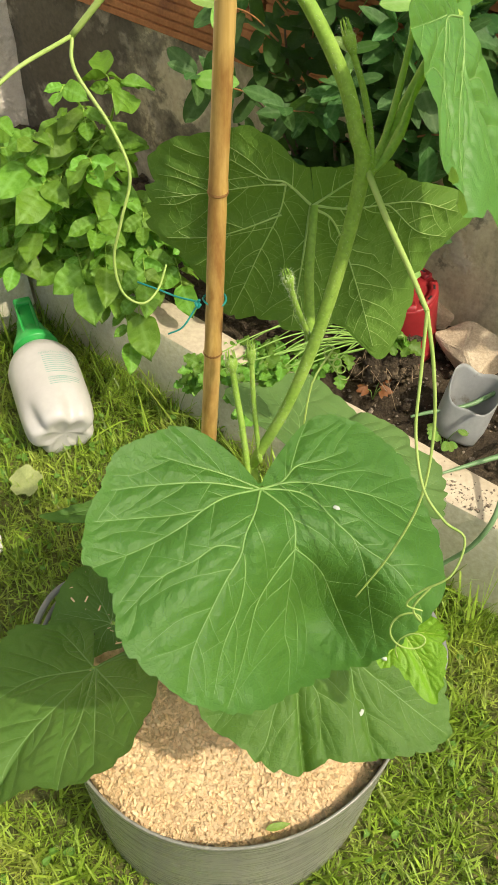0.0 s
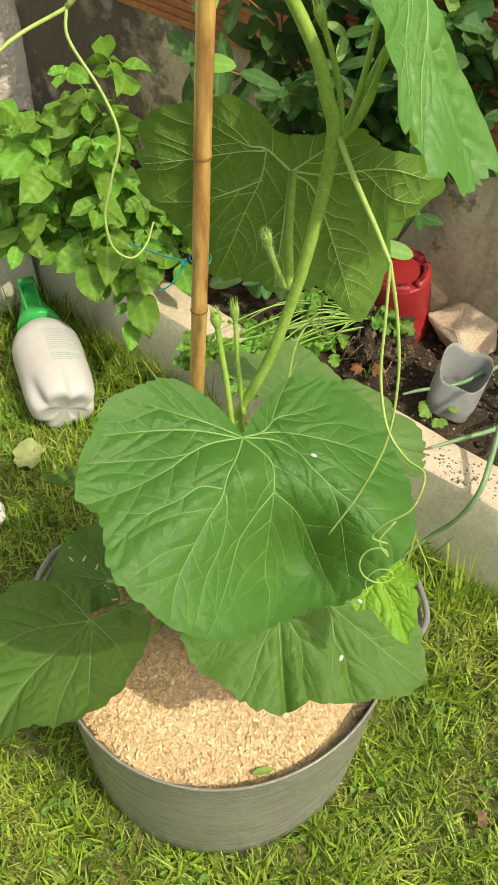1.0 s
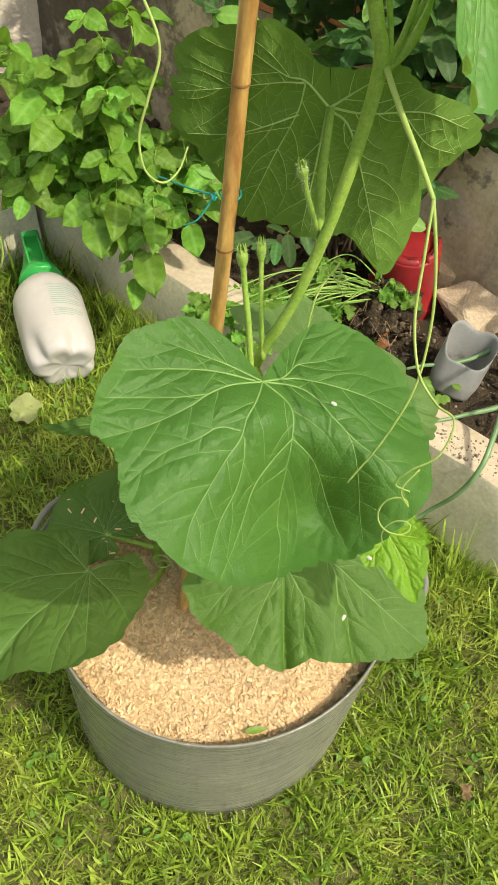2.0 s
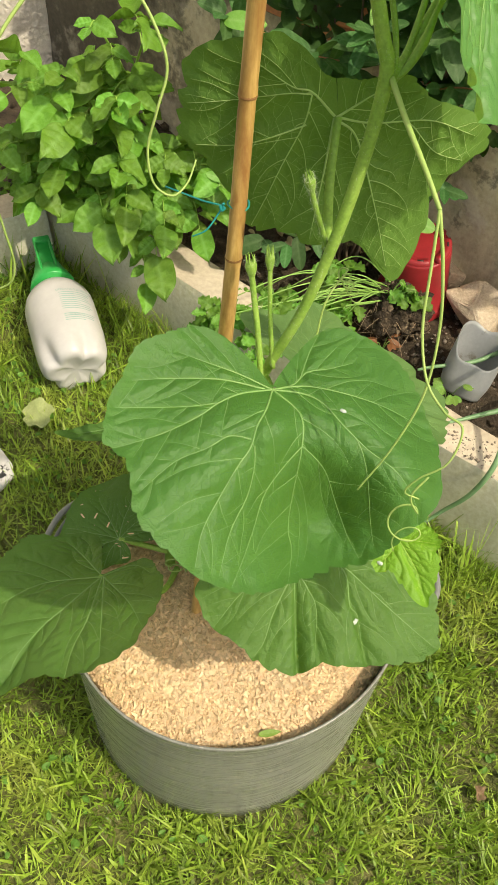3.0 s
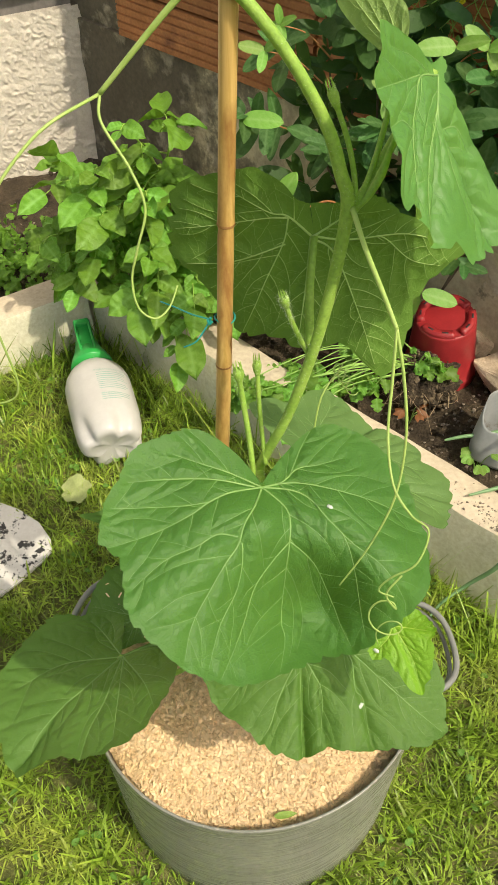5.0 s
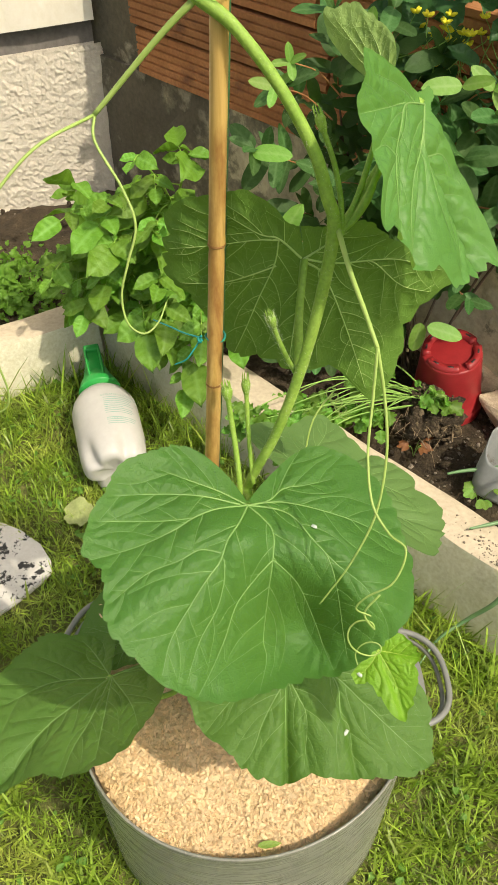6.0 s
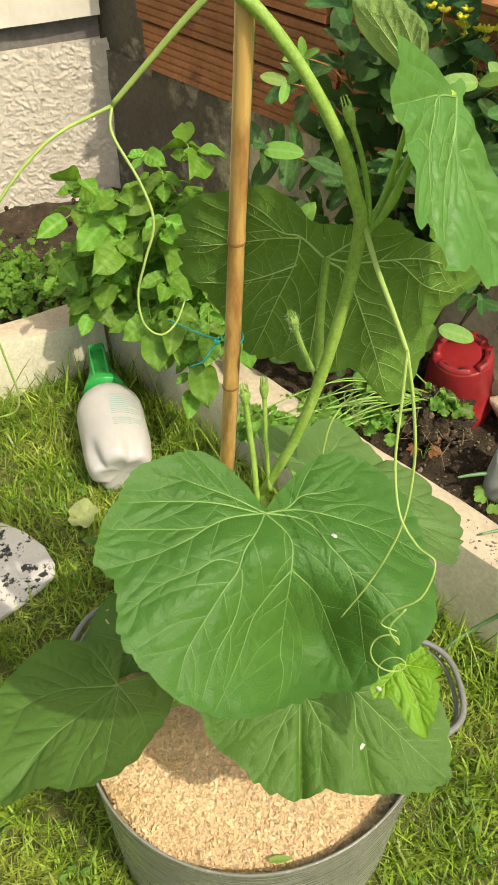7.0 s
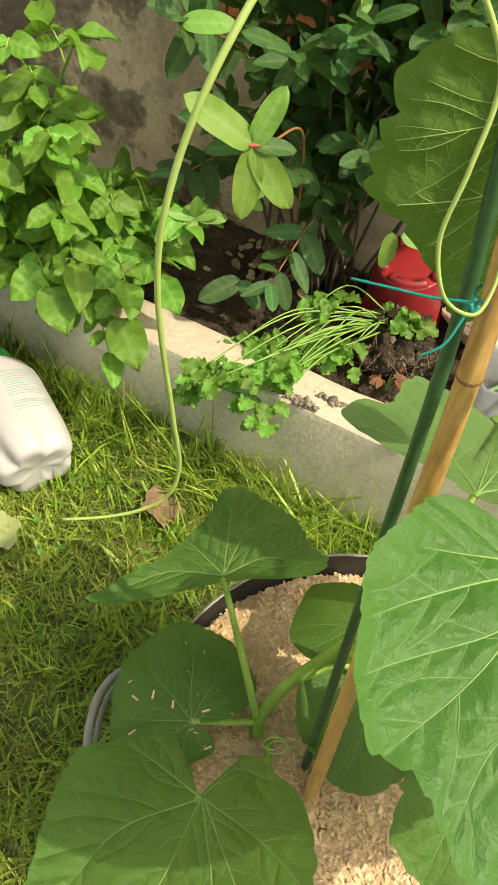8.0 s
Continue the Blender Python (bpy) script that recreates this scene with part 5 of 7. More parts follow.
def bud(points, r, head, seed, label):
    root = part("bud_stalk", tube(points, r, r * 0.9, n=24, sides=10), M_STEM, squash, label)
    tagged(part("stalk_fuzz", hairs(points, r, 300, 0.0024, seed), M_HAIR, root), kind="stuff")
    p = np.array(points[-1])
    d = p - np.array(points[-2])
    d /= np.linalg.norm(d)
    geos = [tube([p - d * 0.002, p + d * head * 0.4, p + d * head * 0.8], r, n=12, sides=10, radii=[r, r * 1.7, r * 1.9, r * 1.3])]
    rng = np.random.default_rng(seed)
    u = np.cross(d, [0.3, 0.9, 0.2])
    u /= np.linalg.norm(u)
    w = np.cross(d, u)
    for k in range(7):
        a = k * 0.9 + rng.random() * 0.3
        o = u * math.cos(a) + w * math.sin(a)
        geos.append(tube([p + d * head * 0.55 + o * r * 1.2, p + d * head * 0.95 + o * r * 1.25, p + d * head * 1.3 + o * r * rng.uniform(0.5, 1.5)], r * 0.42, r * 0.06, n=8, sides=6))
    part("calyx", cat(*geos), M_STEM, root, "green hairy bud with pointed sepals")
    tagged(part("calyx_fuzz", hairs([p, p + d * head * 0.5, p + d * head * 1.1], r * 1.7, 300, 0.0022, seed + 1), M_HAIR, root), kind="stuff")


bud([(0.041, 0.365, 0.738), (0.034, 0.352, 0.764), (0.026, 0.347, 0.788), (0.0225, 0.346, 0.800)], 0.0019, 0.010, 71, "flower bud on a hairy stalk")
bud([(0.004, 0.318, 0.655), (-0.001, 0.330, 0.685), (-0.007, 0.342, 0.712), (-0.010, 0.347, 0.728)], 0.0023, 0.011, 73, "slender flower bud on a tall hairy stalk")
bud([(0.012, 0.330, 0.655), (0.006, 0.345, 0.690), (0.002, 0.358, 0.726)], 0.0019, 0.012, 74, "second flower bud on a hairy stalk")
bud([(0.062, 0.372, 0.862), (0.059, 0.378, 0.880), (0.053, 0.384, 0.899), (0.045, 0.388, 0.917)], 0.0019, 0.012, 75, "flower bud beside the stem's fork")


def tendril(points, r0, r1, n=60, label="", parent=None, name="tendril"):
    return part(name, tube(points, r0, r1, n=n, sides=8), M_STEM_PALE, parent or squash, label)


def on_leaf(blade, near):
    """The leaf's surface closest to a place: the spot and its normal."""
    base, up = Vector((0, 0, 0)), blade.parent
    while up:
        base, up = base + up.location, up.parent
    v = min(blade.data.vertices, key=lambda q: (q.co + base - Vector(near)).length)
    nrm = sum((q.normal for q in blade.data.vertices if (q.co - v.co).length < 0.008), Vector()).normalized()
    return v.co + base, nrm if nrm.z > 0 else -nrm


def white_spot(blade, near, size, seed):
    p, nrm = on_leaf(blade, near)
    seg = 14
    prof = [(size, 0.0002), (size * 0.8, 0.0007), (size * 0.4, 0.0011), (0.00005, 0.0012)]
    g = lathe(prof, seg, lambda a, k: 1 + 0.28 * math.sin(2 * a + seed) + 0.14 * math.sin(5 * a + seed * 2))
    q = nrm.to_track_quat("Z", "Y").to_matrix().to_4x4()
    part("white_spot", moved(g, Matrix.Translation(p + nrm * 0.0012) @ q), M_WHITE, blade, "dried white spot")


white_spot(low_leaf, (0.107, 0.243, 0.434), 0.0024, 1)
white_spot(young_leaf, (0.112, 0.249, 0.532), 0.0019, 2)
white_spot(front_leaf, (0.063, 0.290, 0.649), 0.0019, 3)


def build_leaf_litter():
    """Shavings that fell on the shaded leaf over the rim."""
    rng = np.random.default_rng(90)
    base = squash.location
    vs = rim_leaf.data.vertices
    geos = []
    for k in range(26):
        v = vs[int(rng.integers(300, len(vs)))]
        p, a = v.co + base, rng.uniform(0, 6.28)
        L = rng.uniform(0.0015, 0.004) if k < 20 else 0.007
        d = np.array([math.cos(a), math.sin(a), 0.1 * rng.normal()]) * L / 2
        w = np.array([-math.sin(a), math.cos(a), 0]) * L * 0.16
        c = np.array(p) + [0, 0, 0.0014]
        t = np.array([0, 0, 0.0003])
        geos.append(([c - d - w, c + d - w * 0.5, c + d + w, c - d + w * 0.6, c - d - w - t, c + d - w * 0.5 - t, c + d + w - t, c - d + w * 0.6 - t], [(0, 1, 2, 3), (7, 6, 5, 4), (0, 4, 5, 1), (1, 5, 6, 2), (2, 6, 7, 3), (3, 7, 4, 0)]))
    shape("wood_shavings", cat(*geos), M_CHIP, "few pale shavings lying on a shaded squash leaf", "shavings", kind="stuff", smooth=False)


build_leaf_litter()


def build_specks():
    """Specks of soil splashed on the leaf over the rim."""
    rng = np.random.default_rng(92)
    vs, base = side_leaf.data.vertices, squash.location
    near = [v for v in vs if 0.012 < (v.co + base - Vector((-0.140, 0.307, 0.344))).length < 0.075]
    geos = []
    for k in range(70):
        v = near[int(rng.integers(0, len(near)))]
        r = rng.uniform(0.0004, 0.0011)
        q = v.normal.to_track_quat("Z", "Y").to_matrix().to_4x4()
        geos.append(moved(lathe([(r, -0.0002), (0.8 * r, 0.5 * r), (0.1 * r, 0.8 * r)], 7), Matrix.Translation(v.co + base + v.normal * 0.0004) @ q))
    shape("soil_specks", cat(*geos), M_SOIL, "dark specks of soil splashed on a squash leaf", "soil", kind="stuff")


build_specks()
FORK = (-0.094, 0.376, 0.922)
tendril([(-0.022, 0.388, 0.993), (-0.05, 0.385, 0.968), FORK], 0.0024, 0.0016, 30, "stout hairy tendril reaching sideways")
LT = [FORK, (-0.120, 0.338, 0.916), (-0.145, 0.312, 0.890), (-0.158, 0.302, 0.862), (-0.162, 0.298, 0.832), (-0.158, 0.298, 0.782), (-0.156, 0.298, 0.758), (-0.160, 0.298, 0.742), (-0.170, 0.298, 0.734), (-0.183, 0.298, 0.731), (-0.197, 0.298, 0.731)]
tendril(LT, 0.0011, 0.0005, 70, "thin pale tendril hanging in a bow")
tendril([FORK, (-0.092, 0.365, 0.910), (-0.074, 0.352, 0.888), (-0.065, 0.343, 0.868), (-0.070, 0.334, 0.846), (-0.075, 0.329, 0.825), (-0.071, 0.322, 0.808), (-0.060, 0.320, 0.802), (-0.052, 0.328, 0.806), (-0.048, 0.338, 0.816)], 0.0010, 0.0006, 80, "thin tendril ending in a hook")
BEND = (0.092, 0.296, 0.828)
tendril([(0.060, 0.368, 0.862), (0.070, 0.340, 0.852), (0.082, 0.315, 0.840), BEND], 0.0019, 0.0014, 30, "stout tendril hanging from the fork")
tendril([BEND, (0.093, 0.280, 0.800), (0.094, 0.262, 0.772), (0.100, 0.240, 0.752), (0.112, 0.226, 0.742), (0.123, 0.218, 0.738), (0.118, 0.205, 0.722), (0.104, 0.202, 0.708), (0.098, 0.200, 0.696), (0.108, 0.200, 0.690)], 0.0010, 0.0005, 90, "long thin tendril")
tendril([BEND, (0.100, 0.284, 0.800), (0.106, 0.270, 0.765), (0.104, 0.250, 0.730), (0.092, 0.235, 0.695), (0.075, 0.223, 0.661)], 0.0012, 0.0005, 60, "long thin tendril over the front leaf")
coil = [(0.102 + 0.010 * math.cos(s) + 0.0012 * s, 0.205 + 0.004 * math.sin(s), 0.668 - 0.0040 * s + 0.008 * math.sin(s)) for s in np.linspace(0, 10, 16)]
tendril([(0.112, 0.210, 0.700), (0.104, 0.204, 0.686), *coil], 0.0007, 0.0004, 110, "tendril curled into loops")

curl = [(0.061 + 0.017 * s / 25 + 0.0042 * math.cos(s), 0.45 + 0.0042 * math.sin(s), 0.655 - 0.028 * s / 25 + 0.002 * math.sin(s)) for s in np.linspace(0, 25, 40)]
tendril([(0.045, 0.400, 0.600), (0.050, 0.425, 0.640), *curl], 0.0008, 0.0005, 200, "tight corkscrew tendril")

curl = [(-0.066 + 0.009 * math.cos(s) - 0.0006 * s, 0.356 + 0.006 * math.sin(s), 0.286 + 0.0016 * s) for s in np.linspace(0, 11, 22)]
tendril([(-0.072, 0.380, 0.272), (-0.066, 0.368, 0.284), *curl], 0.0010, 0.0006, 110, "short curled tendril at the stem's foot")

# ties
tie = thing("plant_tie", (-0.024, 0.374, 0.764), "teal plastic tie knotted round the cane with two loose ends", "tie")
ring = [(-0.0238 + 0.0073 * math.cos(a), 0.3745 + 0.0073 * math.sin(a), 0.763 + 0.0008 * math.sin(a * 2)) for a in np.linspace(0, 6.6, 18)]
part("loop", tube(ring, 0.0007, n=60, sides=6), M_TIE, tie)
K0 = (-0.0335, 0.370, 0.7635)
part("knot", cat(tube([(-0.0355, 0.368, 0.765), (-0.034, 0.3665, 0.762), (-0.032, 0.367, 0.7645)], 0.0010, n=10, sides=8), tube([(-0.036, 0.371, 0.7615), (-0.033, 0.369, 0.766)], 0.0009, n=6, sides=8)), M_TIE, tie)
part("loose_end", tube([K0, (-0.048, 0.378, 0.760), (-0.062, 0.388, 0.757), (-0.077, 0.397, 0.755)], 0.0007, 0.0006, n=30, sides=6), M_TIE, tie)
part("loose_end", tube([K0, (-0.038, 0.366, 0.756), (-0.044, 0.362, 0.748), (-0.053, 0.362, 0.742)], 0.0007, 0.0006, n=30, sides=6), M_TIE, tie)
tie2 = thing("plant_tie", (-0.018, 0.393, 0.99), "thin teal twine wound round the cane and the stem's top", "tie")
for k in range(3):
    ring = [(-0.0165 + (0.0105 + 0.002 * k) * math.cos(a), 0.392 + (0.0105 + 0.001 * k) * math.sin(a), 0.996 + 0.006 * k + 0.002 * math.sin(a + k)) for a in np.linspace(0, 6.4, 14)]
    part("twine", tube(ring, 0.0006, n=50, sides=5), M_TIE, tie2)


# ---- small leaves shared by many plants ----
def small_leaf(name, wide, fold, droop, point, material, wave=0.0, lobes=0, quilt=0.04):
    """A leaf mesh one metre long on +y, to be scaled: rounded or pointed, folded at the midrib."""
    nl, nw = 17, 9
    verts, uv, rib = [], [], []
    for i in range(nl):
        s = i / (nl - 1)
        if point < 0.3:
            w = wide * max(0.0, 1 - abs(2 * s ** 0.9 - 1) ** 2.5) ** 0.62
        else:
            w = wide * max(0.0, 1 - abs(2 * s ** 0.82 - 1) ** 2.3) ** 0.72 * (1 - point * s ** 5)
        if lobes:
            w *= 0.62 + 0.5 * abs(math.sin(s * math.pi * lobes))
        w = max(w, 0.012)
        for j in range(nw):
            t = 2 * j / (nw - 1) - 1
            x = w * t
            z = fold * (math.sqrt(x * x + 0.004) - 0.063) * 1.2 - droop * s * s + wave * math.sin(s * 9 + 1.5 * t) * abs(t) + quilt * math.sin(s * 30 - 5 * abs(t)) * abs(t) * (1 - abs(t))
            verts.append((x, s, z))
            uv.append((x * 0.5 + 0.5, s * 0.5))
            rib.append(0.55 if j == nw // 2 else (0.22 if math.sin(s * 30 - 5 * abs(t)) < -0.6 else 0.0))
    f = [(i * nw + j, i * nw + j + 1, (i + 1) * nw + j + 1, (i + 1) * nw + j) for i in range(nl - 1) for j in range(nw - 1)]
    me = bpy.data.meshes.new(name)
    me.from_pydata(verts, [], f)
    idx = np.empty(len(me.loops), dtype=np.int32)
    me.uv_layers.new(name="UVMap")
    me.loops.foreach_get("vertex_index", idx)
    me.uv_layers[0].data.foreach_set("uv", np.asarray(uv, dtype=np.float32)[idx].ravel())
    me.attributes.new("rib", "FLOAT", "POINT").data.foreach_set("value", np.asarray(rib, dtype=np.float32))
    me.polygons.foreach_set("use_smooth", [True] * len(me.polygons))
    me.materials.append(material)
    return me


def aim(at, way, up, size, spin=0.0):
    """The pose of a leaf that starts at a place and points a way."""
    y = Vector(way).normalized()
    z = Vector(up) - y * Vector(up).dot(y)
    z = z.normalized() if z.length > 1e-4 else Vector((1, 0, 0))
    x = y.cross(z)
    m = Matrix((x, y, z)).transposed().to_4x4()
    return Matrix.Translation(at) @ m @ Matrix.Rotation(spin, 4, "Y") @ Matrix.Scale(size, 4)


def hang_leaf(me, m, parent, name="leaf", label=""):
    ob = new(name, me)
    ob.parent = parent
    ob.matrix_basis = Matrix.Translation(-parent.location) @ m
    if label:
        tagged(ob, label)
    return ob


def joined_leaves(poses, meshes):
    geos = []
    for k, m in enumerate(poses):
        me = meshes[k % len(meshes)]
        geos.append(moved((np.array([v.co[:] for v in me.vertices]), [tuple(p.vertices) for p in me.polygons]), m))
    uv = np.concatenate([np.array([(v.co[0] * 0.5 + 0.5, v.co[1] * 0.5) for v in meshes[k % len(meshes)].vertices]) for k in range(len(poses))])
    return cat(*geos), uv


POT_L = [small_leaf("potato_leaflet", 0.33, 0.25, 0.22, 0.45, M_POTATO, 0.05, quilt=0.14), small_leaf("potato_leaflet", 0.37, 0.12, 0.34, 0.5, M_POTATO, 0.07, quilt=0.14), small_leaf("potato_leaflet", 0.29, 0.45, 0.14, 0.6, M_POTATO, 0.04, quilt=0.14)]
BUSH_L = [small_leaf("bush_leaf", 0.21, 0.16, 0.12, 0.2, M_BUSH), small_leaf("bush_leaf", 0.24, 0.10, 0.22, 0.15, M_BUSH, 0.02), small_leaf("bush_leaf", 0.19, 0.25, 0.05, 0.35, M_BUSH)]
NEW_L = [small_leaf("new_leaf", 0.20, 0.18, 0.10, 0.2, M_BUSH_NEW, 0.02), small_leaf("new_leaf", 0.23, 0.10, 0.18, 0.15, M_BUSH_NEW)]
PARS_L = [small_leaf("parsley_leaflet", 0.42, 0.15, 0.15, 0.3, M_PARSLEY, 0.08, 3), small_leaf("parsley_leaflet", 0.34, 0.3, 0.25, 0.4, M_PARSLEY, 0.07, 4)]


# ---- potato plant ----
def build_potato():
    rng = np.random.default_rng(31)
    root = thing("potato_plant", (-0.36, 1.22, 0.08), "leafy bright green potato plant spilling over the bed wall", "plant")
    tips = [(-0.235, 1.17, 0.50), (-0.30, 1.15, 0.50), (-0.41, 1.16, 0.42), (-0.455, 1.13, 0.31), (-0.34, 1.10, 0.38), (-0.25, 1.12, 0.41), (-0.31, 1.07, 0.27), (-0.20, 1.12, 0.32), (-0.16, 1.12, 0.25),
            (-0.22, 1.05, 0.24), (-0.23, 1.03, 0.20), (-0.40, 1.10, 0.27), (-0.27, 1.06, 0.23), (-0.20, 1.07, 0.27), (-0.28, 1.10, 0.42), (-0.35, 1.12, 0.44), (-0.26, 1.08, 0.29), (-0.44, 1.13, 0.24), (-0.13, 1.10, 0.31), (-0.27, 1.09, 0.33), (-0.37, 1.13, 0.30), (-0.48, 1.28, 0.33)]
    poses = []
    for k, tip in enumerate(tips):
        tip = np.array(tip)
        b = np.array([-0.35 + 0.14 * rng.normal() * 0.6, 1.22 + 0.03 * rng.normal(), 0.075])
        b[0] = 0.6 * b[0] + 0.4 * tip[0]
        mid = (b + tip) / 2 + np.array([0, 0.035, 0.06 + 0.02 * rng.random()])
        line = spline([b, mid, tip], 24)
        part("stem", tube([b, mid, tip], 0.0042, 0.0018, n=24, sides=7), M_STEM, root)
        for pos in ((0.34, 0.48, 0.62, 0.75, 0.88, 1.0) if k < 21 else (1.0,)):
            i = min(23, int(pos * 23))
            p = line[i]
            d = line[i] - line[max(0, i - 2)]
            d /= np.linalg.norm(d)
            if pos < 1.0:
                a = rng.uniform(0, 6.283)
                out = np.array([math.cos(a), math.sin(a) - 0.25, 0.30])
            else:
                out = d + np.array([0, -0.35, -0.1])
            out /= np.linalg.norm(out)
            ln = rng.uniform(0.045, 0.085)
            r = [p, p + out * ln * 0.55 + np.array([0, 0, 0.008]), p + out * ln + np.array([0, 0, -0.010])]
            part("leaf_stalk", tube(r, 0.0016, 0.0008, n=10, sides=5, cap=False), M_STEM, root)
            rl = spline(r, 10)
            side = np.cross(out, [0, 0, 1.0])
            side /= np.linalg.norm(side) + 1e-9
            for at, sg in ((9, 0), (6, 1), (6, -1), (3, 1), (3, -1)):
                w = out * (1.0 if sg == 0 else 0.45) + side * sg * 0.95 + np.array([0, -0.10, -0.18 - 0.25 * rng.random()])
                sz = (0.060 if sg == 0 else 0.046 if at == 6 else 0.030) * rng.uniform(0.6, 1.3)
                up = np.array([0.45 * rng.normal(), -0.35 + 0.4 * rng.normal(), 1.0])
                poses.append(aim(rl[at], w, up, sz, 0.25 * rng.normal()))
    reach = [(-0.37, 1.25, 0.09), (-0.40, 1.31, 0.24), (-0.455, 1.355, 0.297)]
    part("stem", tube(reach, 0.0030, 0.0016, n=20, sides=7), M_STEM, root)
    hang_leaf(POT_L[1], aim(reach[-1], (-1, -0.08, 0.02), (0.05, -0.62, 0.78), 0.088), root, "leaflet", "broad dull green leaf beside the house wall")
    poses.sort(key=lambda m: m.translation.y)
    for k, m in enumerate(poses[:299]):
        hang_leaf(POT_L[k % 3], m, root, "leaflet")
    g, uv = joined_leaves(poses[299:], POT_L)
    tagged(part("inner_foliage", g, M_POTATO, root, "dense inner leaflets", uv=uv), kind="stuff")


build_potato()


# ---- honeysuckle bush ----
def build_bush():
    rng = np.random.default_rng(17)
    root = thing("honeysuckle_bush", (0.13, 1.22, 0.08), "honeysuckle bush with oval blue-green leaves on orange-brown twigs", "bush")
    ends = [(-0.105, 1.08, 0.575), (-0.06, 1.12, 0.66), (0.0, 1.12, 0.76), (0.08, 1.10, 0.80), (0.16, 1.08, 0.66), (0.24, 1.05, 0.66), (0.32, 1.02, 0.66), (0.38, 1.0, 0.70), (0.42, 0.98, 0.76),
            (0.02, 1.05, 0.55), (0.10, 1.02, 0.60), (0.20, 1.00, 0.62), (0.30, 0.98, 0.56), (-0.05, 1.10, 0.45), (0.03, 1.06, 0.40), (0.13, 1.02, 0.44), (0.23, 1.02, 0.46),
            (0.02, 1.02, 0.24), (-0.10, 1.14, 0.34), (0.06, 1.15, 0.68), (0.16, 1.16, 0.70), (0.27, 1.13, 0.66), (0.35, 1.10, 0.56), (0.10, 1.12, 0.33), (0.26, 1.06, 0.35), (0.48, 0.96, 0.74),
            (-0.02, 1.18, 0.55), (0.05, 1.2, 0.48), (0.15, 1.2, 0.55), (0.25, 1.18, 0.5), (0.0, 1.2, 0.35), (0.33, 1.12, 0.42), (0.1, 1.2, 0.42), (0.42, 1.04, 0.68)]
    poses = []
    for k, e in enumerate(ends):
        e = np.array(e)
        b = np.array([0.13 + 0.05 * rng.normal(), 1.21 + 0.02 * rng.normal(), 0.07])
        mid = b * 0.45 + e * 0.55 + np.array([0.02 * rng.normal(), 0.05, 0.10])
        line = spline([b, mid, e], 30)
        part("branch", tube(line[:19:3], 0.0030, 0.0016, n=18, sides=7, wobble=0.05), M_BARK, root)
        part("twig", tube(line[18::3], 0.0016, 0.0010, n=14, sides=6, wobble=0.05), M_TWIG, root, "orange-brown twig")
        length = np.sum(np.linalg.norm(np.diff(line, axis=0), axis=1))
        step = max(2, int(30 * 0.042 / length))
        for n_i, i in enumerate(range(9, 30, step)):
            p, d = line[i], line[i] - line[i - 2]
            d /= np.linalg.norm(d)
            u = np.cross(d, [0, 0, 1.0])
            u /= np.linalg.norm(u) + 1e-9
            w = np.cross(u, d)
            a = (n_i % 2) * 1.3 + 0.5 * rng.normal()
            for sg in (1, -1):
                o = (u * math.cos(a) + w * math.sin(a)) * sg
                way = o + 0.45 * d + np.array([0, -0.30, -0.30 * rng.random()])
                up = np.array([0.3 * rng.normal() + 0.2, -0.5 + 0.3 * rng.normal(), 0.9])
                poses.append(aim(p, way, up, rng.uniform(0.042, 0.066)))
        for sg in (1, -1):
            poses.append(aim(line[-1], line[-1] - line[-4] + np.cross(line[-1] - line[-4], [0, 0, 1.0]) * 0.7 * sg, (0, -0.5, 0.9), rng.uniform(0.035, 0.05)))
    poses.sort(key=lambda m: m.translation.y)
    for k, m in enumerate(poses[:300]):
        hang_leaf(BUSH_L[k % 3], m, root)
    g, uv = joined_leaves(poses[300:], BUSH_L)
    tagged(part("inner_foliage", g, M_BUSH, root, "dense shaded inner leaves", uv=uv), kind="stuff")
    # a young shoot with a star of fresh leaves
    c = Vector((-0.043, 0.888, 0.530))
    part("shoot", tube([(0.08, 1.16, 0.2), (0.05, 1.06, 0.44), (-0.01, 0.95, 0.50), tuple(c)], 0.0018, 0.0013, n=30, sides=7), M_TWIG, root)
    part("shoot_joint", tube([c + Vector((-0.007, 0, 0.001)), c, c + Vector((0.007, 0, 0.0))], 0.0026, n=8, sides=8), M_RED_JOINT, root, "red joint of the young shoot")
    for way, size, up in (((-0.75, -0.05, 0.62), 0.088, (0.3, -0.7, 0.6)), ((-0.12, -0.35, -0.90), 0.078, (0.1, -0.95, 0.3)), ((0.55, -0.30, -0.78), 0.080, (0.0, -0.9, 0.4)), ((0.42, 0.1, 0.80), 0.066, (0.0, -0.8, 0.5)),
                          ((-0.95, 0.2, -0.15), 0.052, (0.0, -0.5, 0.9)), ((0.9, 0.1, -0.1), 0.050, (0.0, -0.5, 0.9))):
        hang_leaf(NEW_L[0] if size > 0.06 else BUSH_L[0], aim(c, way, up, size), root, "leaf", "fresh light green leaf" if size > 0.06 else "")
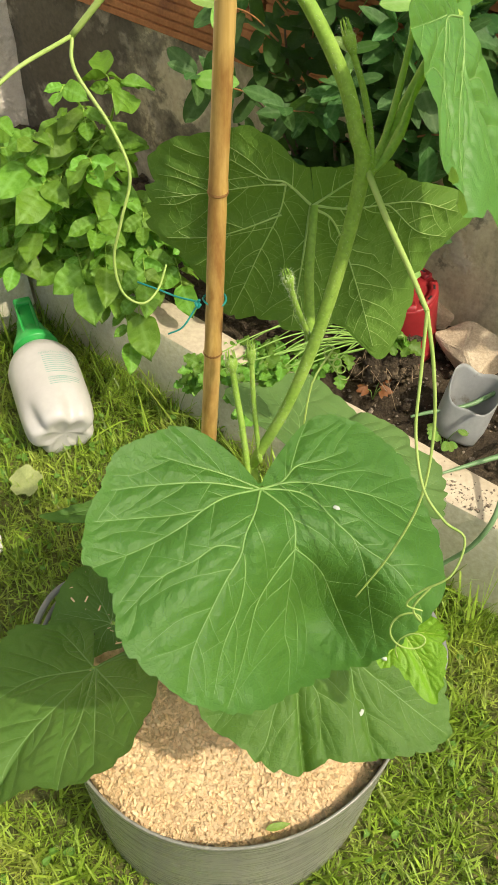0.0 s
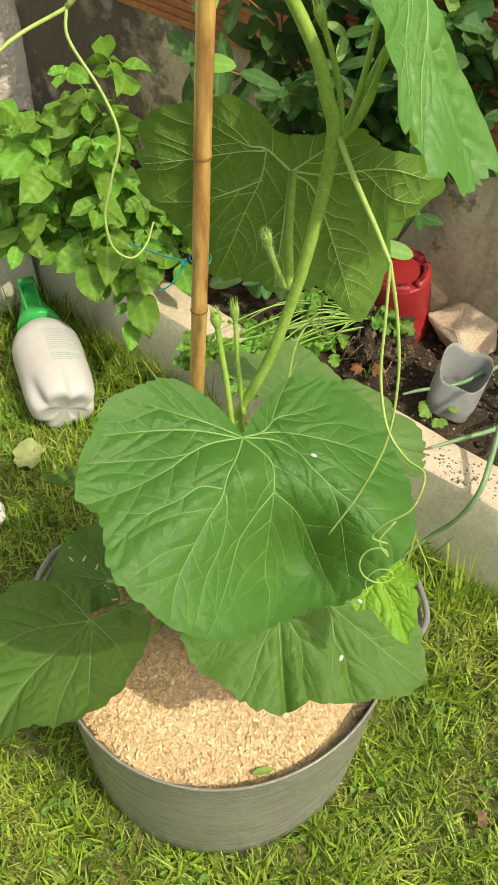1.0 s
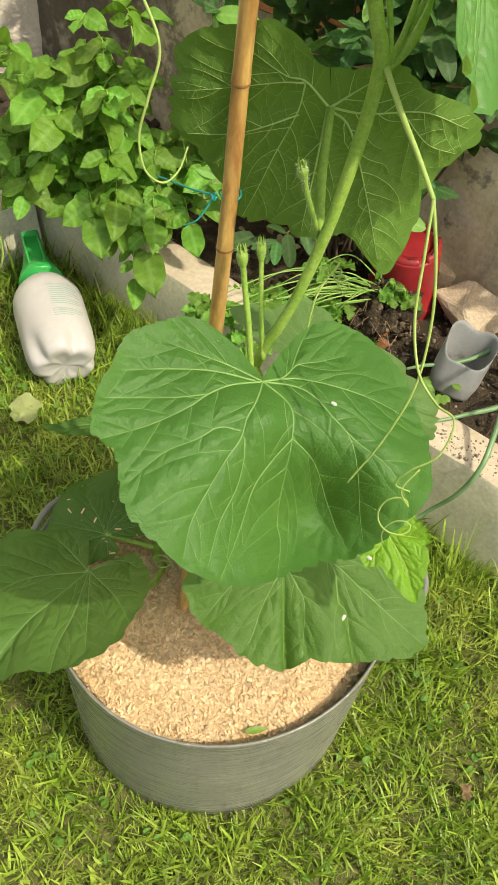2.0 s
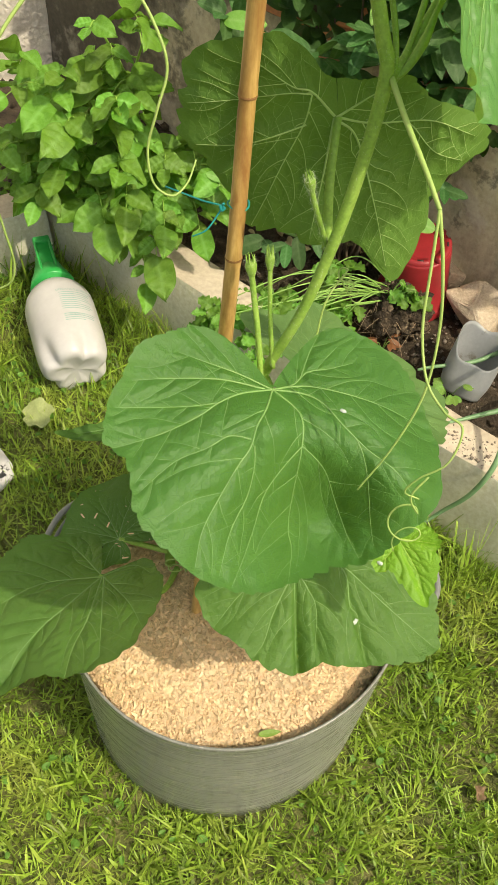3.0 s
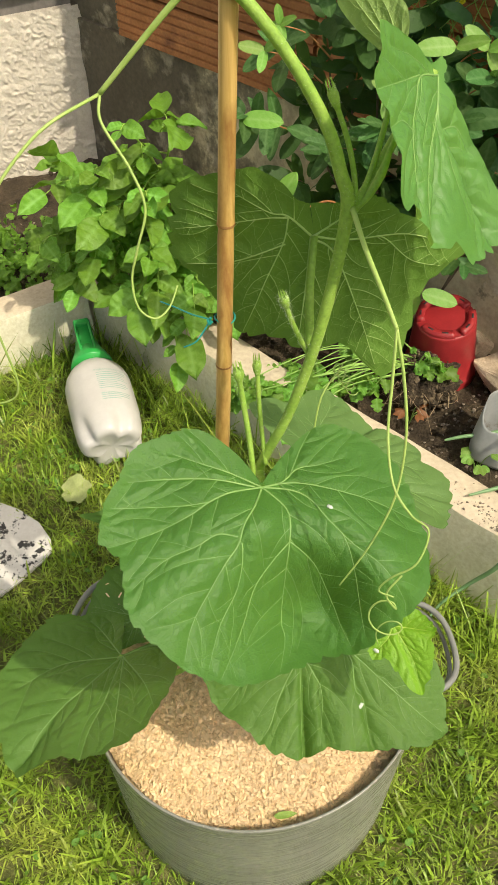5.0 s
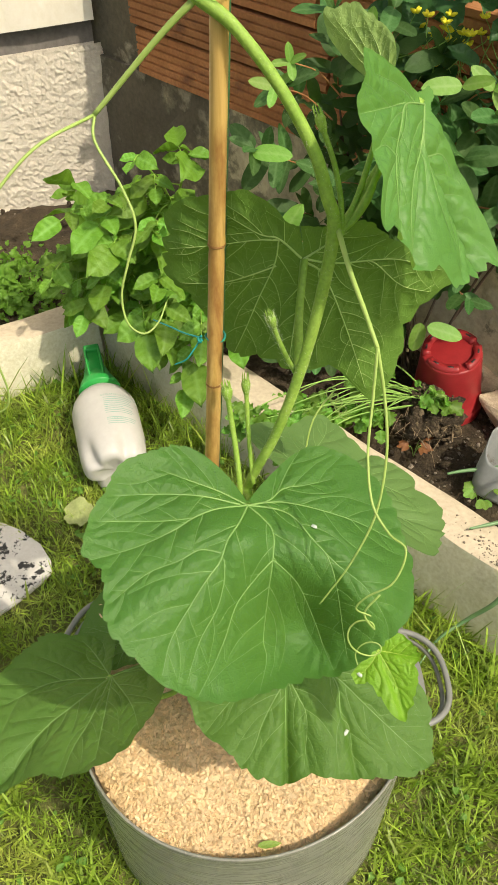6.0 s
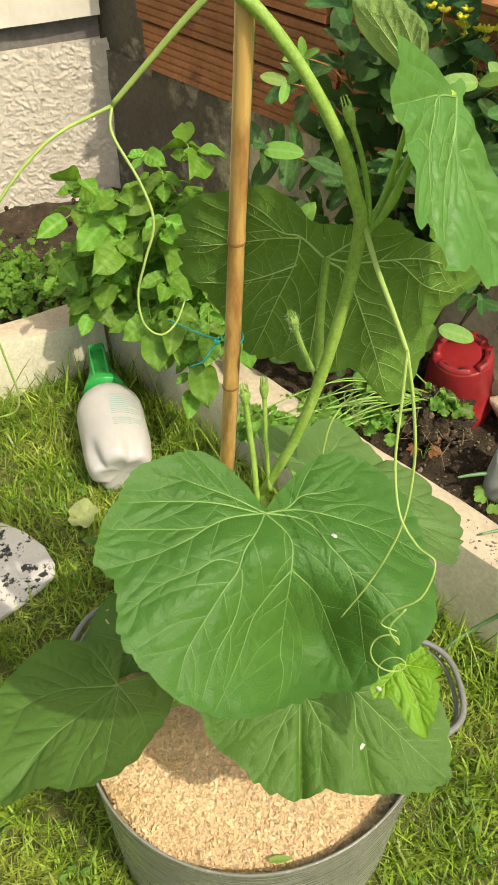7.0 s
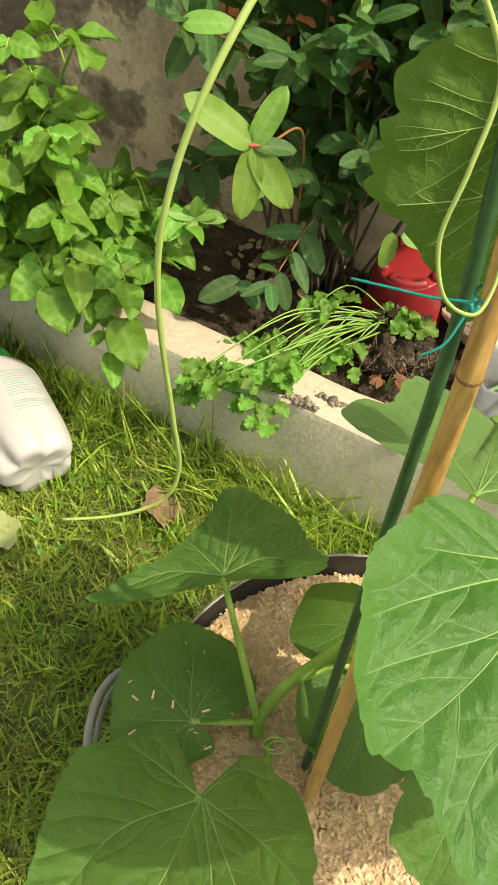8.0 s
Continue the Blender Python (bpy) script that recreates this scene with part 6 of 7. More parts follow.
    for at, way, size in (((-0.106, 1.066, 0.575), (0.9, -0.2, 0.15), 0.062), ((0.196, 1.02, 0.317), (0.95, -0.1, -0.12), 0.062), ((0.186, 1.03, 0.317), (-0.1, -0.3, -0.9), 0.055), ((-0.03, 1.06, 0.36), (0.6, -0.4, 0.3), 0.040), ((-0.03, 1.06, 0.36), (0.7, -0.3, -0.25), 0.040),
                          ((0.05, 1.10, 0.74), (0.1, -0.3, 0.9), 0.038), ((-0.02, 1.04, 0.23), (-0.85, -0.4, -0.1), 0.066), ((-0.02, 1.04, 0.23), (0.5, -0.5, -0.5), 0.050)):
        hang_leaf(NEW_L[1] if at[0] != -0.02 else BUSH_L[1], aim(at, way, (0.1, -0.6, 0.8), size), root)

    # fresh sprigs at the bush's outside
    for at, n, size in (((-0.086, 1.06, 0.324), 5, 0.042), ((-0.073, 1.06, 0.677), 3, 0.034), ((-0.052, 1.06, 0.712), 4, 0.026), ((0.185, 1.06, 0.694), 2, 0.060), ((0.228, 1.06, 0.691), 3, 0.046), ((0.106, 1.08, 0.62), 3, 0.034)):
        p = np.array(at)
        inner = np.array([0.6 * at[0] + 0.05, 1.15, at[2] - 0.08])
        part("twig", tube([inner, (inner + p) / 2 + [0, 0, 0.012], p], 0.0015, 0.0009, n=14, sides=6), M_TWIG, root, "orange-brown twig")
        for j in range(n):
            ang = 6.283 * j / n + rng.random()
            hang_leaf(NEW_L[j % 2], aim(p, (math.cos(ang), -0.35 + 0.2 * rng.normal(), 0.55 * math.sin(ang) + 0.25), (0.1, -0.7, 0.7), size * rng.uniform(0.8, 1.15)), root, "leaf", "fresh light green leaf")

M_RED_JOINT = surface("red_stem_joint", [(0.3, (0.45, 0.06, 0.05)), (0.7, (0.6, 0.12, 0.09))], 40, 0.6)
build_bush()


# ---- uprooted parsley with its clod ----
def lump(r, seed, squash=0.8, seg=26, rings=16, rough=0.35, freq=18):
    v, f = [], []
    for i in range(rings + 1):
        ph = math.pi * i / rings
        for j in range(seg):
            th = 2 * math.pi * j / seg
            d = Vector((math.sin(ph) * math.cos(th), math.sin(ph) * math.sin(th), math.cos(ph)))
            k = r * (1 + rough * noise.noise(d * r * freq * 3 + Vector((seed, 0, 0))) + 0.4 * rough * noise.noise(d * r * freq * 11 + Vector((seed, 3, 0))))
            v.append((d.x * k, d.y * k, d.z * k * squash))
    f = [(i * seg + j, (i + 1) * seg + j, (i + 1) * seg + (j + 1) % seg, i * seg + (j + 1) % seg) for i in range(rings) for j in range(seg)]
    return np.array(v), f


def build_parsley():
    rng = np.random.default_rng(23)
    root = thing("parsley_plant", (0.23, 1.02, 0.09), "uprooted parsley lying on the bed with soil round its roots", "plant")
    part("root_clod", moved(lump(0.058, 2, 0.85, 48, 32, 0.5), Matrix.Translation((0.228, 1.025, 0.112))), M_SOIL, root, "dark clod of soil full of roots")
    crumbs = []
    for k in range(520):
        d = Vector(rng.normal(size=3)).normalized()
        if d.z < -0.3:
            continue
        r = rng.gamma(2.0, 0.0012) + 0.0012
        g = lathe([(0.3 * r, -0.6 * r), (r, -0.1 * r), (0.8 * r, 0.5 * r), (0.15 * r, 0.8 * r)], 6, lambda t, kk: 1 + 0.35 * math.sin(t * 2 + kk + r * 900))
        crumbs.append(moved(g, Matrix.Translation(Vector((0.228, 1.025, 0.112)) + Vector((d.x, d.y, 0.85 * d.z)) * rng.uniform(0.050, 0.066)) @ Euler((rng.uniform(0, 3), rng.uniform(0, 3), 0)).to_matrix().to_4x4()))
    tagged(part("clod_crumb", cat(*crumbs), M_CLOD, root, "brown crumbs and root threads on the clod"), kind="stuff")
    for k in range(40):
        a = rng.uniform(0, 6.28)
        p = np.array([0.228 + 0.05 * math.cos(a), 1.02 + 0.045 * math.sin(a) - 0.01, 0.11 + 0.03 * rng.random()])
        part("root", tube([p, p + rng.normal(size=3) * 0.012 + [0, -0.008, -0.008], p + rng.normal(size=3) * 0.02 + [0, -0.015, -0.022]], 0.0007, 0.0003, n=8, sides=4, cap=False), M_ROOT, root)
    count = 0
    for k in range(26):
        s = np.array([0.20 + 0.012 * rng.normal(), 1.03 + 0.012 * rng.normal(), 0.145 + 0.01 * rng.random()])
        far = rng.uniform(0.06, 0.24)
        e = s + np.array([-far, -0.02 - 0.28 * far + 0.05 * rng.normal(), 0.015 - 0.10 * far + 0.018 * rng.normal()])
        if k % 3 == 0:
            e = np.array([-0.02 + 0.045 * rng.normal(), 0.90 + 0.02 * rng.normal(), 0.13 + 0.06 * rng.random()])
        if k in (5, 11):
            e = np.array([0.255 + 0.02 * rng.normal(), 1.0, 0.165])
        e[2] = max(e[2], 0.12)
        mid = (s + e) / 2 + np.array([0, 0.01 * rng.normal(), 0.030 + 0.015 * rng.random()])
        part("stalk", tube([s, mid + 0.008 * rng.normal(size=3), e], 0.0016, 0.0009, n=16, sides=5, cap=False), M_PSTALK, root)
        d = (e - mid) / np.linalg.norm(e - mid)
        for j in range(13):
            way = d + 1.0 * rng.normal(size=3) * np.array([1, 1, 0.45])
            hang_leaf(PARS_L[count % 2], aim(e - d * rng.uniform(0, 0.045) + 0.006 * rng.normal(size=3), way, (0.2 * rng.normal(), -0.4 + 0.3 * rng.normal(), 1), rng.uniform(0.014, 0.033)), root, "leaflet")
            count += 1


M_PSTALK = surface("parsley_stalk_green", [(0.3, (0.20, 0.38, 0.07)), (0.7, (0.30, 0.48, 0.12))], 40, 0.5)
M_CLOD = surface("crumbly_brown_soil", [(0.3, (0.07, 0.05, 0.03)), (0.7, (0.19, 0.145, 0.09))], 60, 0.95, 0.4, 0.6, 0.002, island=0.4)
M_ROOT = surface("pale_brown_root", [(0.3, (0.24, 0.17, 0.10)), (0.7, (0.36, 0.27, 0.17))], 40, 0.8)
build_parsley()


# ---- pressure sprayer ----
def build_sprayer():
    base, neck = Vector((-0.314, 0.838, 0.066)), Vector((-0.397, 1.016, 0.088))
    axis = (neck - base).normalized()
    L, R = (neck - base).length, 0.062
    root = thing("spray_bottle", tuple((base + neck) / 2 - Vector((0, 0, 0.06))), "white plastic sprayer with green pump head lying on the grass", "sprayer")
    side = axis.cross(Vector((0, 0, 1))).normalized()
    upv = side.cross(axis)
    m = Matrix((side, upv, axis)).transposed().to_4x4()
    m.translation = base

    def feet(a, k):
        if k > 11:
            return 1.0
        g = 0.5 + 0.5 * math.cos(5 * a + 0.5)
        return 1.0 - 0.40 * max(0.0, 1 - k / 11) ** 0.8 * (g ** 3)

    prof = [(0.0, 0.005), (0.020, 0.0045), (0.034, 0.002), (0.042, 0.0), (0.0505, 0.001), (0.055, 0.006), (0.058, 0.013), (0.0597, 0.022), (0.061, 0.032), (0.0615, 0.042), (0.0618, 0.052), (R, 0.062), (R, 0.09), (R, 0.12), (R, L * 0.70), (R - 0.001, L * 0.76),
            (R - 0.005, L * 0.83), (R - 0.013, L * 0.90), (R - 0.024, L * 0.96), (0.027, L), (0.024, L + 0.006), (0.024, L + 0.014)]
    part("body", moved(lathe(prof, 72, feet), m), M_BOTTLE, root)
    cone = [(0.0, L + 0.002), (0.040, L + 0.002), (0.041, L + 0.006), (0.036, L + 0.022), (0.028, L + 0.040), (0.022, L + 0.062), (0.019, L + 0.078), (0.0, L + 0.082)]
    head = part("pump_head", moved(lathe(cone, 40), m), M_GREENCAP, root, "bright green tapered pump head")
    for k in range(18):
        a = k * math.pi / 9
        c = m @ Vector((0.0405 * math.cos(a), 0.0405 * math.sin(a), L + 0.004))
        d = m @ Vector((0.0345 * math.cos(a), 0.0345 * math.sin(a), L + 0.024))
        part("grip_rib", tube([c, d], 0.0013, 0.0008, n=3, sides=5), M_GREENCAP, head)
    # the trigger: a channel with a raised rim, open at its end
    hw, h0, h1, hz = 0.0135, L + 0.018, L + 0.100, 0.031
    rim = [(-hw, hz, h1), (-hw, hz, h0 + 0.01), (-hw * 0.7, hz, h0 + 0.002), (0, hz, h0), (hw * 0.7, hz, h0 + 0.002), (hw, hz, h0 + 0.01), (hw, hz, h1)]
    part("trigger_rim", tube([m @ Vector(p) for p in rim], 0.0028, n=40, sides=8), M_GREENCAP, head)
    plate = block(2 * hw, 0.012, h1 - h0 - 0.004, 0.002)
    part("trigger", moved(plate, m @ Matrix.Translation((0, hz - 0.010, h0 + 0.003))), M_GREENCAP, head)
    part("nozzle", moved(block(2 * hw + 0.004, 0.016, 0.014, 0.003), m @ Matrix.Translation((0, hz - 0.004, h1 - 0.010))), M_GREENCAP, head)

    def on_body(u, s, lift=0.0006):
        """A spot on the bottle's side: metres round it from its top line, metres from its foot."""
        a = math.pi / 2 - u / R
        return m @ Vector(((R + lift) * math.cos(a), (R + lift) * math.sin(a), s))

    def bar(u0, u1, s, h):
        n = 8
        v = [on_body(u0 + (u1 - u0) * i / n, s + dh) for i in range(n + 1) for dh in (-h / 2, h / 2)]
        return v, [(2 * i, 2 * i + 2, 2 * i + 3, 2 * i + 1) for i in range(n)]

    rng = np.random.default_rng(3)
    s = L * 0.655
    for k in range(14):
        if k == 9:
            s -= 0.0075
            continue
        part("print_line", bar(0.0, 0.060 - rng.uniform(0, 0.012) - (0.02 if k in (5, 13) else 0), s, 0.0014), M_PRINT, root)
        s -= 0.0047

    def words(text, u0, s0, size):
        c = bpy.data.curves.new("print", "FONT")
        c.body, c.size, c.resolution_u = text, size, 2
        o = bpy.data.objects.new("print", c)
        scene.collection.objects.link(o)
        bpy.context.view_layer.update()
        me = bpy.data.meshes.new_from_object(o.evaluated_get(bpy.context.evaluated_depsgraph_get()))
        geo = [on_body(u0 + v.co.x, s0 + v.co.y, 0.0008) for v in me.vertices], [tuple(p.vertices) for p in me.polygons]
        bpy.data.objects.remove(o)
        bpy.data.meshes.remove(me)
        bpy.data.curves.remove(c)
        part("printed_words", geo, M_PRINT, root, "green printed words", smooth=False)

    words("OPERATING INSTRUCTIONS", -0.004, L * 0.655 + 0.004, 0.0064)
    words("ATTENTION", 0.0, L * 0.655 - 0.0535, 0.0062)


build_sprayer()


# ---- red pot upside down ----
def build_red_pot():
    root = thing("red_pot", (0.268, 1.118, 0.07), "round red plastic pot standing upside down on the soil", "flower pot")
    m = Matrix.Translation((0.268, 1.118, 0.066)) @ Euler((radians(5), radians(-7), radians(24))).to_matrix().to_4x4()
    H = 0.148
    wall = [(0.0640, 0.0), (0.0690, 0.0), (0.0696, 0.003), (0.0690, 0.024), (0.0672, 0.027), (0.0655, 0.028), (0.0612, 0.075), (0.0568, 0.120), (0.0552, H - 0.008), (0.0540, H - 0.004), (0.0515, H - 0.003), (0.0001, H - 0.003)]
    part("body", moved(lathe(wall, 64), m), M_RED, root)
    # raised foot ring, broken by four gaps
    for k in range(4):
        v, n = [], 14
        for j in range(n + 1):
            a = radians(90 * k + 9 + 72 * j / n)
            for r, z in ((0.0535, H - 0.004), (0.0528, H + 0.005), (0.0395, H + 0.005), (0.0385, H - 0.004)):
                v.append((r * math.cos(a), r * math.sin(a), z))
        f = [(4 * j + i, 4 * j + i + 1, 4 * j + i + 5, 4 * j + i + 4) for j in range(n) for i in range(3)] + [(0, 3, 2, 1), (4 * n, 4 * n + 1, 4 * n + 2, 4 * n + 3)]
        part("foot_ring", moved((v, f), m), M_RED, root)
        for da in (28, 62):
            a = radians(90 * k + da)
            hole = block(0.011, 0.0035, 0.0005, 0.0)
            part("drain_slot", moved(hole, m @ Matrix.Rotation(a, 4, "Z") @ Matrix.Translation((0.046, 0, H + 0.0047)) @ Matrix.Rotation(math.pi / 2, 4, "Z")), M_POT_IN, root, "dark drain slot")


build_red_pot()

# ---- stones and pieces ----
def rock(name, at, size, turn, seed, material, label, flat=None):
    bm = bmesh.new()
    rng = np.random.default_rng(seed)
    for p in rng.uniform(-0.5, 0.5, (26, 3)):
        bm.verts.new(p)
    bmesh.ops.convex_hull(bm, input=list(bm.verts))
    bmesh.ops.delete(bm, geom=[v for v in bm.verts if not v.link_faces], context="VERTS")
    bmesh.ops.bevel(bm, geom=list(bm.edges), offset=0.03, segments=1, affect="EDGES")
    bmesh.ops.triangulate(bm, faces=list(bm.faces))
    bmesh.ops.subdivide_edges(bm, edges=list(bm.edges), cuts=2)
    for v in bm.verts:
        v.co += Vector(noise.noise_vector(v.co * 6)) * 0.025
    g = from_bm(bm)
    m = Matrix.Translation(at) @ Euler([radians(a) for a in turn]).to_matrix().to_4x4() @ Matrix.Diagonal((*size, 1))
    return shape(name, moved(g, m), material, label, "stone", smooth=False)


rock("stone", (0.392, 1.065, 0.098), (0.105, 0.125, 0.095), (12, -14, 30), 6, M_STONE, "pale angular limestone lying on the dark soil")
rock("stone", (0.345, 1.165, 0.095), (0.05, 0.05, 0.05), (0, 20, 10), 9, M_STONE, "small pale stone behind the larger one")
rock("stone", (0.275, 1.04, 0.085), (0.03, 0.026, 0.024), (0, 20, 50), 12, M_STONE, "small pale stone in the soil")


def build_jug():
    root = thing("cut_jug", (0.343, 0.895, 0.08), "cut clouded white plastic jug lying on the soil", "plastic jug")
    n, k = 40, 14
    v = []
    for i in range(k):
        s = i / (k - 1)
        for j in range(n):
            a = 2 * math.pi * j / n
            c, q = math.cos(a), math.sin(a)
            r = 0.043 / (abs(c) ** 3.2 + abs(q) ** 3.2) ** (1 / 3.2) * (0.86 + 0.14 * min(1, s * 3))
            cut = 0.105 - 0.045 * max(0, q) + 0.004 * math.sin(5 * a)
            v.append((r * c, r * q, cut * s))
    f = [(i * n + j, i * n + (j + 1) % n, (i + 1) * n + (j + 1) % n, (i + 1) * n + j) for i in range(k - 1) for j in range(n)]
    f.append(tuple(range(n))[::-1])
    m = Matrix.Translation((0.345, 0.885, 0.078)) @ Euler((radians(24), radians(-6), radians(160))).to_matrix().to_4x4()
    ob = part("shell", moved((v, f), m), M_JUG, root)
    mod = ob.modifiers.new("thickness", "SOLIDIFY")
    mod.thickness = 0.0014


build_jug()


def build_plate():
    root = thing("metal_plate", (-0.47, 0.63, 0.02), "flat white-painted plate with flaking black spots on the grass", "plate")
    outline = [(-0.72, 0.60), (-0.62, 0.70), (-0.507, 0.722), (-0.455, 0.708), (-0.412, 0.685), (-0.383, 0.655), (-0.374, 0.632), (-0.382, 0.612), (-0.405, 0.572), (-0.440, 0.522), (-0.50, 0.44), (-0.60, 0.42), (-0.70, 0.50)]
    line = np.array(outline)
    n = len(line)
    v = [(x, y, 0.034 - 0.05 * (x + 0.4) * 0.3) for x, y in line] + [(x, y, 0.026 - 0.05 * (x + 0.4) * 0.3) for x, y in line]
    bm = bmesh.new()
    vs = [bm.verts.new(p) for p in v]
    bm.faces.new(vs[:n][::-1])
    bm.faces.new(vs[n:])
    for i in range(n):
        bm.faces.new((vs[i], vs[(i + 1) % n], vs[n + (i + 1) % n], vs[n + i]))
    bmesh.ops.recalc_face_normals(bm, faces=list(bm.faces))
    bmesh.ops.bevel(bm, geom=[e for e in bm.edges if abs(e.verts[0].co.z - e.verts[1].co.z) < 0.004], offset=0.002, segments=2, affect="EDGES")
    part("sheet", from_bm(bm), M_SPECK, root, smooth=False)


build_plate()


# ---- onion leaves hanging over the bed wall ----
def build_onion():
    root = thing("onion_plant", (0.50, 0.86, 0.10), "onion with long bent blue-green leaves over the bed wall", "plant")
    for pts, r in (([(0.50, 0.87, 0.08), (0.46, 0.86, 0.24), (0.40, 0.79, 0.25), (0.368, 0.69, 0.205), (0.350, 0.640, 0.176), (0.33, 0.628, 0.12), (0.300, 0.632, 0.060), (0.262, 0.615, 0.02), (0.235, 0.575, 0.004)], (0.004, 0.0048, 0.0045, 0.0042, 0.004, 0.0034, 0.0025, 0.0012)),
                   ([(0.50, 0.87, 0.08), (0.47, 0.90, 0.16), (0.44, 0.945, 0.14), (0.36, 0.905, 0.128), (0.29, 0.885, 0.125), (0.262, 0.878, 0.12)], (0.005, 0.005, 0.0042, 0.0035, 0.0022)),
                   ([(0.50, 0.87, 0.08), (0.47, 0.82, 0.18), (0.40, 0.772, 0.172), (0.34, 0.745, 0.170), (0.285, 0.722, 0.168)], (0.005, 0.005, 0.0045, 0.0038, 0.0018)),
                   ([(0.50, 0.86, 0.08), (0.50, 0.80, 0.2), (0.46, 0.755, 0.178), (0.41, 0.75, 0.172)], (0.005, 0.005, 0.004, 0.002))):
        part("leaf", tube(pts, 0.005, n=60, sides=10, radii=r), M_ONION, root)


build_onion()


# ---- scraps on the lawn ----
def flat_leaf(name, at, size, turn, material, label, seed, category="leaf"):
    rng = np.random.default_rng(seed)
    v, n = [(0, 0, 0.003)], 28
    for ring in (0.5, 1.0):
        for j in range(n):
            a = 2 * math.pi * j / n
            r = size * ring * (0.75 + 0.2 * abs(math.cos(2.5 * a)) + 0.06 * math.sin(9 * a + seed))
            v.append((r * math.cos(a), r * math.sin(a), 0.004 * ring * math.sin(3 * a + seed) + 0.002))
    f = [(0, 1 + j, 1 + (j + 1) % n) for j in range(n)] + [(1 + j, 1 + n + j, 1 + n + (j + 1) % n, 1 + (j + 1) % n) for j in range(n)]
    m = Matrix.Translation(at) @ Euler([radians(a) for a in turn]).to_matrix().to_4x4()
    ob = shape(name, moved((v, f), m), material, label, category)
    return ob


flat_leaf("dead_leaf", (-0.364, 0.754, 0.045), 0.030, (10, -8, 20), M_DRY, "pale yellow-green withered leaf lying on the grass", 3)
flat_leaf("dead_leaf", (-0.145, 0.795, 0.026), 0.034, (14, 6, 50), M_BROWN, "brown dry leaf lying on the grass", 5)
flat_leaf("dead_leaf", (0.345, 0.236, 0.004), 0.010, (20, 6, 50), M_BROWN, "tiny brown leaf in the grass", 7)


def build_clippings():
    """Long pulled grass lying in front of the bed wall."""
    rng = np.random.default_rng(41)
    geos = []
    for k in range(130):
        c = np.array([-0.035 + 0.075 * rng.normal(), 0.845 + 0.05 * rng.normal(), 0.0])
        if kerb_d(c[0], c[1]) < 0.03:
            continue
        a = radians(-42) + 0.5 * rng.normal()
        L = rng.uniform(0.05, 0.16)
        d = np.array([math.cos(a), math.sin(a), 0])
        z = 0.012 + 0.025 * rng.random()
        p = [c - d * L / 2 + [0, 0, z * 0.6], c + [0, 0, z + 0.012], c + d * L / 2 + [0, 0, z * 0.5]]
        if kerb_d(p[0][0], p[0][1]) < 0.004 or kerb_d(p[2][0], p[2][1]) < 0.004:
            continue
        geos.append(tube(p, 0.0013, 0.0006, n=10, sides=4, cap=False))
    shape("grass_clippings", cat(*geos), M_GRASS, "heap of long pulled grass by the bed wall", "grass", kind="stuff")


build_clippings()


# ---- weeds, upper bed ----
def build_weeds():
    rng = np.random.default_rng(51)
    poses = []
    for k in range(1000):
        x, y = -0.76 + 0.11 * rng.normal(), 1.30 + 0.07 * rng.normal()
        if left_d(x, y) > -0.12 or y > 1.62:
            continue
        poses.append(aim((x, y, 0.085 + 0.05 * rng.random()), rng.normal(size=3) + [0, 0, 0.7], (0, -0.3, 1), rng.uniform(0.012, 0.028)))
    g, uv = joined_leaves(poses, PARS_L)
    ob = part("weeds", g, M_PARSLEY, None, uv=uv)
    tagged(ob, "low bright green weeds on the bed's soil", "weed", kind="stuff")
    # clover among the lawn
    poses = []
    for k in range(2600):
        x, y = rng.uniform(-0.8, 0.5), rng.uniform(0.05, 1.1)
        if kerb_d(x, y) < 0.01 or left_d(x, y) < 0.01 or math.hypot(x - PX, y - PY) < 0.19:
            continue
        if rng.random() > (0.9 if y > 0.6 else 0.22) or (x < -0.36 and 0.40 < y < 0.75):
            continue
        poses.append(aim((x, y, float(ground_z(np.array(x), np.array(y))) + rng.uniform(0.003, 0.016)), [*rng.normal(size=2), 0.25], (0.2 * rng.normal(), -0.2, 1), rng.uniform(0.007, 0.015)))
    g, uv = joined_leaves(poses, POT_L)
    ob = part("clover", g, M_CLOVER, None, uv=uv)
    tagged(ob, "small rounded weed leaves among the grass", "weed", kind="stuff")


build_weeds()


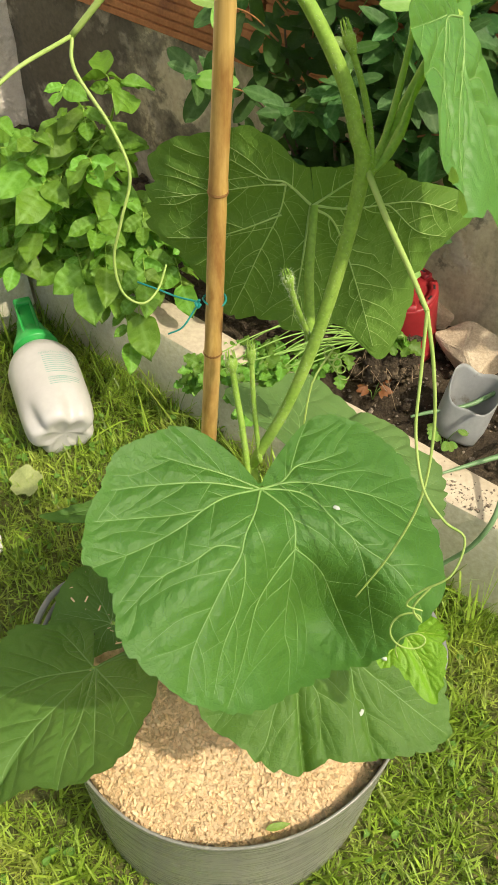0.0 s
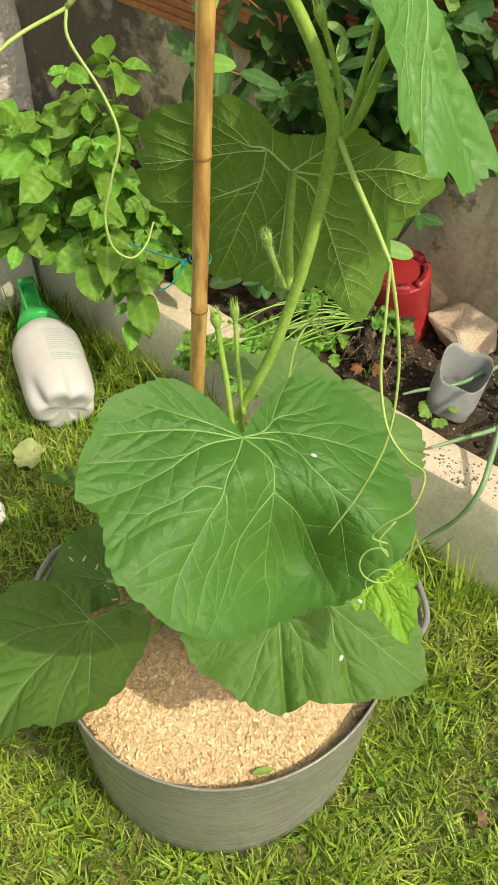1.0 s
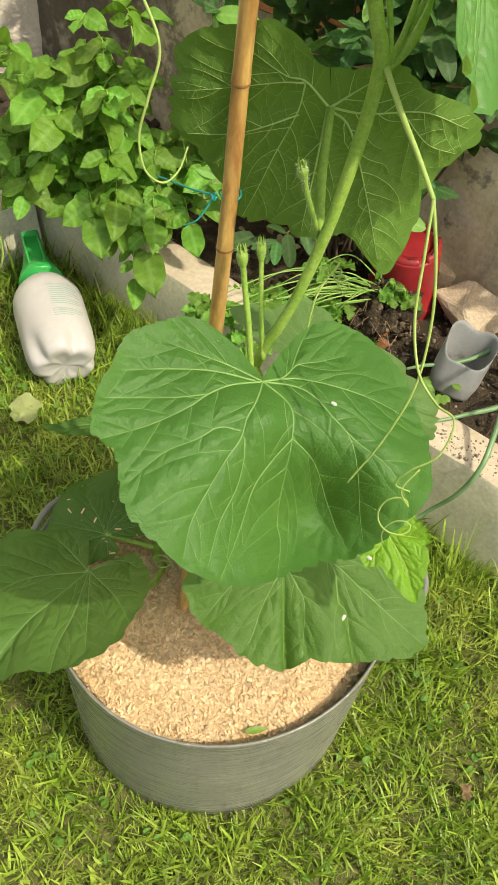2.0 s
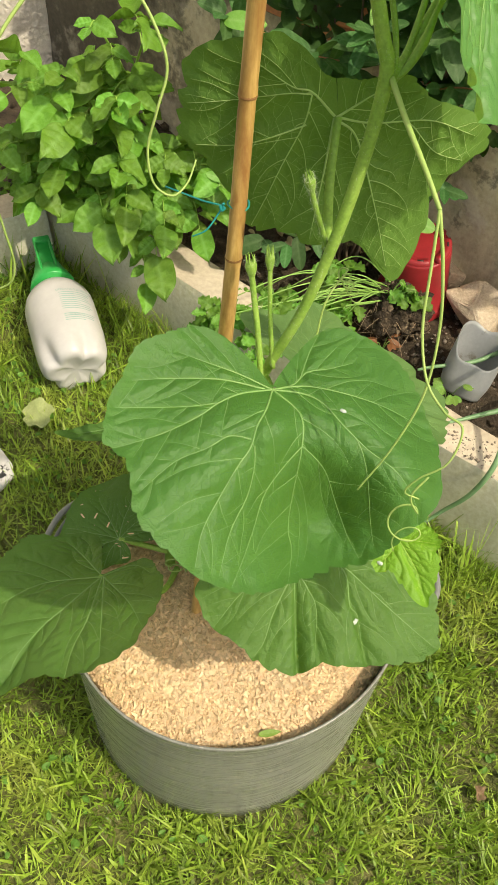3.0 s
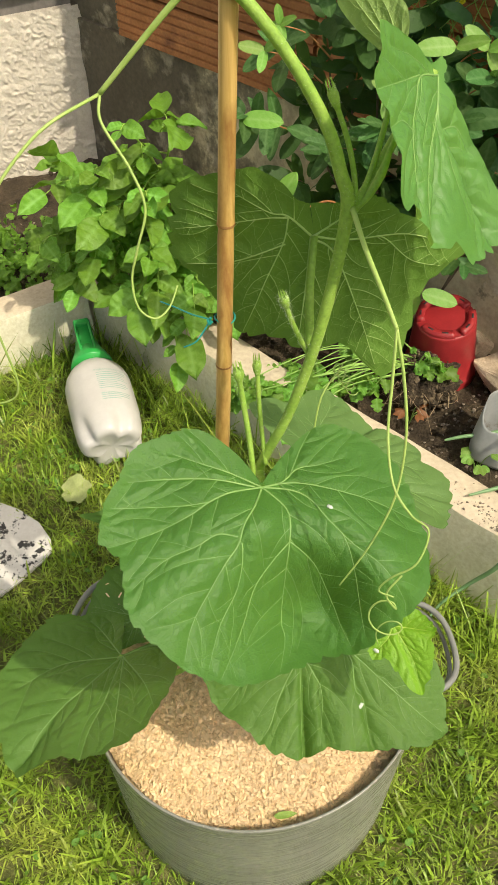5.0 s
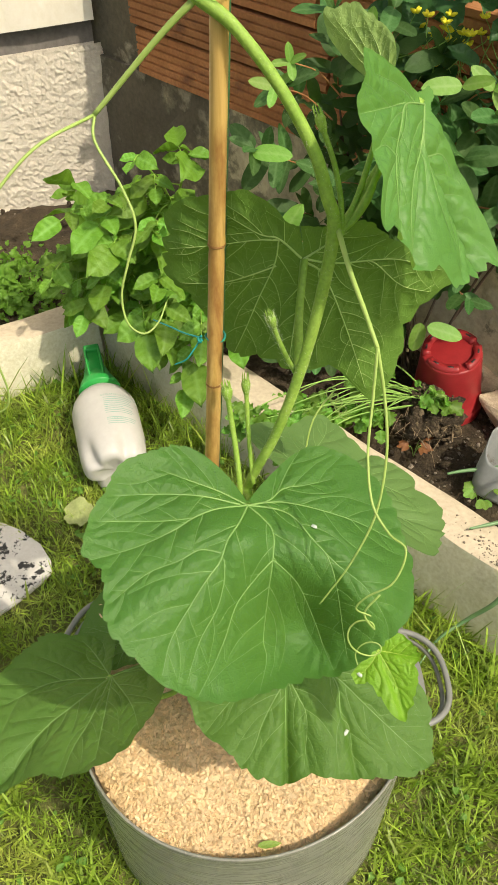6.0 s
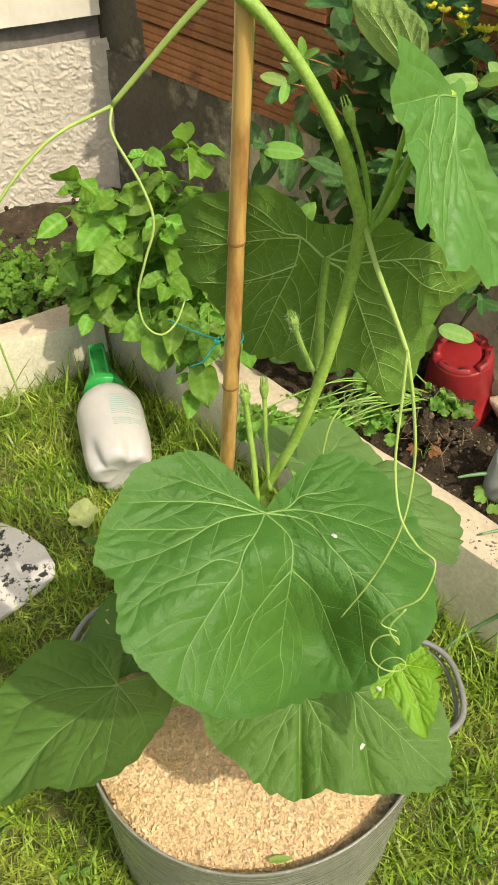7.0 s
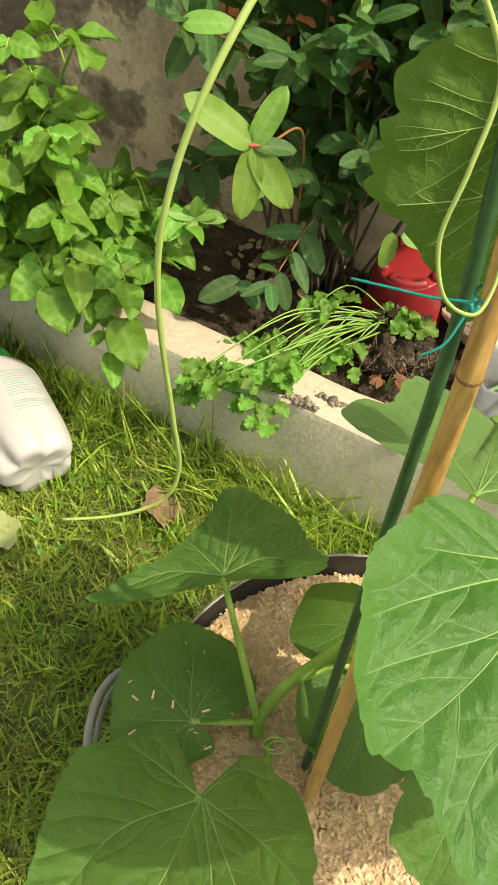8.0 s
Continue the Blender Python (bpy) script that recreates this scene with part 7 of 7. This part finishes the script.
def build_upper():
    rng = np.random.default_rng(61)
    poses = []
    for k in range(900):
        al = rng.uniform(0.42, 2.0)
        hang = k % 3 > 0 and 0.86 < al < 1.15
        p, _ = wall_pose(al, (0.03 + 0.10 * rng.random()) if hang else 0.02 - 0.40 * rng.random(), 0.0, 0)
        z = (0.52 + 0.34 * rng.random()) if hang else 0.74 + 0.20 * rng.random() ** 1.3
        poses.append(aim((p.x, p.y, z), rng.normal(size=3) * [1, 1, 0.5] + [0, -0.6, 0.1], (0.2, -0.5, 0.9), rng.uniform(0.035, 0.07)))
    g, uv = joined_leaves(poses, POT_L)
    ob = part("hedge_foliage", g, M_UPPER, None, uv=uv)
    tagged(ob, "dense dark green foliage above the brick course", "foliage", kind="stuff")
    fl = thing("yellow_flowers", (0.157, 1.17, 0.66), "cluster of small yellow flowers above the brick course", "flowers")
    for k in range(22):
        c = Vector((0.168 + 0.040 * rng.normal(), 1.165 + 0.015 * rng.normal(), 0.730 + 0.026 * rng.normal()))
        part("stalk", tube([c - Vector((0.05 * rng.normal(), -0.03, 0.07)), c - Vector((0.012 * rng.normal(), -0.01, 0.03)), c], 0.0008, n=6, sides=4, cap=False), M_PSTALK, fl)
        geos = []
        for j in range(5):
            a = j * 1.2566 + rng.random()
            d = Vector((math.cos(a), math.sin(a) * 0.7 - 0.2, 0.5)).normalized()
            geos.append(tube([c, c + d * 0.004, c + d * 0.0095], 0.001, n=6, sides=6, radii=[0.0012, 0.0034, 0.0012]))
        part("flower", cat(*geos), M_FLOWER, fl, "small yellow flower")


build_upper()


def build_kerb_soil():
    """Crumbs of soil dropped on the bed wall's top."""
    rng = np.random.default_rng(77)
    geos = []
    for cx, cy, n, sp in ((0.052, 0.862, 110, 0.010), (0.092, 0.862, 90, 0.008), (0.32, 0.690, 160, 0.035), (0.42, 0.64, 120, 0.04)):
        for k in range(n):
            a, b = rng.normal() * sp * 1.4, rng.normal() * sp * 0.5
            x, y = cx + KX * a - KY * b * 0.0, cy + KY * a + b
            if not -0.078 < kerb_d(x, y) < -0.008:
                continue
            r = rng.gamma(2.0, 0.0008) + 0.0005 if sp < 0.02 else rng.gamma(2.0, 0.0004) + 0.0004
            g = lathe([(0.3 * r, 0.0), (r, 0.25 * r), (0.8 * r, 0.9 * r), (0.15 * r, 1.3 * r)], 6, lambda t, kk: 1 + 0.35 * math.sin(t * 2 + kk + r * 900))
            geos.append(moved(g, Matrix.Translation((x, y, TOP - 0.0003)) @ Matrix.Rotation(rng.uniform(0, 6), 4, "Z")))
    shape("soil_scatter", cat(*geos), M_DRYSOIL, "crumbs of dry grey soil spilt on the cream bed wall", "soil", kind="stuff")


build_kerb_soil()
scrap = tagged(new("fallen_leaf", small_leaf("fallen_leaf", 0.15, 0.2, 0.1, 0.4, M_BUSH_NEW)), "small green leaf scrap lying in the mulch", "leaf")
scrap.matrix_basis = aim((0.040, 0.190, 0.2665), (0.9, 0.25, 0.02), (0, -0.2, 1), 0.024)


# ---- seedlings ----
M_RUST = foliage("reddish_leaf", (0.20, 0.08, 0.03), (0.30, 0.13, 0.05), (0.3, 0.16, 0.08), (0.4, 0.16, 0.05), 0.5, 16.0, 0.3, veins=False)
SEED_L = [small_leaf("seedling_leaf", 0.34, 0.15, 0.15, 0.25, M_BUSH_NEW), small_leaf("seedling_leaf", 0.28, 0.15, 0.25, 0.4, M_RUST)]


def seedling(at, height, count, size, me, label, seed):
    rng = np.random.default_rng(seed)
    root = thing("seedling", at, label, "seedling")
    a = np.array(at)
    for k in range(count):
        ang = k * 2.4 + rng.random()
        e = a + np.array([0.4 * height * math.cos(ang), 0.4 * height * math.sin(ang), height * (0.45 + 0.55 * k / count)])
        part("stalk", tube([a - [0, 0, 0.01], (a + e) / 2 + [0, 0, 0.1 * height], e], 0.0008, 0.0005, n=8, sides=5), M_PSTALK, root)
        for j in (-0.7, 0.0, 0.7):
            hang_leaf(me, aim(e, (math.cos(ang + j), math.sin(ang + j), 0.1), (0, -0.4, 1), size * rng.uniform(0.8, 1.15)), root)


seedling((0.321, 0.856, 0.078), 0.045, 6, 0.019, SEED_L[0], "small fresh green seedling beside the plastic jug", 5)
seedling((0.209, 0.955, 0.085), 0.032, 4, 0.020, SEED_L[1], "tiny reddish-brown seedling in the dark soil", 6)
kerb_leaf = tagged(new("fallen_leaf", small_leaf("fallen_leaf", 0.24, 0.1, 0.05, 0.35, M_BUSH)), "dull green leaf lying on the cream bed wall", "leaf")
kerb_leaf.matrix_basis = aim((0.150, 0.782, TOP + 0.003), (0.85, -0.5, 0.0), (0, 0, 1), 0.030)


def build_litter():
    """Dry crumbled leaves on the soil under the bush."""
    rng = np.random.default_rng(83)
    geos = []
    for k in range(90):
        x, y = 0.10 + 0.05 * rng.normal(), 1.245 + 0.03 * rng.normal()
        me = SEED_L[1]
        geos.append(moved((np.array([v.co[:] for v in me.vertices]), [tuple(p.vertices) for p in me.polygons]), aim((x, y, 0.095 + 0.025 * rng.random()), [*rng.normal(size=2), 0.2 * rng.normal()], (0.5 * rng.normal(), -0.4, 1), rng.uniform(0.010, 0.026))))
    shape("leaf_litter", cat(*geos), M_LITTER, "dry brown leaf litter on the soil under the bush", "leaf litter", kind="stuff")


M_LITTER = surface("dry_leaf_litter", [(0.3, (0.22, 0.17, 0.08)), (0.7, (0.42, 0.36, 0.20))], 60, 0.85, 0.2, 0.3, 0.001, island=0.35)
build_litter()
